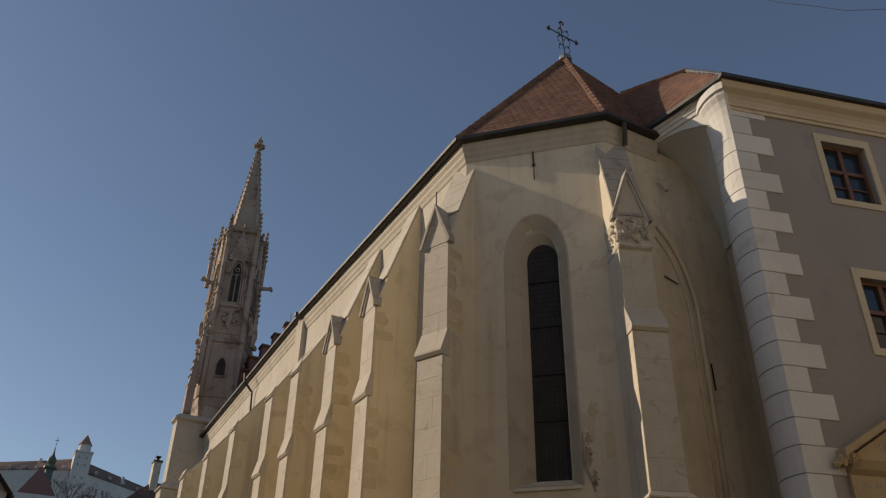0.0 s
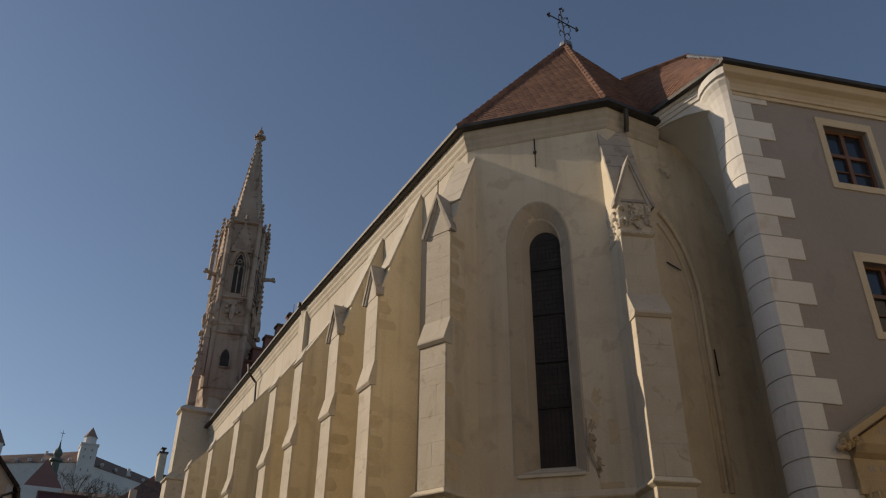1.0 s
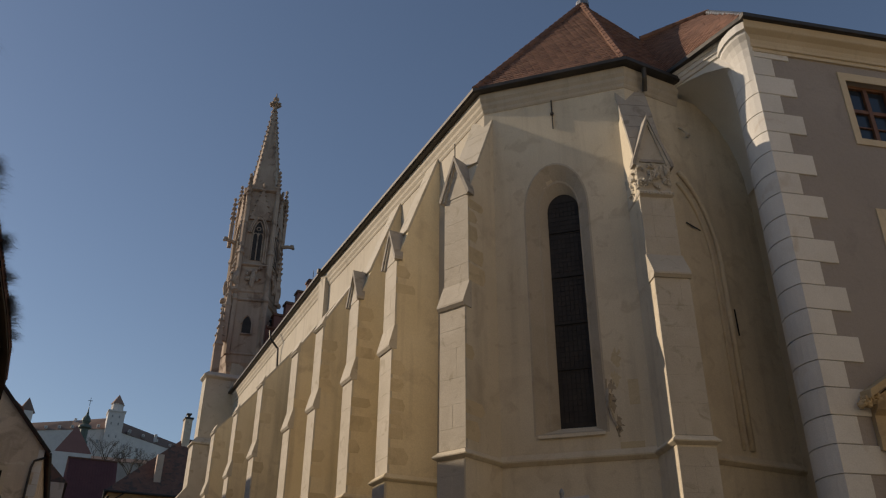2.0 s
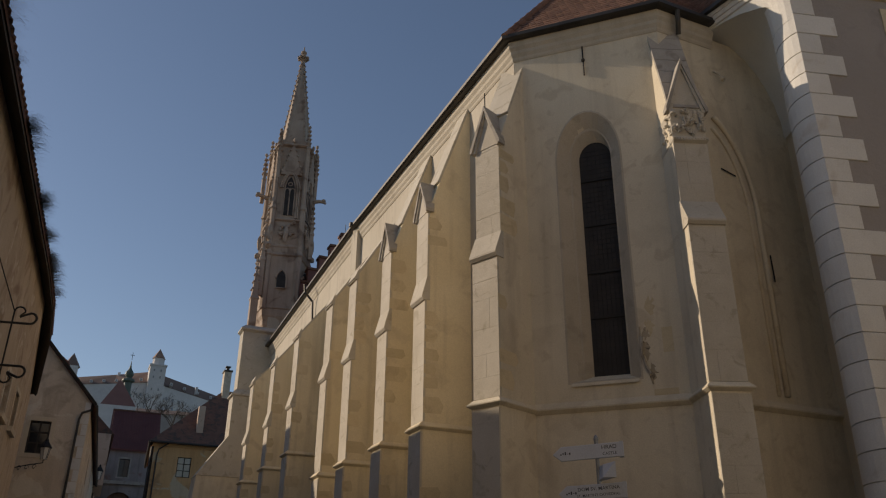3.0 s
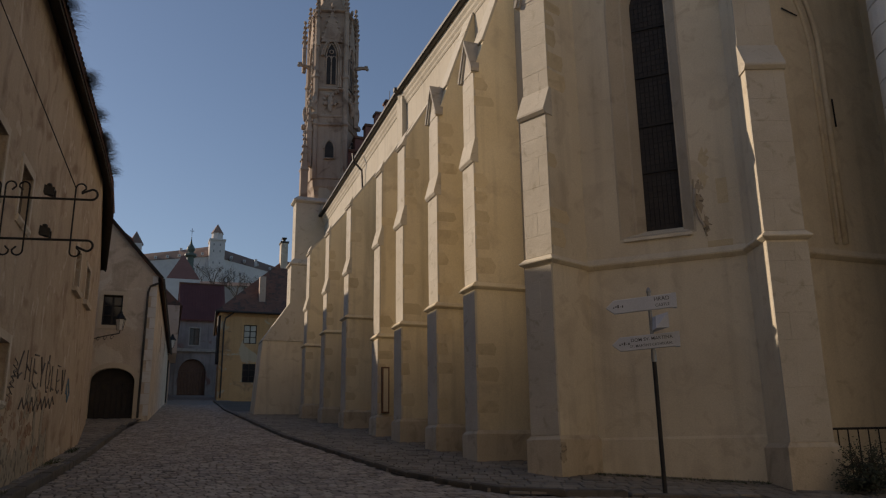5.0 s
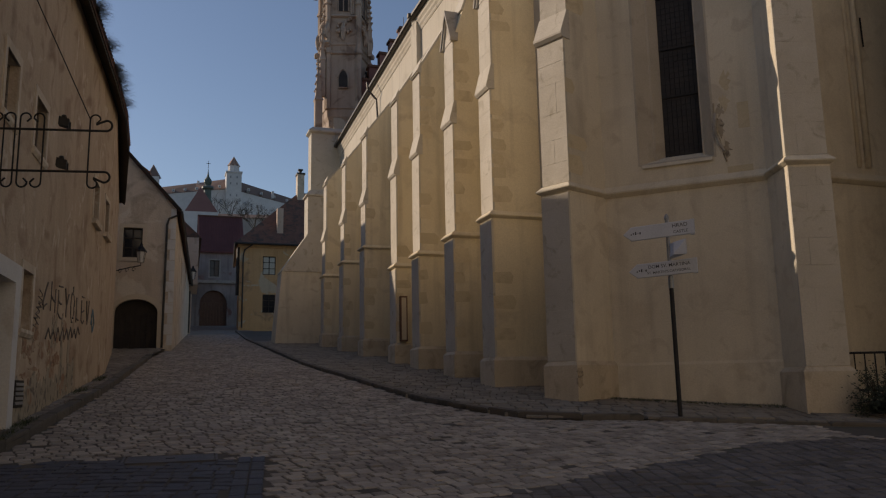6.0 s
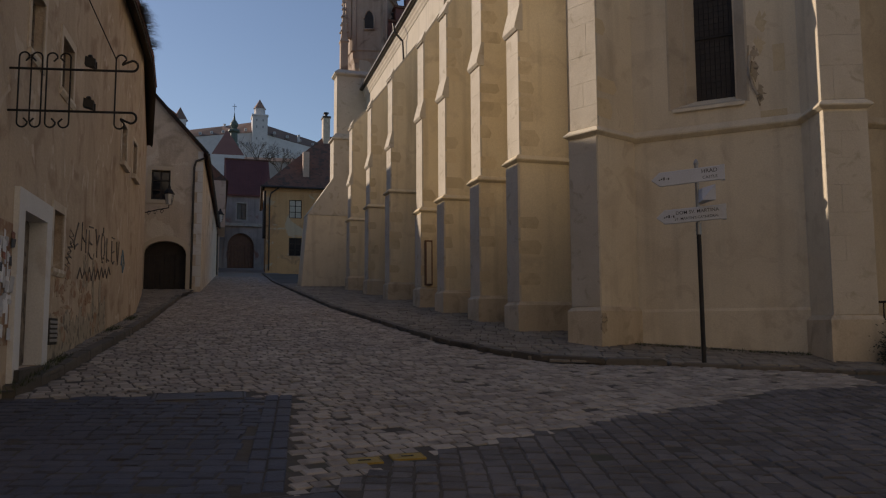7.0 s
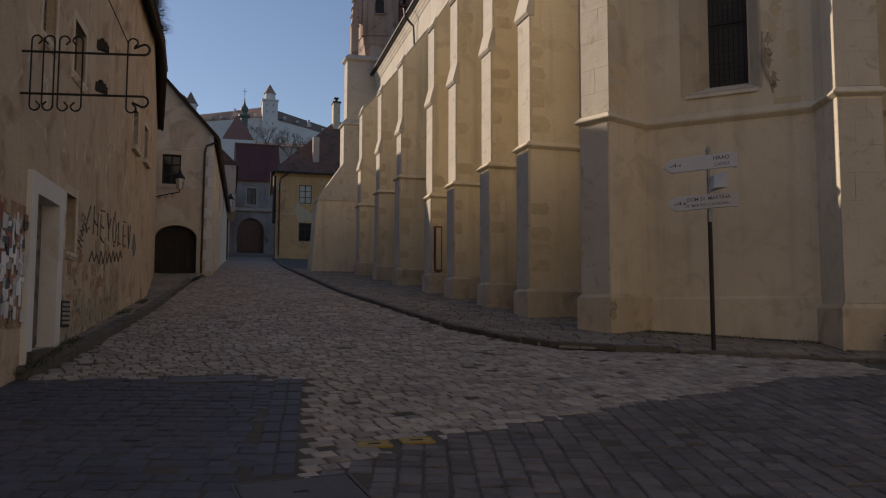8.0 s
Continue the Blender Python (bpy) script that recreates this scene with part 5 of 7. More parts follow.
def uy(y):
    return (y - S1a[1]) / U1.y


OPEN1 = [(10.13, 11.40, 0.6, 3.08), (11.85, 12.48, 2.46, 3.26), (10.25, 10.9, 4.95, 5.74), (11.95, 12.72, 4.98, 5.75)]
m = Mesh()
panel(m, S1a, U1, uy(16.5), 0.2, 8.75, 0.45, [rect(uy(a), uy(b), c if c > 1 else 1.18, d) for a, b, c, d in OPEN1])
part("street_wall", m, OLD_WALL, old)
S2 = (-1.36, 21.0)
U2 = Vector((S2[0] - S1b[0], S2[1] - S1b[1], 0)).normalized()
m = Mesh()
panel(m, S1b, U2, math.dist(S1b, S2), 0.8, 8.75, 0.45, [rect(1.2, 1.95, 5.15, 6.0), rect(3.0, 3.7, 5.2, 6.0)])
part("street_wall", m, OLD_WALL, old)
S3 = (-1.79, 30.6)
U3 = Vector((S3[0] - S2[0], S3[1] - S2[1], 0)).normalized()
m = Mesh()
panel(m, S2, U3, math.dist(S2, S3), 1.0, 8.75, 0.45, [])
panel(m, S3, (-1.0, 4.0), 4.0, 1.6, 5.2, 0.3, [])
panel(m, (S3[0] - 0.45, 30.6), (-1, 0), 9.7, 1.0, 8.25, 0.45, [])
panel(m, (-12, 6.0), (1, 0), 12 - 2.17, 0.0, 8.25, 0.45, [])
panel(m, (-12, 30.6), (0, -1), 24.6, 0.0, 8.25, 0.45, [])
part("rear_wall", m, OLD_WALL, old)
# wing out of view, added to close a gap that let sun onto the buttresses
part("rear_wing", Mesh().loft([[(x, y, z) for x, z in ((-12.5, 0.5), (-3.2, 0.5), (-3.2, 8.2), (-6.6, 12.9), (-12.5, 8.0))] for y in (30.85, 34.5)]), OLD_WALL, old)
for a, b, c, d in OPEN1[1:]:
    g = part("window", Mesh().loft([[hw(y, -0.17, z) for y, z in rect(a, b, c, d)], [hw(y, -0.15, z) for y, z in rect(a, b, c, d)]]), GLASS, old, "dark window pane")
    fr = Mesh()
    for p in (rect(a, a + .05, c, d), rect(b - .05, b, c, d), rect(a + .05, b - .05, c, c + .05), rect(a + .05, b - .05, d - .05, d), rect((a + b) / 2 - .025, (a + b) / 2 + .025, c + .05, d - .05)):
        fr.loft([[hw(y, -0.15, z) for y, z in p], [hw(y, -0.11, z) for y, z in p]])
    part("window_frame", fr, GREY_WOOD, g)
    sr = Mesh()
    for p in (rect(a - .1, a, c - .02, d + .12), rect(b, b + .1, c - .02, d + .12), rect(a, b, d, d + .12)):
        sr.loft([[hw(y, -0.02, z) for y, z in p], [hw(y, 0.02, z) for y, z in p]])
    part("window_surround", sr, HOUSE2, g)
    part("window_sill", Mesh().loft([[hw(y, d_, z) for d_, z in ((-0.14, c - .1), (0.02, c - .1), (0.05, c - .05), (0.045, c), (-0.14, c + .02))] for y in (a - .08, b + .08)]), HOUSE2, g)
for k, (a, b, c, d) in enumerate(((1.2, 1.95, 5.15, 6.0), (3.0, 3.7, 5.2, 6.0))):
    o2, n2 = Vector((S1b[0], S1b[1], 0)), Vector((U2.y, -U2.x, 0))
    q = lambda u, dd, z: o2 + U2 * u + n2 * dd + Vector((0, 0, z))
    g = part("window", Mesh().loft([[q(u, -0.3, z) for u, z in rect(a, b, c, d)], [q(u, -0.28, z) for u, z in rect(a, b, c, d)]]), GLASS, old, "dark window pane")
    part("window_sill", Mesh().loft([[q(u, dd, z) for dd, z in ((-0.2, c - .1), (0.09, c - .1), (0.1, c), (-0.2, c + .02))] for u in (a - .1, b + .1)]), HOUSE2, g)
    sr = Mesh()
    for p in (rect(a - .1, a, c, d + .1), rect(b, b + .1, c, d + .1), rect(a, b, d, d + .1)):
        sr.loft([[q(u, -0.02, z) for u, z in p], [q(u, 0.02, z) for u, z in p]])
    part("window_surround", sr, HOUSE2, g)
# doorway: stone frame, weathered leaf set back
frame_ = Mesh()
for p in (rect(9.93, 10.2, 0.9, 3.0), rect(11.28, 11.56, 0.9, 3.0), rect(9.93, 11.56, 3.0, 3.24)):
    frame_.loft([[hw(y, -0.45, z) for y, z in p], [hw(y, 0.06, z) for y, z in p]])
dfr = part("door_frame", frame_, WHITE_TRIM, old, "pale stone door surround")
part("door_leaf", Mesh().loft([[hw(y, -0.22, z) for y, z in rect(10.19, 11.29, 1.15, 3.01)], [hw(y, -0.16, z) for y, z in rect(10.19, 11.29, 1.15, 3.01)]]), GREY_WOOD, dfr, "grey flaking wooden door")
for k in range(4):
    y0 = 10.22 + 0.265 * k
    part("door_board", Mesh().loft([[hw(y, -0.16, z) for y, z in rect(y0, y0 + 0.25, 1.2, 2.97)], [hw(y, -0.145, z) for y, z in rect(y0 + .01, y0 + 0.24, 1.21, 2.96)]]), GREY_WOOD, dfr)
part("door_step", Mesh().loft([[hw(y, d_, z) for d_, z in ((-0.4, 0.8), (0.1, 0.8), (0.12, 1.17), (-0.4, 1.19))] for y in (10.0, 11.6)]), KERB, dfr)
# sockel of rougher render, bare patches, vent
rnd = random.Random(77)
for k in range(16):
    y, z = rnd.uniform(11.8, 16.2), rnd.uniform(0.0, 1.15)
    z = G(-1.7, y) + 0.2 + z * (0.6 if rnd.random() < 0.6 else 1.0)
    r_ = rnd.uniform(0.05, 0.17)
    n_ = rnd.randrange(14, 19)
    ring = [(y + r_ * rnd.uniform(0.5, 1.3) * math.cos(t), z + r_ * rnd.uniform(0.4, 1.2) * math.sin(t)) for t in [2 * math.pi * i / n_ for i in range(n_)]]
    part("bare_patch", Mesh().loft([[hw(a, -0.01, b) for a, b in ring], [hw(a, 0.007, b) for a, b in ring]]), BARE_BRICK, old)
rnd = random.Random(41)
for k in range(26):
    y = rnd.choice((12.6, 13.2, 14.2, 14.9, 15.6)) + rnd.gauss(0, 0.3)
    z = G(-1.7, y) + rnd.uniform(0.7, 1.35)
    ry, rz_ = rnd.uniform(0.08, 0.34), rnd.uniform(0.03, 0.12)
    if k % 6 == 0:
        ry, rz_ = 0.12, rnd.uniform(0.3, 0.5)
    n_ = rnd.randrange(16, 22)
    ring = [(y + ry * rnd.uniform(0.45, 1.25) * math.cos(t), z + rz_ * rnd.uniform(0.4, 1.3) * math.sin(t)) for t in [2 * math.pi * i / n_ for i in range(n_)]]
    part("bare_patch", Mesh().loft([[hw(a, -0.01, b) for a, b in ring], [hw(a, 0.004 + 0.0002 * k, b) for a, b in ring]]), DAMP if k % 6 == 0 else BARE_BRICK, old)
rnd = random.Random(12)
ring = [(11.7 + 4.7 * i / 40, G(-1.7, 11.7 + 4.7 * i / 40) + 0.62 + 0.12 * math.sin(i * 0.7) + rnd.uniform(-0.1, 0.1)) for i in range(41)]
ring = [(16.4, 0.8), (11.7, 0.8)] + ring
part("damp_socle", Mesh().loft([[hw(a, -0.01, b) for a, b in ring], [hw(a, 0.0035, b) for a, b in ring]]), DAMP, old, "damp-stained darker render at the wall foot")
vent = part("vent", Mesh().loft([[hw(y, 0.0, z) for y, z in rect(11.82, 12.3, 1.42, 1.78)], [hw(y, 0.02, z) for y, z in rect(11.82, 12.3, 1.42, 1.78)]]), DARK_WOOD, old, "dark louvred vent")
for k in range(5):
    part("slat", Mesh().loft([[hw(y, d_, 1.46 + 0.062 * k + h) for d_, h in ((0.0, 0), (0.035, 0), (0.02, 0.04), (0.0, 0.04))] for y in (11.84, 12.28)]), ZINC, vent)
# eaves and roof
RZ = 12.9
eave_line = [(-1.86, 6.2, 8.2), (-1.57, 12.26, 8.45), (-1.23, 18.5, 8.54), (-1.14, 20.9, 8.52), (-1.18, 23.7, 8.48), (-1.59, 30.8, 8.48)]
m = Mesh()
nE = len(eave_line)
m.add([(x, y, z) for x, y, z in eave_line] + [(-6.6, y, RZ) for x, y, z in eave_line] + [(x, y, z - 0.09) for x, y, z in eave_line] + [(-6.6, y, RZ - 0.1) for x, y, z in eave_line] + [(-13, y, 7.5) for x, y, z in eave_line],
      [(i, i + 1, nE + i + 1, nE + i) for i in range(nE - 1)] + [(2 * nE + i, 3 * nE + i, 3 * nE + i + 1, 2 * nE + i + 1) for i in range(nE - 1)] + [(i, 2 * nE + i, 2 * nE + i + 1, i + 1) for i in range(nE - 1)] + [(nE + i, nE + i + 1, 4 * nE + i + 1, 4 * nE + i) for i in range(nE - 1)])
m.add([(-1.86, 6.2, 8.2), (-6.6, 6.2, RZ), (-13, 6.2, 7.5)], [(0, 1, 2)])
m.add([(-1.59, 30.8, 8.4), (-6.6, 30.8, RZ), (-13, 30.8, 7.5)], [(0, 1, 2)])
oroof = part("roof", m, OLD_TILE, old, "dark mossy tile roof")
for (xa, ya, za), (xb, yb, zb) in zip(eave_line, eave_line[1:]):
    part("soffit", Mesh().loft([[(xa - 0.02, ya, za - 0.1), (xa - 0.02, ya, za - 0.16), (xa - 0.75, ya, za + 0.5), (xa - 0.75, ya, za + 0.6)], [(xb - 0.02, yb, zb - 0.1), (xb - 0.02, yb, zb - 0.16), (xb - 0.75, yb, zb + 0.5), (xb - 0.75, yb, zb + 0.6)]]), DARK_WOOD, oroof)
    n_ = max(1, int((yb - ya) / 0.19))
    for i in range(n_):
        if yb > 24:
            break
        f = (i + 0.5) / n_
        c = Vector((xa + (xb - xa) * f, ya + (yb - ya) * f, za + (zb - za) * f))
        part("eave_tile", Mesh().tube([c + Vector((-0.03, 0, 0.0)), c + Vector((-0.35, 0, 0.42))], 0.085, 6, 0.075), OLD_TILE, oroof)
# moss and dry grass along the eave
mg = Mesh()
rnd = random.Random(12)
for i in range(4600):
    f = rnd.uniform(0, 1) ** 0.8
    y = 8.4 + 12.8 * f
    x = float(np.interp(y, [e[1] for e in eave_line], [e[0] for e in eave_line]))
    z = float(np.interp(y, [e[1] for e in eave_line], [e[2] for e in eave_line]))
    if noise.noise(Vector((y * 0.9, 0, 0))) < -0.12:
        continue
    k = rnd.uniform(-0.05, 0.3)
    p = Vector((x - k * 0.6, y, z + k * 0.85))
    clump = 0.6 + 1.3 * max(0.0, noise.noise(Vector((y * 1.7, 3.0, 0))))
    q = p + Vector((rnd.uniform(0.04, 0.24), rnd.uniform(-0.12, 0.12), rnd.uniform(-0.04, 0.2))) * clump
    s = Vector((0, 0.006, 0.004))
    mg.add([p - s, p + s, q], [(0, 1, 2)])
for i in range(22):
    y0 = rnd.choice((9.0, 10.4, 12.2, 12.6, 15.0, 16.6, 17.4, 18.0, 18.6, 19.2, 20.3)) + rnd.gauss(0, 0.2)
    size = rnd.uniform(0.5, 1.0)
    for j in range(130):
        y = y0 + rnd.gauss(0, 0.16) * size
        x = float(np.interp(y, [e[1] for e in eave_line], [e[0] for e in eave_line]))
        z = float(np.interp(y, [e[1] for e in eave_line], [e[2] for e in eave_line]))
        p = Vector((x - rnd.uniform(-0.06, 0.12), y, z + rnd.uniform(-0.03, 0.14)))
        ln = rnd.uniform(0.08, 0.3) * size
        mid_ = p + Vector((ln * 0.6, rnd.gauss(0, 0.05), ln * rnd.uniform(0.0, 0.5)))
        q = mid_ + Vector((ln * 0.5, rnd.gauss(0, 0.06), -ln * rnd.uniform(0.0, 0.4)))
        w_ = Vector((0, 0.005, 0.004))
        mg.add([p - w_, p + w_, mid_ + w_ * 0.7, mid_ - w_ * 0.7, q], [(0, 1, 2, 3), (3, 2, 4)])
tagged(part("roof_moss", mg, DRY_GRASS, oroof), "moss and dry grass tufts", "", "", "stuff")
# cable
part("cable", Mesh().tube([hw(8.3, 0.03, 6.95), hw(9.6, 0.25, 6.2), hw(11.0, 0.02, 6.1)][:1] + [(-0.88, 9.29, 4.6)], 0.008, 4), IRON, old)

# wrought sign bracket
bk = thing("sign_bracket", (-1.95, 9.5, 4.2), "black wrought-iron hanging sign bracket with scrolls on the house wall", "bracket")
BA, BB = Vector((-2.0, 9.5, 0)), Vector((-0.66, 9.25, 0))
BD = (BB - BA).normalized()


def bkp(s, z):
    return BA + BD * s + Vector((0, 0, z))


BL = (BB - BA).length
ZT, ZB = 4.47, 4.0
for z, sg in ((ZT, 1), (ZB, -1)):
    hook = [bkp(BL - 0.05 + 0.06 * math.sin(a), z + sg * (0.06 - 0.06 * math.cos(a))) for a in [0.35 * i for i in range(10)]]
    part("bar", Mesh().tube([bkp(0.0, z), bkp(BL - 0.15, z)] + hook + [bkp(BL - 0.11, z + sg * 0.095), bkp(BL - 0.16, z + sg * 0.07)], 0.013, 6), IRON, bk)
for s, sg in ((0.121, 1), (0.363, -1), (0.412, 1), (0.66, -1), (1.139, 1)):
    r = 0.054
    turns = [0.4 * k for k in range(9)]
    top = [bkp(s + sg * (r - r * math.cos(a)), ZT + 0.13 + r * math.sin(a)) for a in turns] + [bkp(s + sg * 1.25 * r, ZT + 0.085)]
    bot = [bkp(s + sg * (r - r * math.cos(a)), ZB - 0.13 - r * math.sin(a)) for a in turns] + [bkp(s + sg * 1.25 * r, ZB - 0.085)]
    part("upright", Mesh().tube(list(reversed(top)) + [bkp(s, ZT), bkp(s, ZB)] + bot, 0.010, 6), IRON, bk)
part("upright", Mesh().tube([bkp(0.248, ZT + 0.16), bkp(0.248, ZB - 0.12)], 0.009, 6), IRON, bk)
for z in (ZT, ZB):
    c = bkp(0.86, z + 0.085)
    ros = part("spot_lamp", Mesh().hexa([tuple(c + Vector(p)) for p in ((-0.05, -0.05, -0.03), (0.055, -0.05, -0.06), (0.055, 0.05, -0.06), (-0.05, 0.05, -0.03), (-0.045, -0.05, 0.06), (0.06, -0.05, 0.035), (0.06, 0.05, 0.035), (-0.045, 0.05, 0.06))]), IRON, bk)
    part("lamp_bracket", Mesh().tube([bkp(0.93, z), bkp(0.93, z + 0.09)], 0.01, 5), IRON, ros)
    part("lamp_hood", Mesh().lump(c + Vector((0, 0, 0.07)), (0.03, 0.04, 0.02), 2), IRON, ros)

# posters on the house wall
board = thing("poster_board", (-2.0, 9.0, 1.6), "torn layered posters pasted on the old house wall", "posters")
part("backing", Mesh().loft([[hw(y, 0.0, z) for y, z in rect(8.2, 9.88, 1.45, 2.8)], [hw(y, 0.015, z) for y, z in rect(8.2, 9.88, 1.45, 2.8)]]), BARE_BRICK, board)
rnd = random.Random(31)
for k in range(150):
    y0, z0 = rnd.uniform(8.3, 9.8), rnd.uniform(1.5, 2.55)
    w_, h_ = rnd.uniform(0.05, 0.2), rnd.uniform(0.04, 0.2)
    d_ = 0.018 + 0.00012 * k
    y1 = min(9.93, y0 + w_)
    q = [(y0, z0), (y1, z0 + rnd.uniform(-.02, .02)), (y1 + rnd.uniform(-.03, .02), z0 + h_), (y0 + rnd.uniform(-.02, .02), z0 + h_ + rnd.uniform(-.02, .02))]
    part("poster", Mesh().loft([[hw(y, d_ - .002, z) for y, z in q], [hw(y, d_ + (0.012 if k % 7 == 0 and i > 1 else 0), z) for i, (y, z) in enumerate(q)]]), (PAPER, PAPER_DARK, PAPER, PAPER, PAPER, PAPER, PAPER_DARK, PAPER, PAPER_RED)[k % 9], board)

# sprayed writing on the wall
graf = thing("wall_writing", hw(14.5, 0.0, 2.9), "dark sprayed letters and zigzag on the plaster wall", "graffiti")
CH = {"H": [[(0, 0), (0, 1)], [(0.6, 0), (0.6, 1)], [(0, .5), (0.6, .5)]], "E": [[(0.6, 1), (0, 1), (0, 0), (0.6, 0)], [(0, .5), (.5, .5)]], "Y": [[(0, 1), (.3, .5), (.6, 1)], [(.3, .5), (.3, -0.1)]],
      "O": [[(.3 + .3 * math.cos(t), .5 + .55 * math.sin(t)) for t in [k * .55 for k in range(13)]], [(.3, 1.15), (.3, 1.3)]], "L": [[(0, 1), (0, 0), (.5, 0)]], "<": [[(0.5, 1.0), (0, .3), (0.1, .1)], [(0.1, 0.1), (0.5, 0.35)]], "V": [[(0, 1), (.3, 0), (.6, 1)]]}
grnd = random.Random(6)
y = 13.25
for k, ch in enumerate("<HEYOLEV"):
    wch = 0.62
    for st in CH[ch]:
        for a, b in zip(st, st[1:]):
            pa, pb = hw(y + a[0] * wch, 0.004, 2.83 + 0.02 * k + a[1] * 0.46), hw(y + b[0] * wch, 0.004, 2.83 + 0.02 * k + b[1] * 0.46)
            mid_ = (pa + pb) / 2 + Vector((0, grnd.uniform(-0.03, 0.03), grnd.uniform(-0.03, 0.03)))
            part("stroke", Mesh().tube([pa + Vector((0, 0, grnd.uniform(-0.05, 0.05))), mid_, pb + Vector((0, grnd.uniform(-0.03, 0.03), grnd.uniform(-0.05, 0.05)))], grnd.uniform(0.009, 0.018), 5), SPRAY, graf)
    y += wch * 0.98
zig = [hw(13.6 + 0.2 * k, 0.006, 2.42 + (0.17 if k % 2 else 0.0) + 0.03 * k * 0.5 + grnd.uniform(-0.05, 0.05)) for k in range(17)]
part("zigzag", Mesh().tube(zig, 0.013, 5), SPRAY, graf)
for k in range(5):
    y0, z0 = 12.85 + 0.07 * k, 2.5 + 0.1 * k
    part("scribble", Mesh().tube([hw(y0 + 0.16 * math.sin(2.3 * i + k), 0.004, z0 + 0.035 * i) for i in range(7)], 0.008, 4), SPRAY, graf)
part("blue_tag", Mesh().tube([(-1.5, 18.2, 3.0), (-1.49, 18.4, 3.32), (-1.475, 18.65, 3.05), (-1.487, 18.45, 2.85), (-1.497, 18.25, 3.2)], 0.016, 5), SPRAY_BLUE, graf)


# ---- houses up the street ----
def simple_window(parent, q, u0, u1, z0, z1, pane, frame_mat, sur_mat=None, bars=(1, 2), depth=0.12):
    """A window on a wall whose points q(u, out, z) gives."""
    g = part("window", Mesh().loft([[q(u, -depth - .02, z) for u, z in rect(u0, u1, z0, z1)], [q(u, -depth, z) for u, z in rect(u0, u1, z0, z1)]]), pane, parent)
    fr = Mesh()
    t = 0.06
    bits = [rect(u0, u0 + t, z0, z1), rect(u1 - t, u1, z0, z1), rect(u0 + t, u1 - t, z0, z0 + t), rect(u0 + t, u1 - t, z1 - t, z1)]
    for i in range(bars[0]):
        c = u0 + (u1 - u0) * (i + 1) / (bars[0] + 1)
        bits.append(rect(c - 0.035, c + 0.035, z0 + t, z1 - t))
    for b in bits:
        fr.loft([[q(u, -depth, z) for u, z in b], [q(u, -depth + 0.05, z) for u, z in b]])
    for i in range(bars[1]):
        c = z0 + (z1 - z0) * (i + 1) / (bars[1] + 1)
        fr.loft([[q(u, -depth, z) for u, z in rect(u0 + t, u1 - t, c - 0.025, c + 0.025)], [q(u, -depth + 0.04, z) for u, z in rect(u0 + t, u1 - t, c - 0.025, c + 0.025)]])
    part("window_frame", fr, frame_mat, g)
    if sur_mat:
        sr = Mesh()
        e = 0.16
        for b in (rect(u0 - e, u0, z0 - e, z1 + e), rect(u1, u1 + e, z0 - e, z1 + e), rect(u0, u1, z0 - e, z0), rect(u0, u1, z1, z1 + e)):
            sr.loft([[q(u, -0.02, z) for u, z in b], [q(u, 0.03, z) for u, z in b]])
        part("window_surround", sr, sur_mat, g)
    return g


def lantern(at, wall, parent_label, scale=1.0):
    """A glazed street lantern on a scrolled wall arm; wall: where the arm starts."""
    at, wall = Vector(at), Vector(wall)
    ln = thing("wall_lantern", wall, parent_label, "street lamp", "wall lanterns in the street")
    d = at - wall
    d.z = 0
    L_ = d.length
    d.normalize()
    part("arm", Mesh().tube([wall, wall + d * L_ * 0.5 + Vector((0, 0, 0.08 * scale)), Vector((at.x, at.y, wall.z + 0.12 * scale)), Vector((at.x, at.y, at.z - 0.42 * scale))], 0.022 * scale, 6), IRON, ln)
    for k in range(3):
        c = wall + d * L_ * (0.15 + 0.28 * k) + Vector((0, 0, -0.04 * scale))
        r_ = 0.13 * scale
        part("scroll", Mesh().tube([c + d * r_ * math.cos(a) * (1 - a / 9) + Vector((0, 0, r_ * math.sin(a) * (1 - a / 9))) for a in [0.5 * i for i in range(13)]], 0.014 * scale, 5), IRON, ln)
    sq = lambda r_, z: octa(r_ * scale, at.z + z * scale, at.x, at.y, 6, 0.3)
    gl = part("lantern_glass", Mesh().loft([sq(0.13, -0.4), sq(0.22, 0.12)]), LAMP_GLASS, ln, "frosted lantern glass")
    fr = Mesh()
    for k in range(6):
        a = 0.3 + k * math.pi / 3
        fr.tube([(at.x + 0.135 * scale * math.cos(a), at.y + 0.135 * scale * math.sin(a), at.z - 0.42 * scale), (at.x + 0.225 * scale * math.cos(a), at.y + 0.225 * scale * math.sin(a), at.z + 0.13 * scale)], 0.014 * scale, 4)
    part("lantern_frame", fr, IRON, ln)
    part("lantern_cap", Mesh().loft([sq(0.27, 0.1), sq(0.27, 0.15), sq(0.12, 0.36), sq(0.08, 0.4), sq(0.08, 0.47), sq(0.03, 0.55)]), IRON, ln)
    return ln


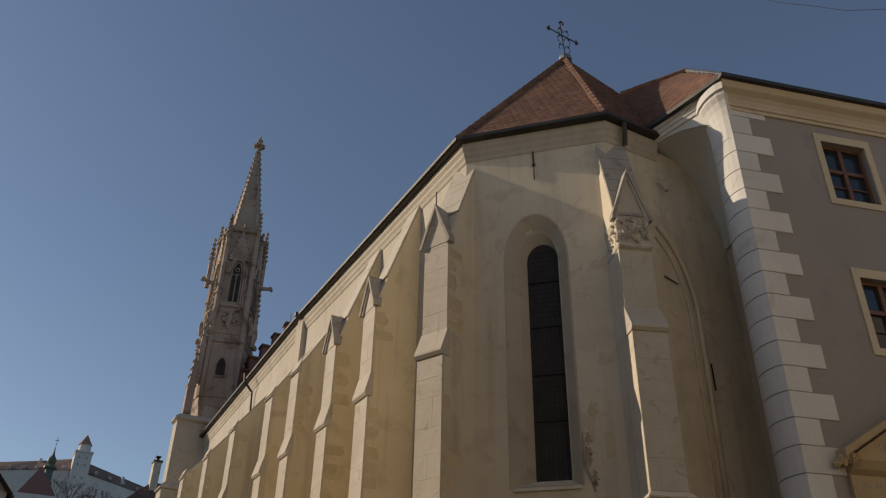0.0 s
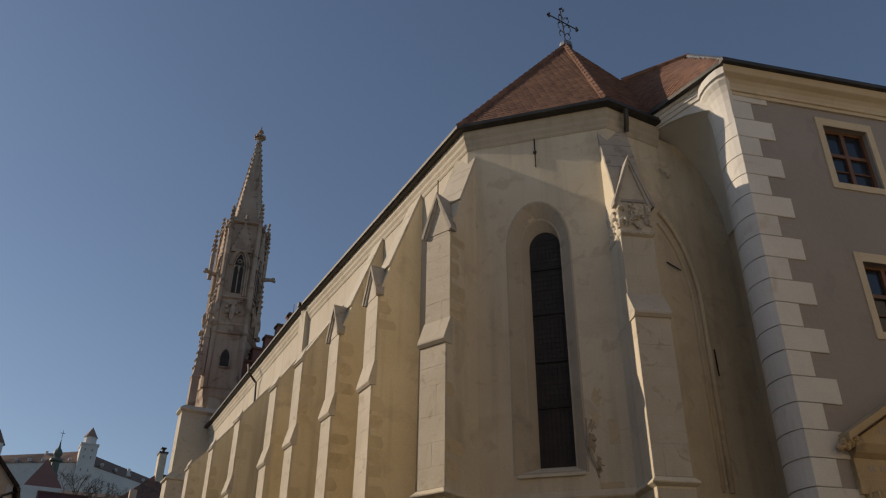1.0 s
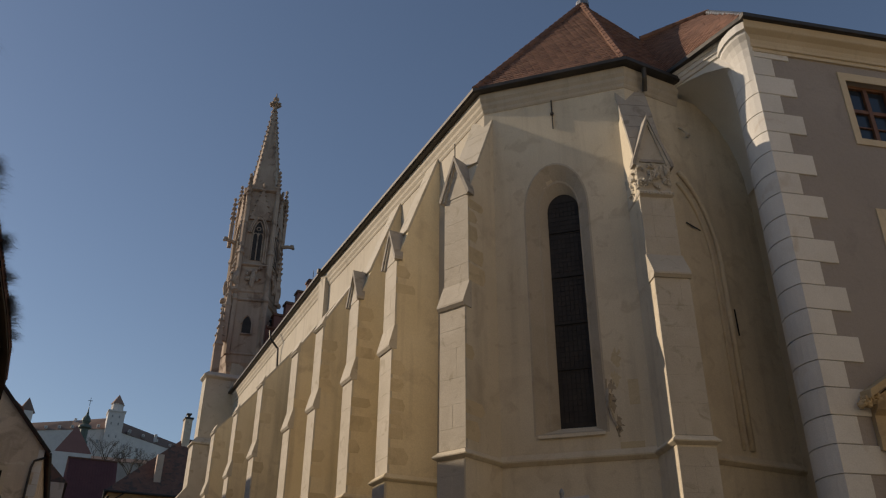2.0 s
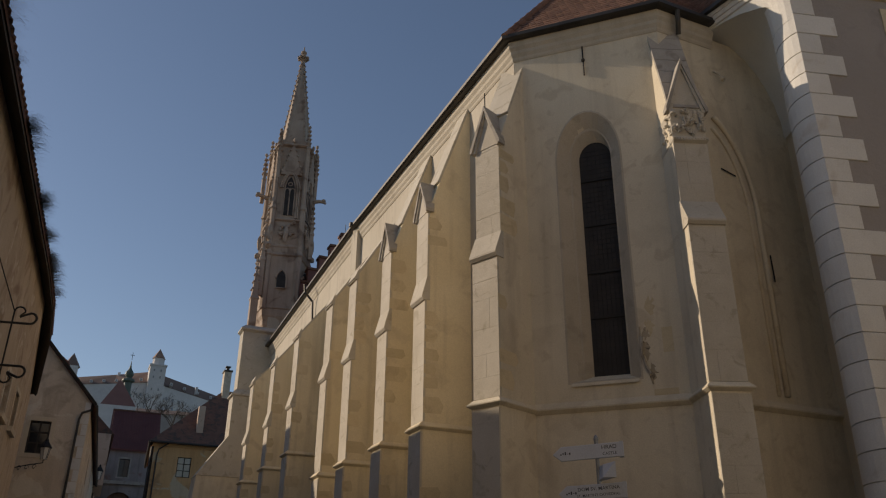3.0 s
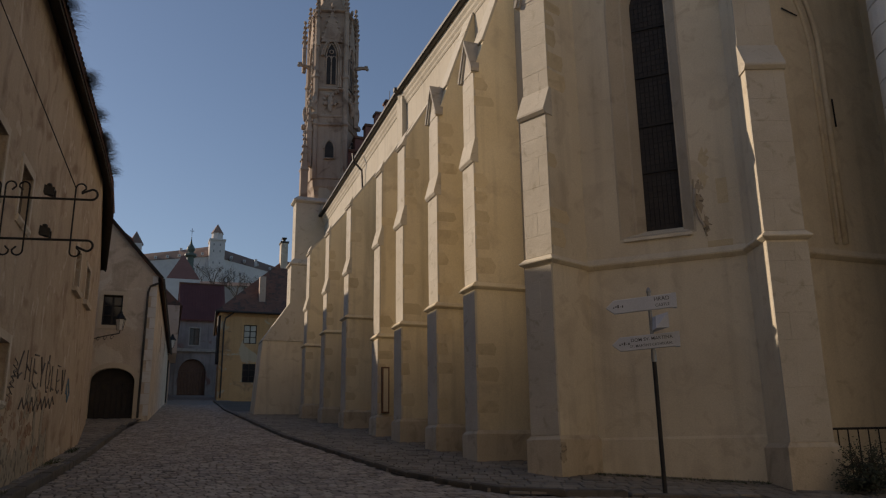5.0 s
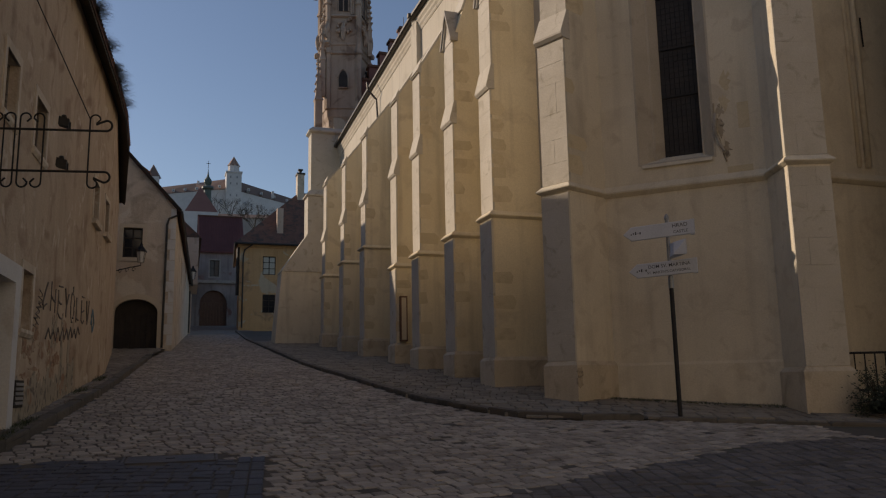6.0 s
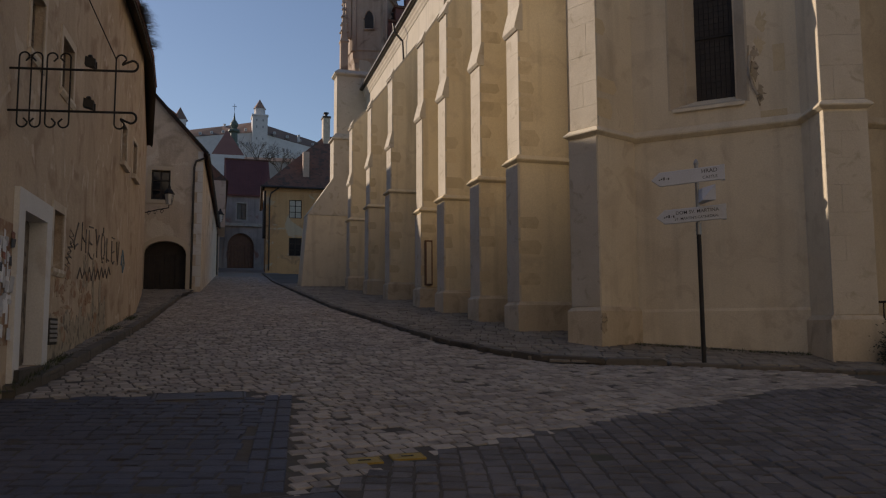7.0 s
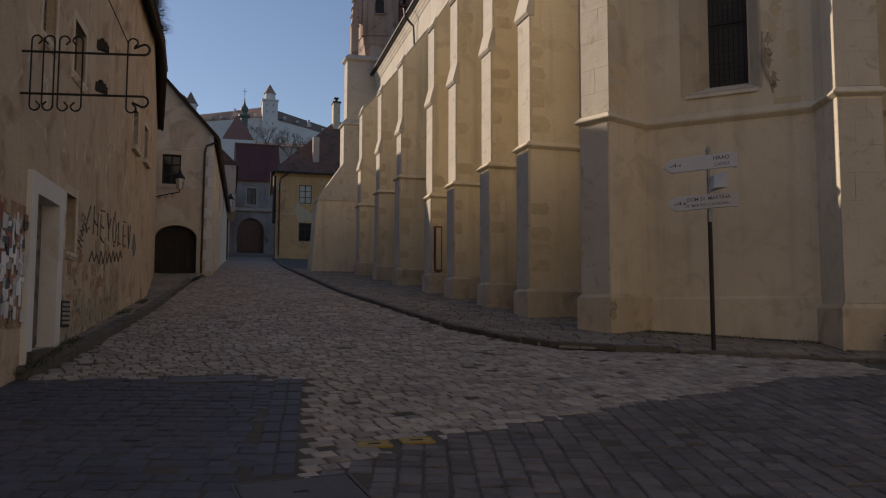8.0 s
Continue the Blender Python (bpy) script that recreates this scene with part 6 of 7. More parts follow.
# gabled house with a gateway
Y2 = 34.6
h2 = thing("gabled_house", (-2.0, 35.0, 3.2), "pale plastered gabled house with an arched gateway and stone quoins", "house")
qf = lambda u, d, z: Vector((u, Y2 - d, z))
m = Mesh()
gate_out = arched(-2.0 + 7.5, -0.36 + 7.5, 3.2, 4.75, 5.27, 10)
panel(m, (-7.5, Y2), (1, 0), 7.72, 2.6, 9.2, 0.4, [gate_out, rect(-1.8 + 7.5, -1.06 + 7.5, 6.98, 8.22)])
part("front_wall", m, HOUSE2, h2)
part("gable", Mesh().loft([[(-7.5, Y2, 9.2), (0.22, Y2, 9.2), (-3.6, Y2, 13.3)], [(-7.5, Y2 + 0.4, 9.2), (0.22, Y2 + 0.4, 9.2), (-3.6, Y2 + 0.4, 13.3)]]), HOUSE2, h2)
m = Mesh()
panel(m, (0.22, Y2), (1.22, 25.0), 25.03, 2.8, 9.0, 0.4, [rect(8, 9, 7, 8.3), rect(15, 16, 7.6, 8.9)], rise=1.8)
panel(m, (-7.5, Y2 + 25), (0, -1), 25, 2.6, 9.0, 0.4, [])
panel(m, (1.44, Y2 + 25), (-1, 0), 9, 2.6, 9.0, 0.4, [])
part("side_wall", m, HOUSE2, h2)
m = Mesh()
for k, (xe, ze) in enumerate(((0.4, 9.02),)):
    m.loft([[(-3.6, Y2 - 0.2, 13.45), (xe, Y2 - 0.2, ze), (xe, Y2 - 0.2, ze - 0.12), (-3.6, Y2 - 0.2, 13.3)], [(-3.0, Y2 + 25, 13.45), (xe + 1.22, Y2 + 25, ze), (xe + 1.22, Y2 + 25, ze - 0.12), (-3.0, Y2 + 25, 13.3)]])
    m.loft([[(-3.6, Y2 - 0.2, 13.45), (-7.8, Y2 - 0.2, ze), (-7.8, Y2 - 0.2, ze - 0.12), (-3.6, Y2 - 0.2, 13.3)], [(-3.0, Y2 + 25, 13.45), (-7.8, Y2 + 25, ze), (-7.8, Y2 + 25, ze - 0.12), (-3.0, Y2 + 25, 13.3)]])
h2roof = part("roof", m, OLD_TILE, h2, "dark tile roof")
part("bargeboard", Mesh().tube([(-3.6, Y2 - 0.22, 13.4), (0.42, Y2 - 0.22, 9.0)], 0.06, 4), DARK_WOOD, h2roof)
part("gutter", Mesh().tube([(0.44, Y2 - 0.2, 8.94), (1.66, Y2 + 25, 8.94)], 0.06, 6), METAL_DARK, h2)
part("dormer_ridge", Mesh().loft([[(-2.2, Y2 + 1.0, 11.9), (-0.9, Y2 + 1.0, 10.9), (-0.9, Y2 + 1.0, 10.6), (-2.2, Y2 + 1.0, 11.2)], [(-2.0, Y2 + 4.0, 11.9), (-0.7, Y2 + 4.0, 10.9), (-0.7, Y2 + 4.0, 10.6), (-2.0, Y2 + 4.0, 11.2)]]), OLD_TILE, h2roof)
gate = part("gateway", Mesh().loft([[qf(u, -0.36, z) for u, z in arched(-2.1, -0.26, 3.1, 4.75, 5.35, 10)], [qf(u, -0.3, z) for u, z in arched(-2.1, -0.26, 3.1, 4.75, 5.35, 10)]]), DARK_WOOD, h2, "dark wooden gate leaf")
for k in range(8):
    u0 = -1.99 + 0.2 * k
    part("gate_board", Mesh().loft([[qf(u, -0.3, z) for u, z in rect(u0, u0 + 0.185, 3.25, 4.7)], [qf(u, -0.28, z) for u, z in rect(u0 + .01, u0 + 0.175, 3.26, 4.69)]]), DARK_WOOD, gate)
m = Mesh()
oa, ia = arched(-2.15, -0.12, 3.0, 4.75, 5.48, 10), arched(-2.0, -0.36, 3.0, 4.75, 5.27, 10)
m.loft([[qf(u, 0.0, z) for u, z in oa], [qf(u, 0.05, z) for u, z in oa], [qf(u, 0.05, z) for u, z in ia], [qf(u, -0.1, z) for u, z in ia]], cap=False)
part("gate_surround", m, CREAM_TRIM, gate)
simple_window(h2, qf, -1.8, -1.06, 6.98, 8.22, GLASS, DARK_WOOD, CREAM_TRIM, (1, 2), 0.15)
for k in range(13):
    z = 3.4 + 0.44 * k
    ln_ = 0.32 if k % 2 else 0.18
    part("quoin", Mesh().loft([[qf(u, -0.02, zz) for u, zz in rect(0.24 - ln_ - 0.04, 0.235, z, z + 0.42)], [qf(u, 0.018, zz) for u, zz in rect(0.24 - ln_ - 0.04, 0.235, z, z + 0.42)]]), WHITE_TRIM, h2)
part("downpipe", Mesh().tube([(0.3, Y2 - 0.15, 8.8), (-0.05, Y2 - 0.1, 8.65), (-0.12, Y2 - 0.08, 8.4), (-0.15, Y2 - 0.08, 3.3)], 0.045, 6), METAL_DARK, h2)
lantern((-1.06, Y2 - 0.95, 6.98), (-2.0, Y2, 6.42), "black wall lantern with frosted glass on a scrolled arm", 0.82)

# pinkish house beyond it
pk = thing("pink_house", (1.0, 62, 5.5), "narrow pinkish plastered house with dark roof", "house")
# side wall and roof lengthened to the gatehouse to keep sun off the road
m = Mesh()
panel(m, (-6, 60.2), (1, 0), 7.6, 4.5, 12.6, 0.4, [])
panel(m, (1.6, 60.2), (1.0, 34.5), 34.51, 4.5, 12.6, 0.4, [rect(3, 4, 9.5, 11)], rise=2.6)
part("wall", m, PINK_WALL, pk)
part("roof", Mesh().loft([[(-6, 59.8, 12.5), (2.2, 59.8, 12.5), (-1.5, 59.8, 16.0)], [(-6, 95, 14.5), (3.2, 95, 14.5), (-0.8, 95, 18.0)]]), OLD_TILE, pk)
part("jetty", Mesh().loft([[(0.6, 59.3, 9.0), (2.0, 59.3, 9.0), (2.0, 60.4, 8.4), (0.6, 60.4, 8.4)], [(0.6, 59.3, 12.4), (2.0, 59.3, 12.4), (2.0, 60.4, 12.4), (0.6, 60.4, 12.4)]]), PINK_WALL, pk)
part("downpipe", Mesh().tube([(1.5, 60.1, 12.3), (1.5, 60.1, 5.6)], 0.07, 5), METAL_DARK, pk)
lantern((1.62, 58.0, 9.6), (0.9, 58.4, 8.8), "black wall lantern with frosted glass on a scrolled arm", 1.0)

# house with the passage arch that closes the street
YG = 95.0
gh = thing("gate_house", (5.5, 95, 8.7), "flaking grey gatehouse with an arched passage and dark red roof", "house")
qg = lambda u, d, z: Vector((u, YG - d, z))
m = Mesh()
panel(m, (1.0, YG), (1, 0), 7.3, 7.5, 17.4, 0.5, [arched(3.5 - 1, 6.5 - 1, 8.7, 11.2, 12.8, 12), rect(4.5 - 1, 5.55 - 1, 14.4, 16.3)])
part("wall", m, GATE_WALL, gh)
m = Mesh()
m.loft([[(2.9, YG - 0.4, 17.3), (8.35, YG - 0.4, 17.3), (8.35, YG - 0.4, 17.15), (2.9, YG - 0.4, 17.15)], [(3.1, YG + 4.5, 22.4), (8.4, YG + 4.5, 22.4), (8.4, YG + 4.5, 22.2), (3.1, YG + 4.5, 22.2)]])
gr = part("roof", m, RED_ROOF, gh, "dark red sheet roof")
for k in range(17):
    u = 3.2 + 0.3 * k
    part("roof_seam", Mesh().tube([(u, YG - 0.42, 17.34), (u, YG + 4.5, 22.44)], 0.035, 4), RED_ROOF, gr)
part("ridge_cap", Mesh().tube([(3.1, YG + 4.5, 22.45), (8.4, YG + 4.5, 22.45)], 0.12, 6), OLD_TILE, gr)
gd = part("passage_gate", Mesh().loft([[qg(u, -0.45, z) for u, z in arched(3.4, 6.6, 8.6, 11.2, 12.9, 12)], [qg(u, -0.36, z) for u, z in arched(3.4, 6.6, 8.6, 11.2, 12.9, 12)]]), BROWN_WOOD, gh, "dark brown wooden gate")
for k in range(9):
    u0 = 3.52 + 0.33 * k
    part("gate_board", Mesh().loft([[qg(u, -0.36, z) for u, z in rect(u0, u0 + 0.3, 8.8, 11.4)], [qg(u, -0.32, z) for u, z in rect(u0 + .02, u0 + 0.28, 8.82, 11.38)]]), BROWN_WOOD, gd)
m = Mesh()
oa, ia = arched(3.1, 6.9, 8.6, 11.2, 13.25, 12), arched(3.5, 6.5, 8.6, 11.2, 12.8, 12)
m.loft([[qg(u, 0.0, z) for u, z in oa], [qg(u, 0.1, z) for u, z in oa], [qg(u, 0.1, z) for u, z in ia], [qg(u, -0.1, z) for u, z in ia]], cap=False)
part("arch_surround", m, GATE_WALL, gd)
part("hood", Mesh().box(2.6, YG - 0.3, 13.6, 7.6, YG, 13.95), GREY_STONE, gh)
simple_window(gh, qg, 4.5, 5.55, 14.4, 16.3, GLASS, DARK_WOOD, GREY_STONE, (1, 1), 0.2)

# yellow house
YY = 71.7
yh = thing("yellow_house", (8, 72, 6.6), "yellow plastered two-storey house with hipped dark tile roof", "house")
qy = lambda u, d, z: Vector((u, YY - d, z))
m = Mesh()
YW = [(7.93, 9.05, 11.55, 13.2), (7.95, 9.07, 8.15, 9.78), (11.0, 12.1, 11.55, 13.2), (11.0, 12.1, 8.15, 9.78)]
panel(m, (5.92, YY), (1, 0), 12, 5.6, 14.2, 0.4, [rect(a - 5.92, b - 5.92, c, d) for a, b, c, d in YW])
panel(m, (6.9, YY + 14), (-0.98, -14.0), 14.03, 5.6, 14.2, 0.4, [])
part("wall", m, YELLOW_WALL, yh)
part("cornice", Mesh().loft([[qy(u, d, z) for d, z in ((-.1, 13.95), (0.05, 13.95), (0.2, 14.2), (0.2, 14.3), (-.1, 14.3))] for u in (5.75, 18)]), YELLOW_WALL, yh)
m = Mesh()
m.add([(5.45, YY - 0.45, 14.3), (18.5, YY - 0.45, 14.3), (18.5, YY + 14, 14.3), (6.5, YY + 14, 14.3), (11.7, YY + 4.5, 20.3), (17, YY + 4.5, 20.3)], [(0, 1, 5, 4), (1, 2, 5), (2, 3, 4, 5), (3, 0, 4), (3, 2, 1, 0)])
yr = part("roof", m, OLD_TILE, yh, "dark weathered tile roof")
part("gutter", Mesh().tube([(5.5, YY - 0.5, 14.25), (18, YY - 0.5, 14.25)], 0.1, 6), METAL_DARK, yh)
part("downpipe", Mesh().tube([(7.0, YY - 0.45, 14.2), (6.3, YY - 0.15, 13.7), (6.2, YY - 0.12, 13.2), (6.2, YY - 0.12, 6.8)], 0.06, 6), METAL_DARK, yh)
part("chimney", Mesh().loft([[(9.2, YY + 0.5, 15.0), (9.75, YY + 0.5, 15.0), (9.75, YY + 1.1, 15.0), (9.2, YY + 1.1, 15.0)], [(9.2, YY + 0.5, 17.8), (9.75, YY + 0.5, 17.8), (9.75, YY + 1.1, 17.8), (9.2, YY + 1.1, 17.8)]]), PINK_WALL, yr)
ch2 = part("chimney", Mesh().box(11.5, YY + 3.8, 18.5, 12.15, YY + 4.8, 22.0), HOUSE2, yr)
part("chimney_cap", Mesh().box(11.42, YY + 3.7, 22.0, 12.23, YY + 4.9, 22.15).tube([(11.82, YY + 4.3, 22.15), (11.82, YY + 4.3, 22.5)], 0.15, 6).box(11.6, YY + 4.0, 22.5, 12.05, YY + 4.6, 22.6), METAL_DARK, ch2)
for i, (a, b, c, d) in enumerate(YW):
    simple_window(yh, qy, a, b, c, d, CURTAIN if i in (0, 2) else GLASS, DARK_WOOD, None, (1, 2), 0.1)
part("gutter", Mesh().tube([(5.5, YY - 0.45, 14.25), (6.5, YY + 14, 14.25)], 0.14, 6), METAL_DARK, yh)
part("bay", Mesh().box(5.72, YY + 0.2, 9.8, 6.0, YY + 1.4, 14.0), DARK_WOOD, yh)


# ---- distance: church turret, castle on its hill ----
def polar(az, el, r):
    a, e = radians(az), radians(el)
    return Vector((r * math.sin(a), r * math.cos(a), 1.6 + r * math.tan(e)))


RP = 150.0
pr = thing("pyramid_roof_house", polar(2.0, 8, RP), "distant white building with a steep red pyramid roof", "house")
base = [polar(0.9, 12.1, RP - 3), polar(3.15, 12.1, RP - 3), polar(3.15, 12.1, RP + 3), polar(0.9, 12.1, RP + 3)]
b4 = [Vector((p.x, p.y, base[0].z)) for p in base]
tip = polar(1.9, 13.76, RP)
part("roof", Mesh().loft([b4, [tip + (q - b4[0]) * 0.02 for q in b4]]), FADED_ROOF, pr)
part("wall", Mesh().loft([[(p.x, p.y, 12) for p in b4], b4]), CASTLE_WHITE, pr)
RT = 165.0
tu = thing("church_turret", polar(2.4, 9, RT), "slim green copper onion-domed church turret", "turret")
c = polar(2.4, 12.0, RT)
part("turret_wall", Mesh().lathe((c.x, c.y, c.z - 22), [(1.5, 0), (1.5, 20), (1.3, 22)], 8), CASTLE_WHITE, tu)
part("onion_dome", Mesh().lathe((c.x, c.y, c.z), [(1.0, 0), (1.0, 2.6), (0.72, 2.8), (0.72, 4.8), (1.2, 5.1), (1.15, 5.45), (0.5, 5.8), (0.82, 6.4), (0.75, 6.9), (0.28, 7.6), (0.13, 8.3), (0.05, 9.2)], 10), COPPER, tu)
part("turret_cross", Mesh().tube([(c.x, c.y, c.z + 9.4), (c.x, c.y, c.z + 11.0)], 0.06, 4).tube([(c.x - 0.4, c.y, c.z + 10.4), (c.x + 0.4, c.y, c.z + 10.4)], 0.06, 4), IRON, tu)

RC = 340.0
castle = thing("castle", polar(4.1, 12, RC), "white hilltop castle with corner towers and red-brown roofs", "castle")


def block(name, azs, el0, el1, r, depth, mat, parent, r2=None):
    a, b = azs
    r2 = r2 or r
    pa, pb = polar(a, el0, r), polar(b, el0, r2)
    d = Vector((0, depth, 0))
    ha, hb = polar(a, el1[0] if isinstance(el1, tuple) else el1, r), polar(b, el1[1] if isinstance(el1, tuple) else el1, r2)
    return part(name, Mesh().hexa([pa, pb, pb + d, pa + d, ha, hb, hb + d, ha + d]), mat, parent)


def castle_roof(azs, e0, e1, r, depth, mat, r2=None):
    a, b = azs
    r2 = r2 or r
    p, q = polar(a, e0[0], r), polar(b, e0[1], r2)
    t, s = polar(a, e1[0], r + depth / 2), polar(b, e1[1], r2 + depth / 2)
    d = Vector((0, depth, 0))
    part("roof", Mesh().loft([[p - d * 0.03, t, p + d], [q - d * 0.03, s, q + d]]), mat, castle)


wing_l = block("wing", (-1.3, 3.7), 8.0, (13.05, 13.72), RC, 16, CASTLE_WHITE, castle)
castle_roof((-1.3, 1.6), (13.05, 13.44), (13.5, 14.02), RC, 16, CASTLE_ROOF)
castle_roof((1.6, 3.7), (13.44, 13.72), (14.02, 14.42), RC, 16, CASTLE_ROOF_RED)
wing_r = block("wing", (4.6, 8.6), 8.0, (13.6, 12.66), RC - 2, 16, CASTLE_WHITE, castle, RC + 55)
castle_roof((4.6, 8.6), (13.6, 12.66), (14.25, 13.12), RC - 2, 16, CASTLE_ROOF, RC + 55)
for a0, a1, e0, e1, n_, r_, r2_, host in ((-0.2, 3.3, 12.7, 12.9, 7, RC, RC, wing_l), (5.0, 7.6, 12.75, 12.25, 7, RC - 2, RC + 42, wing_r), (5.1, 7.0, 12.2, 11.85, 6, RC - 2, RC + 34, wing_r)):
    for k in range(n_):
        f = k / (n_ - 1)
        p = polar(a0 + (a1 - a0) * f, e0 + (e1 - e0) * f, r_ + (r2_ - r_) * f)
        part("window", Mesh().box(p.x - 0.4, p.y - 0.15, p.z - 0.7, p.x + 0.4, p.y + 0.3, p.z + 0.7), ZINC, host)
for a0, a1, e0, e1, n_, r2_ in ((0.1, 3.2, 13.42, 13.85, 5, RC), (5.2, 7.9, 13.72, 13.05, 4, RC + 44)):
    for k in range(n_):
        f = k / (n_ - 1)
        p = polar(a0 + (a1 - a0) * f, e0 + (e1 - e0) * f, RC + (r2_ - RC) * f + 1)
        dm = part("dormer", Mesh().box(p.x - 0.55, p.y - 0.6, p.z - 0.5, p.x + 0.55, p.y + 4, p.z + 0.6), CASTLE_WHITE, castle)
        part("dormer_window", Mesh().box(p.x - 0.3, p.y - 0.7, p.z - 0.3, p.x + 0.3, p.y - 0.55, p.z + 0.35), ZINC, dm)
tc = polar(4.15, 9, RC)
zz = lambda el: polar(4.15, el, RC).z
ct = part("corner_tower", Mesh().box(tc.x - 3.1, tc.y - 3, tc.z, tc.x + 3.1, tc.y + 5, zz(14.75)), CASTLE_WHITE, castle)
part("tower_cornice", Mesh().box(tc.x - 3.4, tc.y - 3.3, zz(14.75), tc.x + 3.4, tc.y + 5.2, zz(14.85)).lathe((tc.x, tc.y + 1, zz(14.85)), [(2.9, 0), (2.4, 0.7), (2.3, zz(15.35) - zz(14.85) - 0.3), (2.6, zz(15.35) - zz(14.85))], 8), CASTLE_WHITE, ct)
part("tower_roof", Mesh().lathe((tc.x, tc.y + 1, zz(15.36)), [(2.7, 0), (0.05, zz(16.02) - zz(15.36))], 4 * 2), CASTLE_ROOF_RED, ct)
for e_ in (13.2, 14.0, 14.45):
    p = Vector((tc.x, tc.y - 3.1, zz(e_)))
    for s_ in (-1.4, 1.2):
        part("tower_window", Mesh().box(p.x + s_ - 0.25, p.y - 0.1, p.z - 0.45, p.x + s_ + 0.25, p.y + 0.2, p.z + 0.45), ZINC, ct)
t2 = polar(-1.25, 13, RC)
z2 = lambda el: polar(-1.25, el, RC).z
ct2 = part("corner_tower", Mesh().box(t2.x - 2.4, t2.y - 3, z2(9), t2.x + 2.4, t2.y + 3, z2(14.2)), CASTLE_WHITE, castle)
part("tower_roof", Mesh().lathe((t2.x, t2.y, z2(14.2)), [(3.2, 0), (0.05, z2(15.1) - z2(14.2))], 8), CASTLE_ROOF, ct2)
for a_, e_ in ((1.75, 14.0), (6.9, 13.5)):
    p = polar(a_, e_, RC + 8)
    part("chimney", Mesh().box(p.x - 0.5, p.y - 1, p.z - 2, p.x + 0.5, p.y + 1, p.z + 1.0), CASTLE_WHITE, castle)
# retaining wall and long low roof on the slope below
RW = 230.0
rw = thing("hill_terrace", polar(6, 10, RW), "long terrace building with red roof below the castle", "house")
block("wall", (3.0, 10.5), 8.5, 11.75, RW, 8, GREY_PLASTER, rw)
p, q = polar(3.0, 11.75, RW), polar(10.5, 11.75, RW)
t, s_ = polar(3.0, 12.2, RW), polar(10.5, 12.2, RW)
d = Vector((0, 8, 0))
part("roof", Mesh().loft([[p - d * 0.05, t + d * 0.5, p + d], [q - d * 0.05, s_ + d * 0.5, q + d]]), CASTLE_ROOF, rw)


def bare_tree(base, height, seed, label):
    rnd = random.Random(seed)
    tr = thing("bare_tree", base, label, "tree", "bare trees below the castle")
    base = Vector(base)
    part("trunk", Mesh().tube([base, base + Vector((0.1, 0, height * 0.3))], height * 0.03, 6, height * 0.02), TWIG, tr)
    m = Mesh()

    def grow(p, d, ln, r, lvl):
        q = p + d * ln
        m.tube([p, p.lerp(q, 0.5) + Vector((rnd.uniform(-.04, .04), 0, rnd.uniform(-.02, .05))) * ln, q], r, 4, r * 0.6)
        if lvl == 0:
            return
        for _ in range(3 if lvl > 1 else 4):
            nd = (d + Vector((rnd.uniform(-1, 1), rnd.uniform(-1, 1), rnd.uniform(-0.25, 0.7))) * 0.75).normalized()
            grow(p.lerp(q, rnd.uniform(0.5, 1.0)), nd, ln * rnd.uniform(0.55, 0.75), r * 0.55, lvl - 1)
    for k in range(5):
        a = k * 1.26 + rnd.uniform(-.3, .3)
        grow(base + Vector((0.1, 0, height * rnd.uniform(0.2, 0.3))), Vector((math.cos(a) * 0.7, math.sin(a) * 0.7, 0.8)).normalized(), height * 0.3, height * 0.012, 4)
    part("crown", m, TWIG, tr)


bare_tree(polar(3.75, 9.6, 190.0), 15.5, 3, "large leafless tree with a wide crown on the slope")
bare_tree(polar(5.6, 10.2, 200.0), 11.0, 4, "leafless tree on the castle slope")
bare_tree(polar(6.7, 10.4, 205.0), 9.0, 6, "small leafless tree on the castle slope")

# unseen wall and paving behind, added to bounce sunlight onto the church
back = Mesh()
panel(back, (26.0, -7.5), (-1, 0), 46.0, -2.5, 17.0, 0.5, [])
setting("wall_south", back, CREAM_TRIM, "plain unseen cream wall, added to bounce sunlight", "wall")
back = Mesh().add([(x, y, G(x, y) - 0.03) for x, y in ((-20, -7.5), (26, -7.5), (26, 3.6), (-20, 3.6))], [(0, 1, 2, 3)])
setting("pavement_square", back, SLAB, "plain unseen paving, added to bounce sunlight", "pavement")

# unseen wall to the west, added to hold skylight back from the apse
m = Mesh()
panel(m, (-8.0, 3.0), (0, -1), 10.5, -1.5, 4.5, 0.4, [])
setting("wall_west", m, CREAM, "plain unseen wall, added to cut skylight on the apse", "wall")

# ---- street furniture ----
PB = Vector((7.52, 10.63, 1.12))
sp = thing("signpost", PB, "black signpost with three white finger signs on the pavement", "signpost")
part("pole", Mesh().tube([PB + Vector((0, 0, -0.05)), PB + Vector((-0.01, 0, 1.95))], 0.035, 10), IRON, sp)
part("collar", Mesh().tube([PB + Vector((-0.01, 0, 1.93)), PB + Vector((-0.01, 0, 2.12))], 0.042, 10), ZINC, sp)
part("upper_pole", Mesh().tube([PB + Vector((-0.01, 0, 2.1)), PB + Vector((-0.015, 0, 3.05))], 0.03, 10), ZINC, sp)
part("pole_cap", Mesh().lathe((PB.x - 0.015, PB.y, PB.z + 3.03), [(0.035, 0), (0.04, 0.03), (0.03, 0.07), (0.008, 0.1)], 8), ZINC, sp)
SV = Vector((0.766, -0.643, 0)).normalized()
SNV = Vector((-0.643, -0.766, 0))


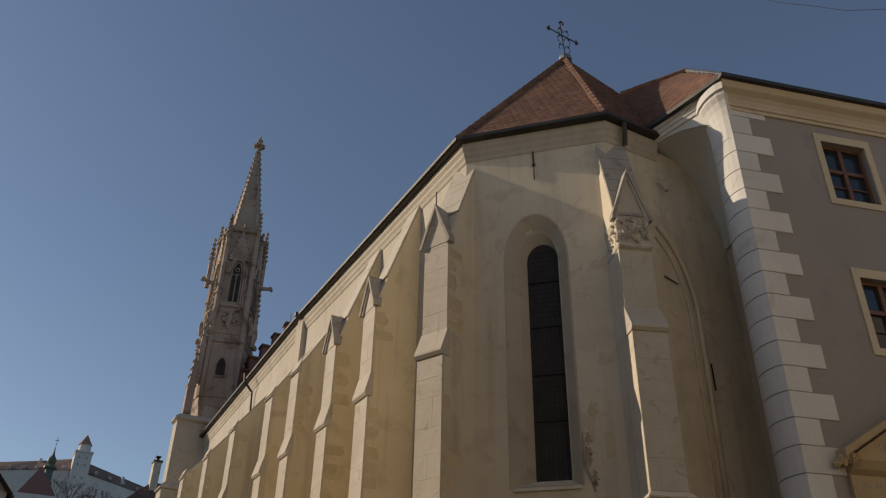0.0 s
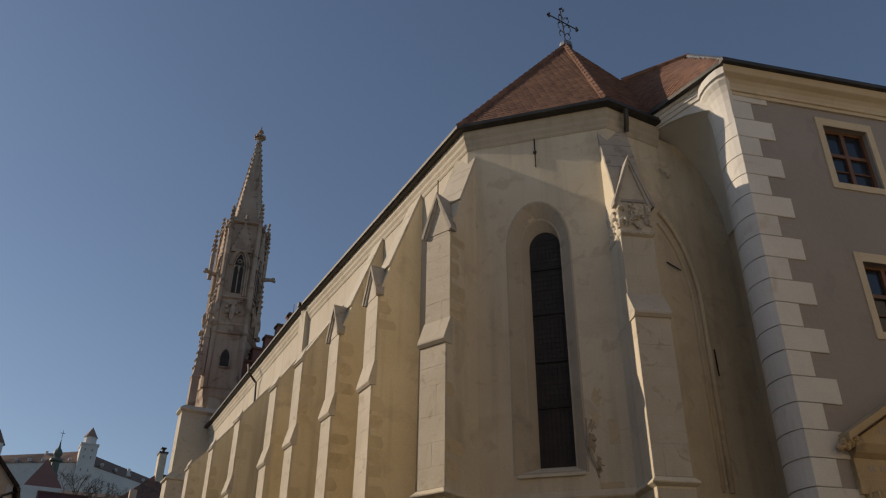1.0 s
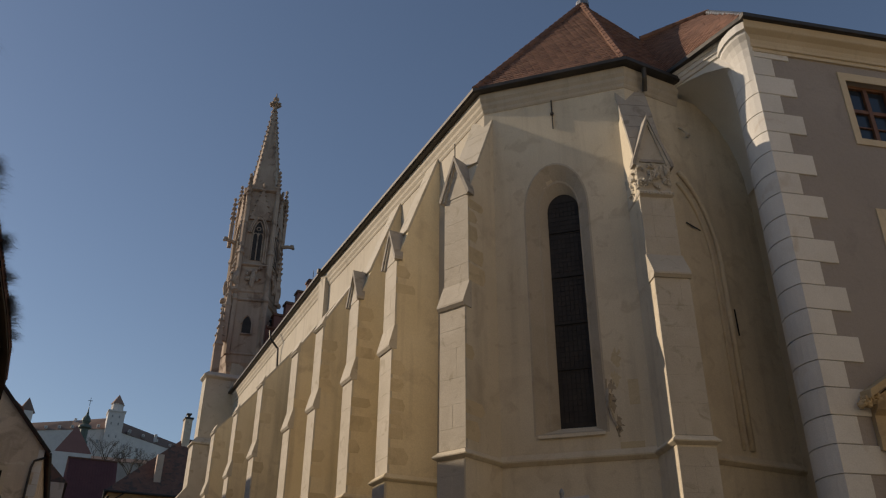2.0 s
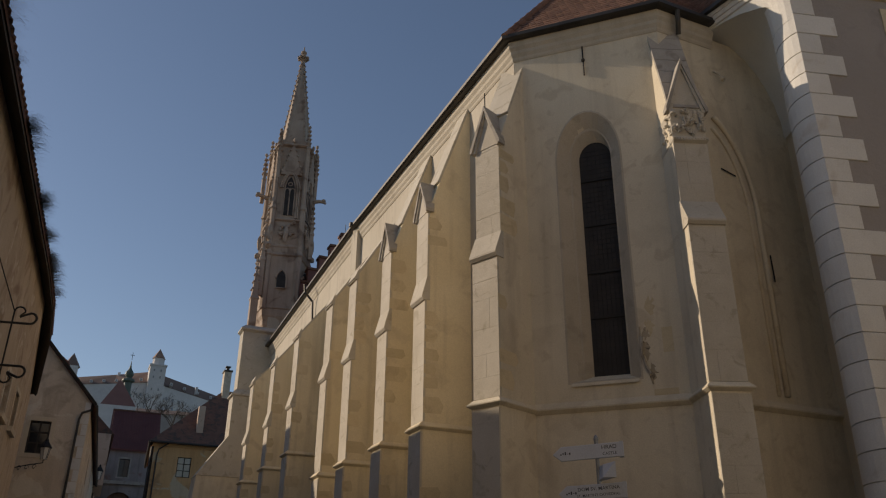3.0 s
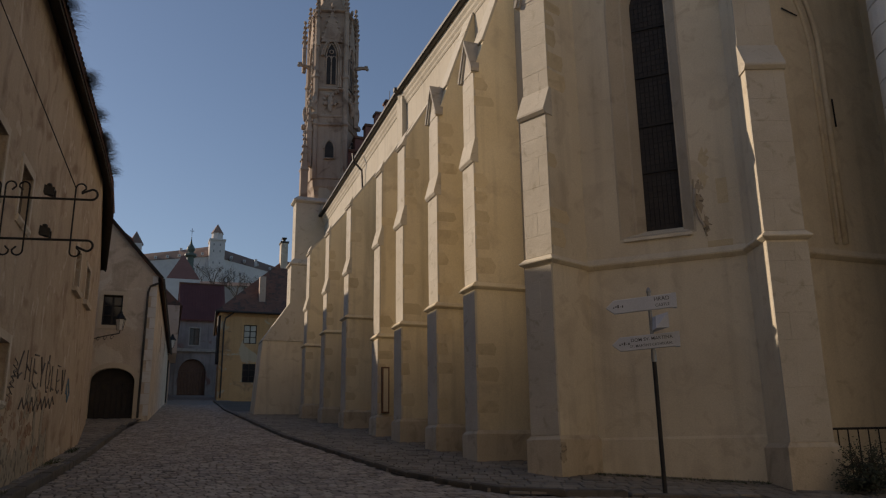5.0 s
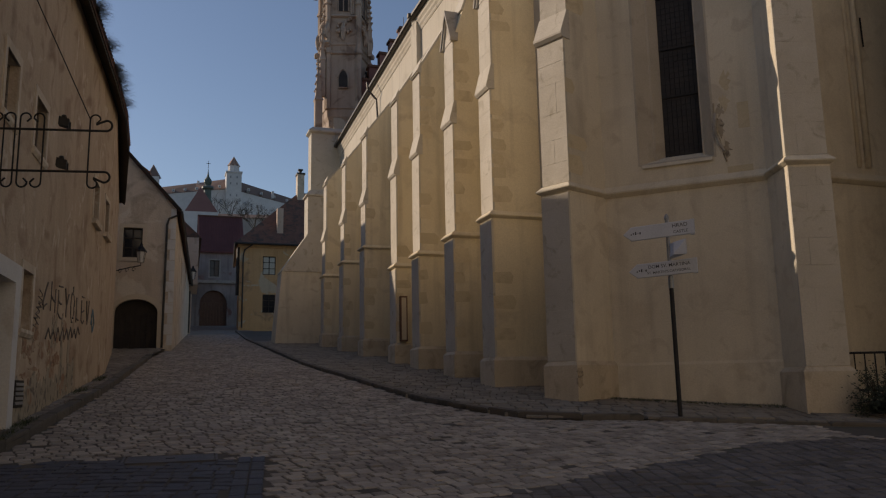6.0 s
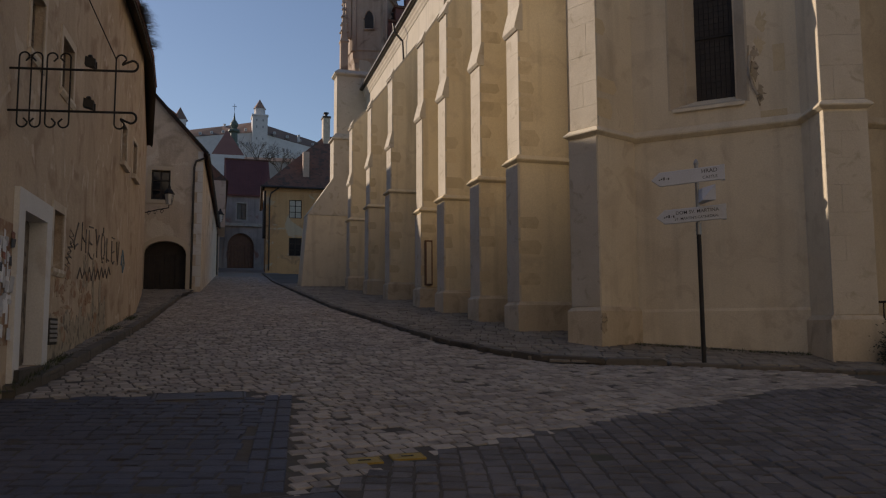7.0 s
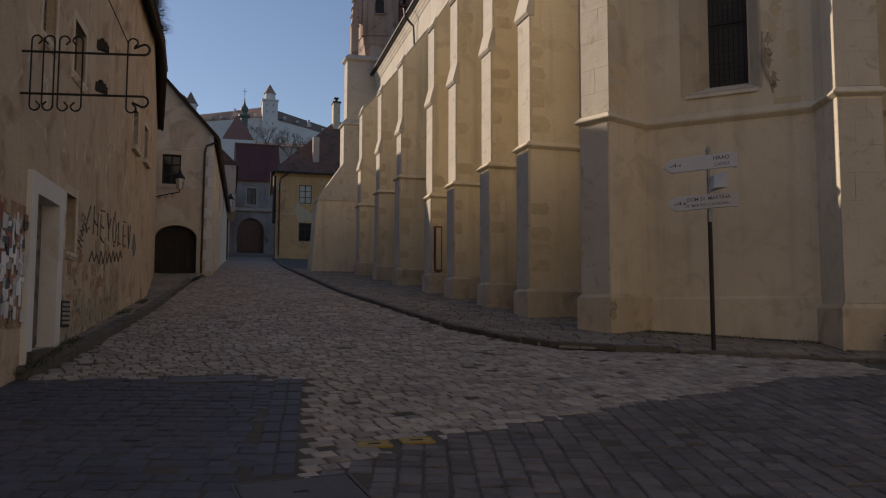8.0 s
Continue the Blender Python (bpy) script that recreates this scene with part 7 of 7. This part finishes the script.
def letters(text, size, at, along, out, parent, align="RIGHT"):
    """Raised lettering as a mesh."""
    cu = bpy.data.curves.new("lettering", "FONT")
    cu.body, cu.size, cu.align_x, cu.extrude = text, size, align, 0.0015
    cu.offset = size * 0.003
    tmp = bpy.data.objects.new("lettering", cu)
    scene.collection.objects.link(tmp)
    me = bpy.data.meshes.new_from_object(tmp.evaluated_get(bpy.context.evaluated_depsgraph_get()))
    bpy.data.objects.remove(tmp)
    up = along.cross(out) * -1
    mm = Matrix((along, up, out)).transposed().to_4x4()
    mm.translation = at
    me.transform(mm)
    me.materials.clear()
    me.materials.append(SIGN_INK)
    ob = new("lettering", me)
    ob.parent = parent
    return ob


def finger(zc, a, b, drop, h, lines, arrow):
    """A finger sign along SV from a (pointed end) to b; drop: it rises towards b."""
    def S(s, z, d):
        return PB + SV * s + Vector((0, 0, zc - PB.z + z + drop * (s - b))) + SNV * d
    prof = [(a, 0), (a + 0.13, -h / 2), (b, -h / 2), (b, h / 2), (a + 0.13, h / 2)]
    f = part("sign_board", Mesh().loft([[S(s, z, 0.045) for s, z in prof], [S(s, z, 0.075) for s, z in prof], [S(s + (0.008 if s < 0 else -0.008), z * 0.93, 0.082) for s, z in prof]]), SIGN_FACE, sp, "pale sign board with dark lettering")
    part("end_cap", Mesh().loft([[S(s, z, -0.02) for s, z in rect(b - 0.015, b + 0.05, -h / 2 - .006, h / 2 + .006)], [S(s, z, 0.088) for s, z in rect(b - 0.015, b + 0.05, -h / 2 - .006, h / 2 + .006)]]), SIGN_FACE, f)
    along = (SV + Vector((0, 0, drop))).normalized()
    for txt, size, z in lines:
        letters(txt, size, S(b - 0.05, z, 0.083), along, SNV, f)
    ar = Mesh()
    for k in range(5):
        ar.loft([[S(s, z, 0.082) for s, z in rect(arrow + 0.035 * k, arrow + 0.035 * k + 0.022, -0.02 + 0.012 * (k % 2), 0.0 + 0.014 * (k % 3))], [S(s, z, 0.0845) for s, z in rect(arrow + 0.035 * k, arrow + 0.035 * k + 0.022, -0.02 + 0.012 * (k % 2), 0.0 + 0.014 * (k % 3))]])
    part("pictogram", ar, SIGN_INK, f)


finger(4.0, -0.70, 0.36, 0.055, 0.225, [("HRAD", 0.088, 0.02), ("CASTLE", 0.066, -0.072)], -0.58)
finger(3.385, -0.64, 0.36, 0.05, 0.225, [("DOM SV. MARTINA", 0.076, 0.02), ("ST. MARTIN'S CATHEDRAL", 0.056, -0.068)], -0.52)
mid = part("sign_board", Mesh().hexa([tuple(PB + Vector(p)) for p in ((-0.14, -0.3, 2.42), (0.02, -0.42, 2.42), (0.10, 0.1, 2.42), (0.04, 0.12, 2.42), (-0.10, -0.26, 2.62), (0.02, -0.42, 2.66), (0.14, 0.1, 2.66), (0.06, 0.12, 2.64))]), SIGN_FACE, sp, "pale sign board seen end on")

wire = thing("overhead_wire", polar(59, 44, 26.0), "thin dark overhead wire", "wire")
part("strand", Mesh().tube([polar(55, 46.5, 30.0), polar(59.3, 44.4, 28.0), polar(61.8, 43.45, 27.0), polar(64.0, 42.45, 26.0), polar(66.6, 41.65, 25.0), FO + FU * 12 + FN * 0.3 + Vector((0, 0, 14.0))], 0.012, 4), IRON, wire)

# shrub and low fence by the church
SB = Vector((10.6, 9.72, G(10.6, 9.7) + 0.1))
shrub = thing("shrub", SB, "dark green leafy shrub beside the buttress", "shrub")
rnd = random.Random(21)
m, tw = Mesh(), Mesh()
for i in range(70):
    a, e = rnd.uniform(0, 2 * math.pi), rnd.uniform(0.1, 1.3)
    ln_ = rnd.uniform(0.5, 0.95)
    tipv = SB + Vector((math.cos(a) * math.cos(e) * 0.75, math.sin(a) * math.cos(e) * 0.6, math.sin(e) * 0.85)) * ln_
    tw.tube([SB + Vector((rnd.uniform(-.15, .15), rnd.uniform(-.1, .1), 0)), SB.lerp(tipv, 0.5) + Vector((0, 0, 0.08)), tipv], 0.01, 4, 0.004)
    for k in range(42):
        p = SB.lerp(tipv, rnd.uniform(0.4, 1.05)) + Vector((rnd.gauss(0, .06), rnd.gauss(0, .06), rnd.gauss(0, .06)))
        d1 = Vector((rnd.uniform(-1, 1), rnd.uniform(-1, 1), rnd.uniform(-.4, 1))).normalized()
        d2 = d1.orthogonal().normalized()
        l_ = rnd.uniform(0.03, 0.06)
        m.add([p, p + d1 * l_ * 0.5 + d2 * l_ * 0.3, p + d1 * l_, p + d1 * l_ * 0.5 - d2 * l_ * 0.3], [(0, 1, 2, 3)])
part("twigs", tw, TWIG, shrub)
tagged(part("foliage", m, LEAF, shrub), "small dark leaves", "", "", "stuff")
fence = thing("fence", (11.6, 10.75, 1.2), "low dark iron fence behind the shrub", "fence")
FZ = G(11.5, 10.7) + 0.1
for z in (0.25, 0.86):
    part("rail", Mesh().tube([(10.55, 10.55, FZ + z), (11.95, 9.79, FZ + z)], 0.02, 5), IRON, fence)
for k in range(11):
    f = k / 10
    x, y = 10.55 + 1.4 * f, 10.55 - 0.76 * f
    part("post", Mesh().tube([(x, y, FZ), (x, y, FZ + 0.86)], 0.012, 5), IRON, fence)


def cover(name, cx, cy, w, d, turn, mat, label, cat):
    """A flat cover plate in a raised frame, flush with the paving."""
    def C(a, b, h):
        x, y = cx + a * math.cos(turn) - b * math.sin(turn), cy + a * math.sin(turn) + b * math.cos(turn)
        return (x, y, G(x, y) + h)
    t = thing(name, (cx, cy, G(cx, cy)), label, cat)
    ring = lambda k, h: [C(-w / 2 * k, -d / 2 * k, h), C(w / 2 * k, -d / 2 * k, h), C(w / 2 * k, d / 2 * k, h), C(-w / 2 * k, d / 2 * k, h)]
    part("plate", Mesh().loft([ring(0.93, -0.05), ring(0.93, 0.0), ring(0.9, 0.003)]), mat, t)
    part("rim", Mesh().loft([ring(1.0, -0.05), ring(1.0, 0.004), ring(0.95, 0.004), ring(0.95, -0.05)]), mat, t)
    part("grip", Mesh().loft([[C(-0.05, -0.01, 0.0), C(0.05, -0.01, 0.0), C(0.05, 0.01, 0.0), C(-0.05, 0.01, 0.0)], [C(-0.05, -0.01, 0.008), C(0.05, -0.01, 0.008), C(0.05, 0.01, 0.008), C(-0.05, 0.01, 0.008)]]), IRON, t)
    return (cx, cy, w, d)


COVERS = [cover("valve_cover", 1.315, 6.28, 0.27, 0.17, 0.02, YELLOW_PLATE, "yellow painted valve cover set in the cobbles", "cover"),
          cover("valve_cover", 1.675, 6.33, 0.27, 0.17, 0.0, YELLOW_PLATE, "yellow painted valve cover set in the cobbles", "cover"),
          cover("manhole_cover", 0.62, 5.2, 0.8, 0.6, 0.1, IRON_PLATE, "large grey iron inspection cover in the road", "cover"),
          cover("drain_cover", 0.1, 9.5, 1.0, 0.42, -0.05, IRON_PLATE, "rusty grated drain cover in the road", "cover")]


def clear_of_covers(x, y):
    return all(abs(x - cx) > w / 2 + 0.05 or abs(y - cy) > d / 2 + 0.05 for cx, cy, w, d in COVERS)


# border of long stones beside the bluish setts
rnd = random.Random(77)
y = 4.0
while y < 9.2:
    l_ = rnd.uniform(0.24, 0.46)
    xc = 0.62 + (y + l_ / 2 - 5.5) * 0.13 - 0.16
    for s in (-1, 1):
        v, f = sett_mesh(0.145, l_ - 0.02, 0.0, rnd, 0.008)
        mm = Matrix.Translation((xc + s * 0.077, y + l_ / 2, G(xc, y + l_ / 2) + rnd.uniform(-.004, .004))) @ Matrix.Rotation(math.atan(0.0918), 4, "X") @ Matrix.Rotation(-0.129, 4, "Z")
        if clear_of_covers(xc + s * 0.08, y + l_ / 2):
            part("border_stone", Mesh().add([mm @ Vector(c) for c in v], f), SETT_BLUE, road)
    y += l_

# weeds at the foot of the old house
m = Mesh()
rnd = random.Random(9)
for i in range(1500):
    y = rnd.choice([10.4, 11.3, 12.0, 16.5, 19.2]) + rnd.gauss(0, 0.35)
    x = -2.504 + 0.055 * y + rnd.uniform(0.03, 0.2)
    p = Vector((x, y, G(x, y) + 0.1))
    q = p + Vector((rnd.gauss(0, .04), rnd.gauss(0, .04), rnd.uniform(0.02, 0.1)))
    s = Vector((rnd.uniform(-.006, .006), 0.006, 0))
    m.add([p - s, p + s, q], [(0, 1, 2)])
for i in range(900):
    x = rnd.uniform(7.6, 10.2)
    y = max(11.6, 21.3 - x) - rnd.uniform(0.1, 0.5)
    p = Vector((x, y, G(x, y) + 0.05))
    q = p + Vector((rnd.gauss(0, .03), rnd.gauss(0, .03), rnd.uniform(0.01, 0.05)))
    s = Vector((rnd.uniform(-.006, .006), 0.006, 0))
    m.add([p - s, p + s, q], [(0, 1, 2)])
tagged(part("weeds", m, MOSS), "low weeds and moss in the pavement joints", "weeds", "", "stuff")

# ---- roof tiles, kerbs, setts ----
placed, rest, rest2 = 0, Mesh(), Mesh()
for k, poses in enumerate(slopes):
    for mm in poses:
        if k == 0 and placed < 300:
            piece("roof_tile", tile_me, roof, Matrix.Translation(base_of(roof)) @ mm)
            placed += 1
        else:
            (rest if k < 2 else rest2).add([mm @ Vector(v) for v in TV], TF)
tagged(part("roof_tiles", rest, TILE, roof), "rows of red clay tiles", "", "", "stuff")
tagged(part("roof_tiles", rest2, TILE, proof), "rows of red clay tiles", "", "", "stuff")
kr = thing("kerb_right", (6.95, 10.75, 1.0), "worn stone kerb along the church pavement", "kerb", "", "structure")
kerb_line(KERB_R[:3], -1, 0.05, kr, seed=2)
kerb_line(KERB_R[2:], -1, 0.085, kr, seed=5)
kl = thing("kerb_left", (-1.7, 11.0, 1.0), "worn stone kerb along the old house", "kerb", "", "structure")
kerb_line(KERB_L[:6], 1, 0.12, kl, seed=3)
rest = slab_field(6, 4.0, 14.0, 7.5, 44.0, 0.33, 0.26, -0.35, lambda x, y: on_right_walk(x - 0.12, y - 0.14) and x < 9.8 + 0.35 * (13 - min(y, 13)), 0.05, pavement_right, lambda x, y: 6.4 < x < 10 and y < 12.4)
tagged(part("paving_stones", rest, SLAB, pavement_right), "small grey-brown paving stones", "", "", "stuff")
rest = slab_field(7, -3.5, 0.5, 9.8, 34.5, 0.2, 0.26, 1.4, lambda x, y: on_left_walk(x + 0.16, y), 0.12, pavement_left, lambda x, y: y < 13, 60)
tagged(part("paving_stones", rest, SLAB, pavement_left), "small grey-brown paving stones", "", "", "stuff")
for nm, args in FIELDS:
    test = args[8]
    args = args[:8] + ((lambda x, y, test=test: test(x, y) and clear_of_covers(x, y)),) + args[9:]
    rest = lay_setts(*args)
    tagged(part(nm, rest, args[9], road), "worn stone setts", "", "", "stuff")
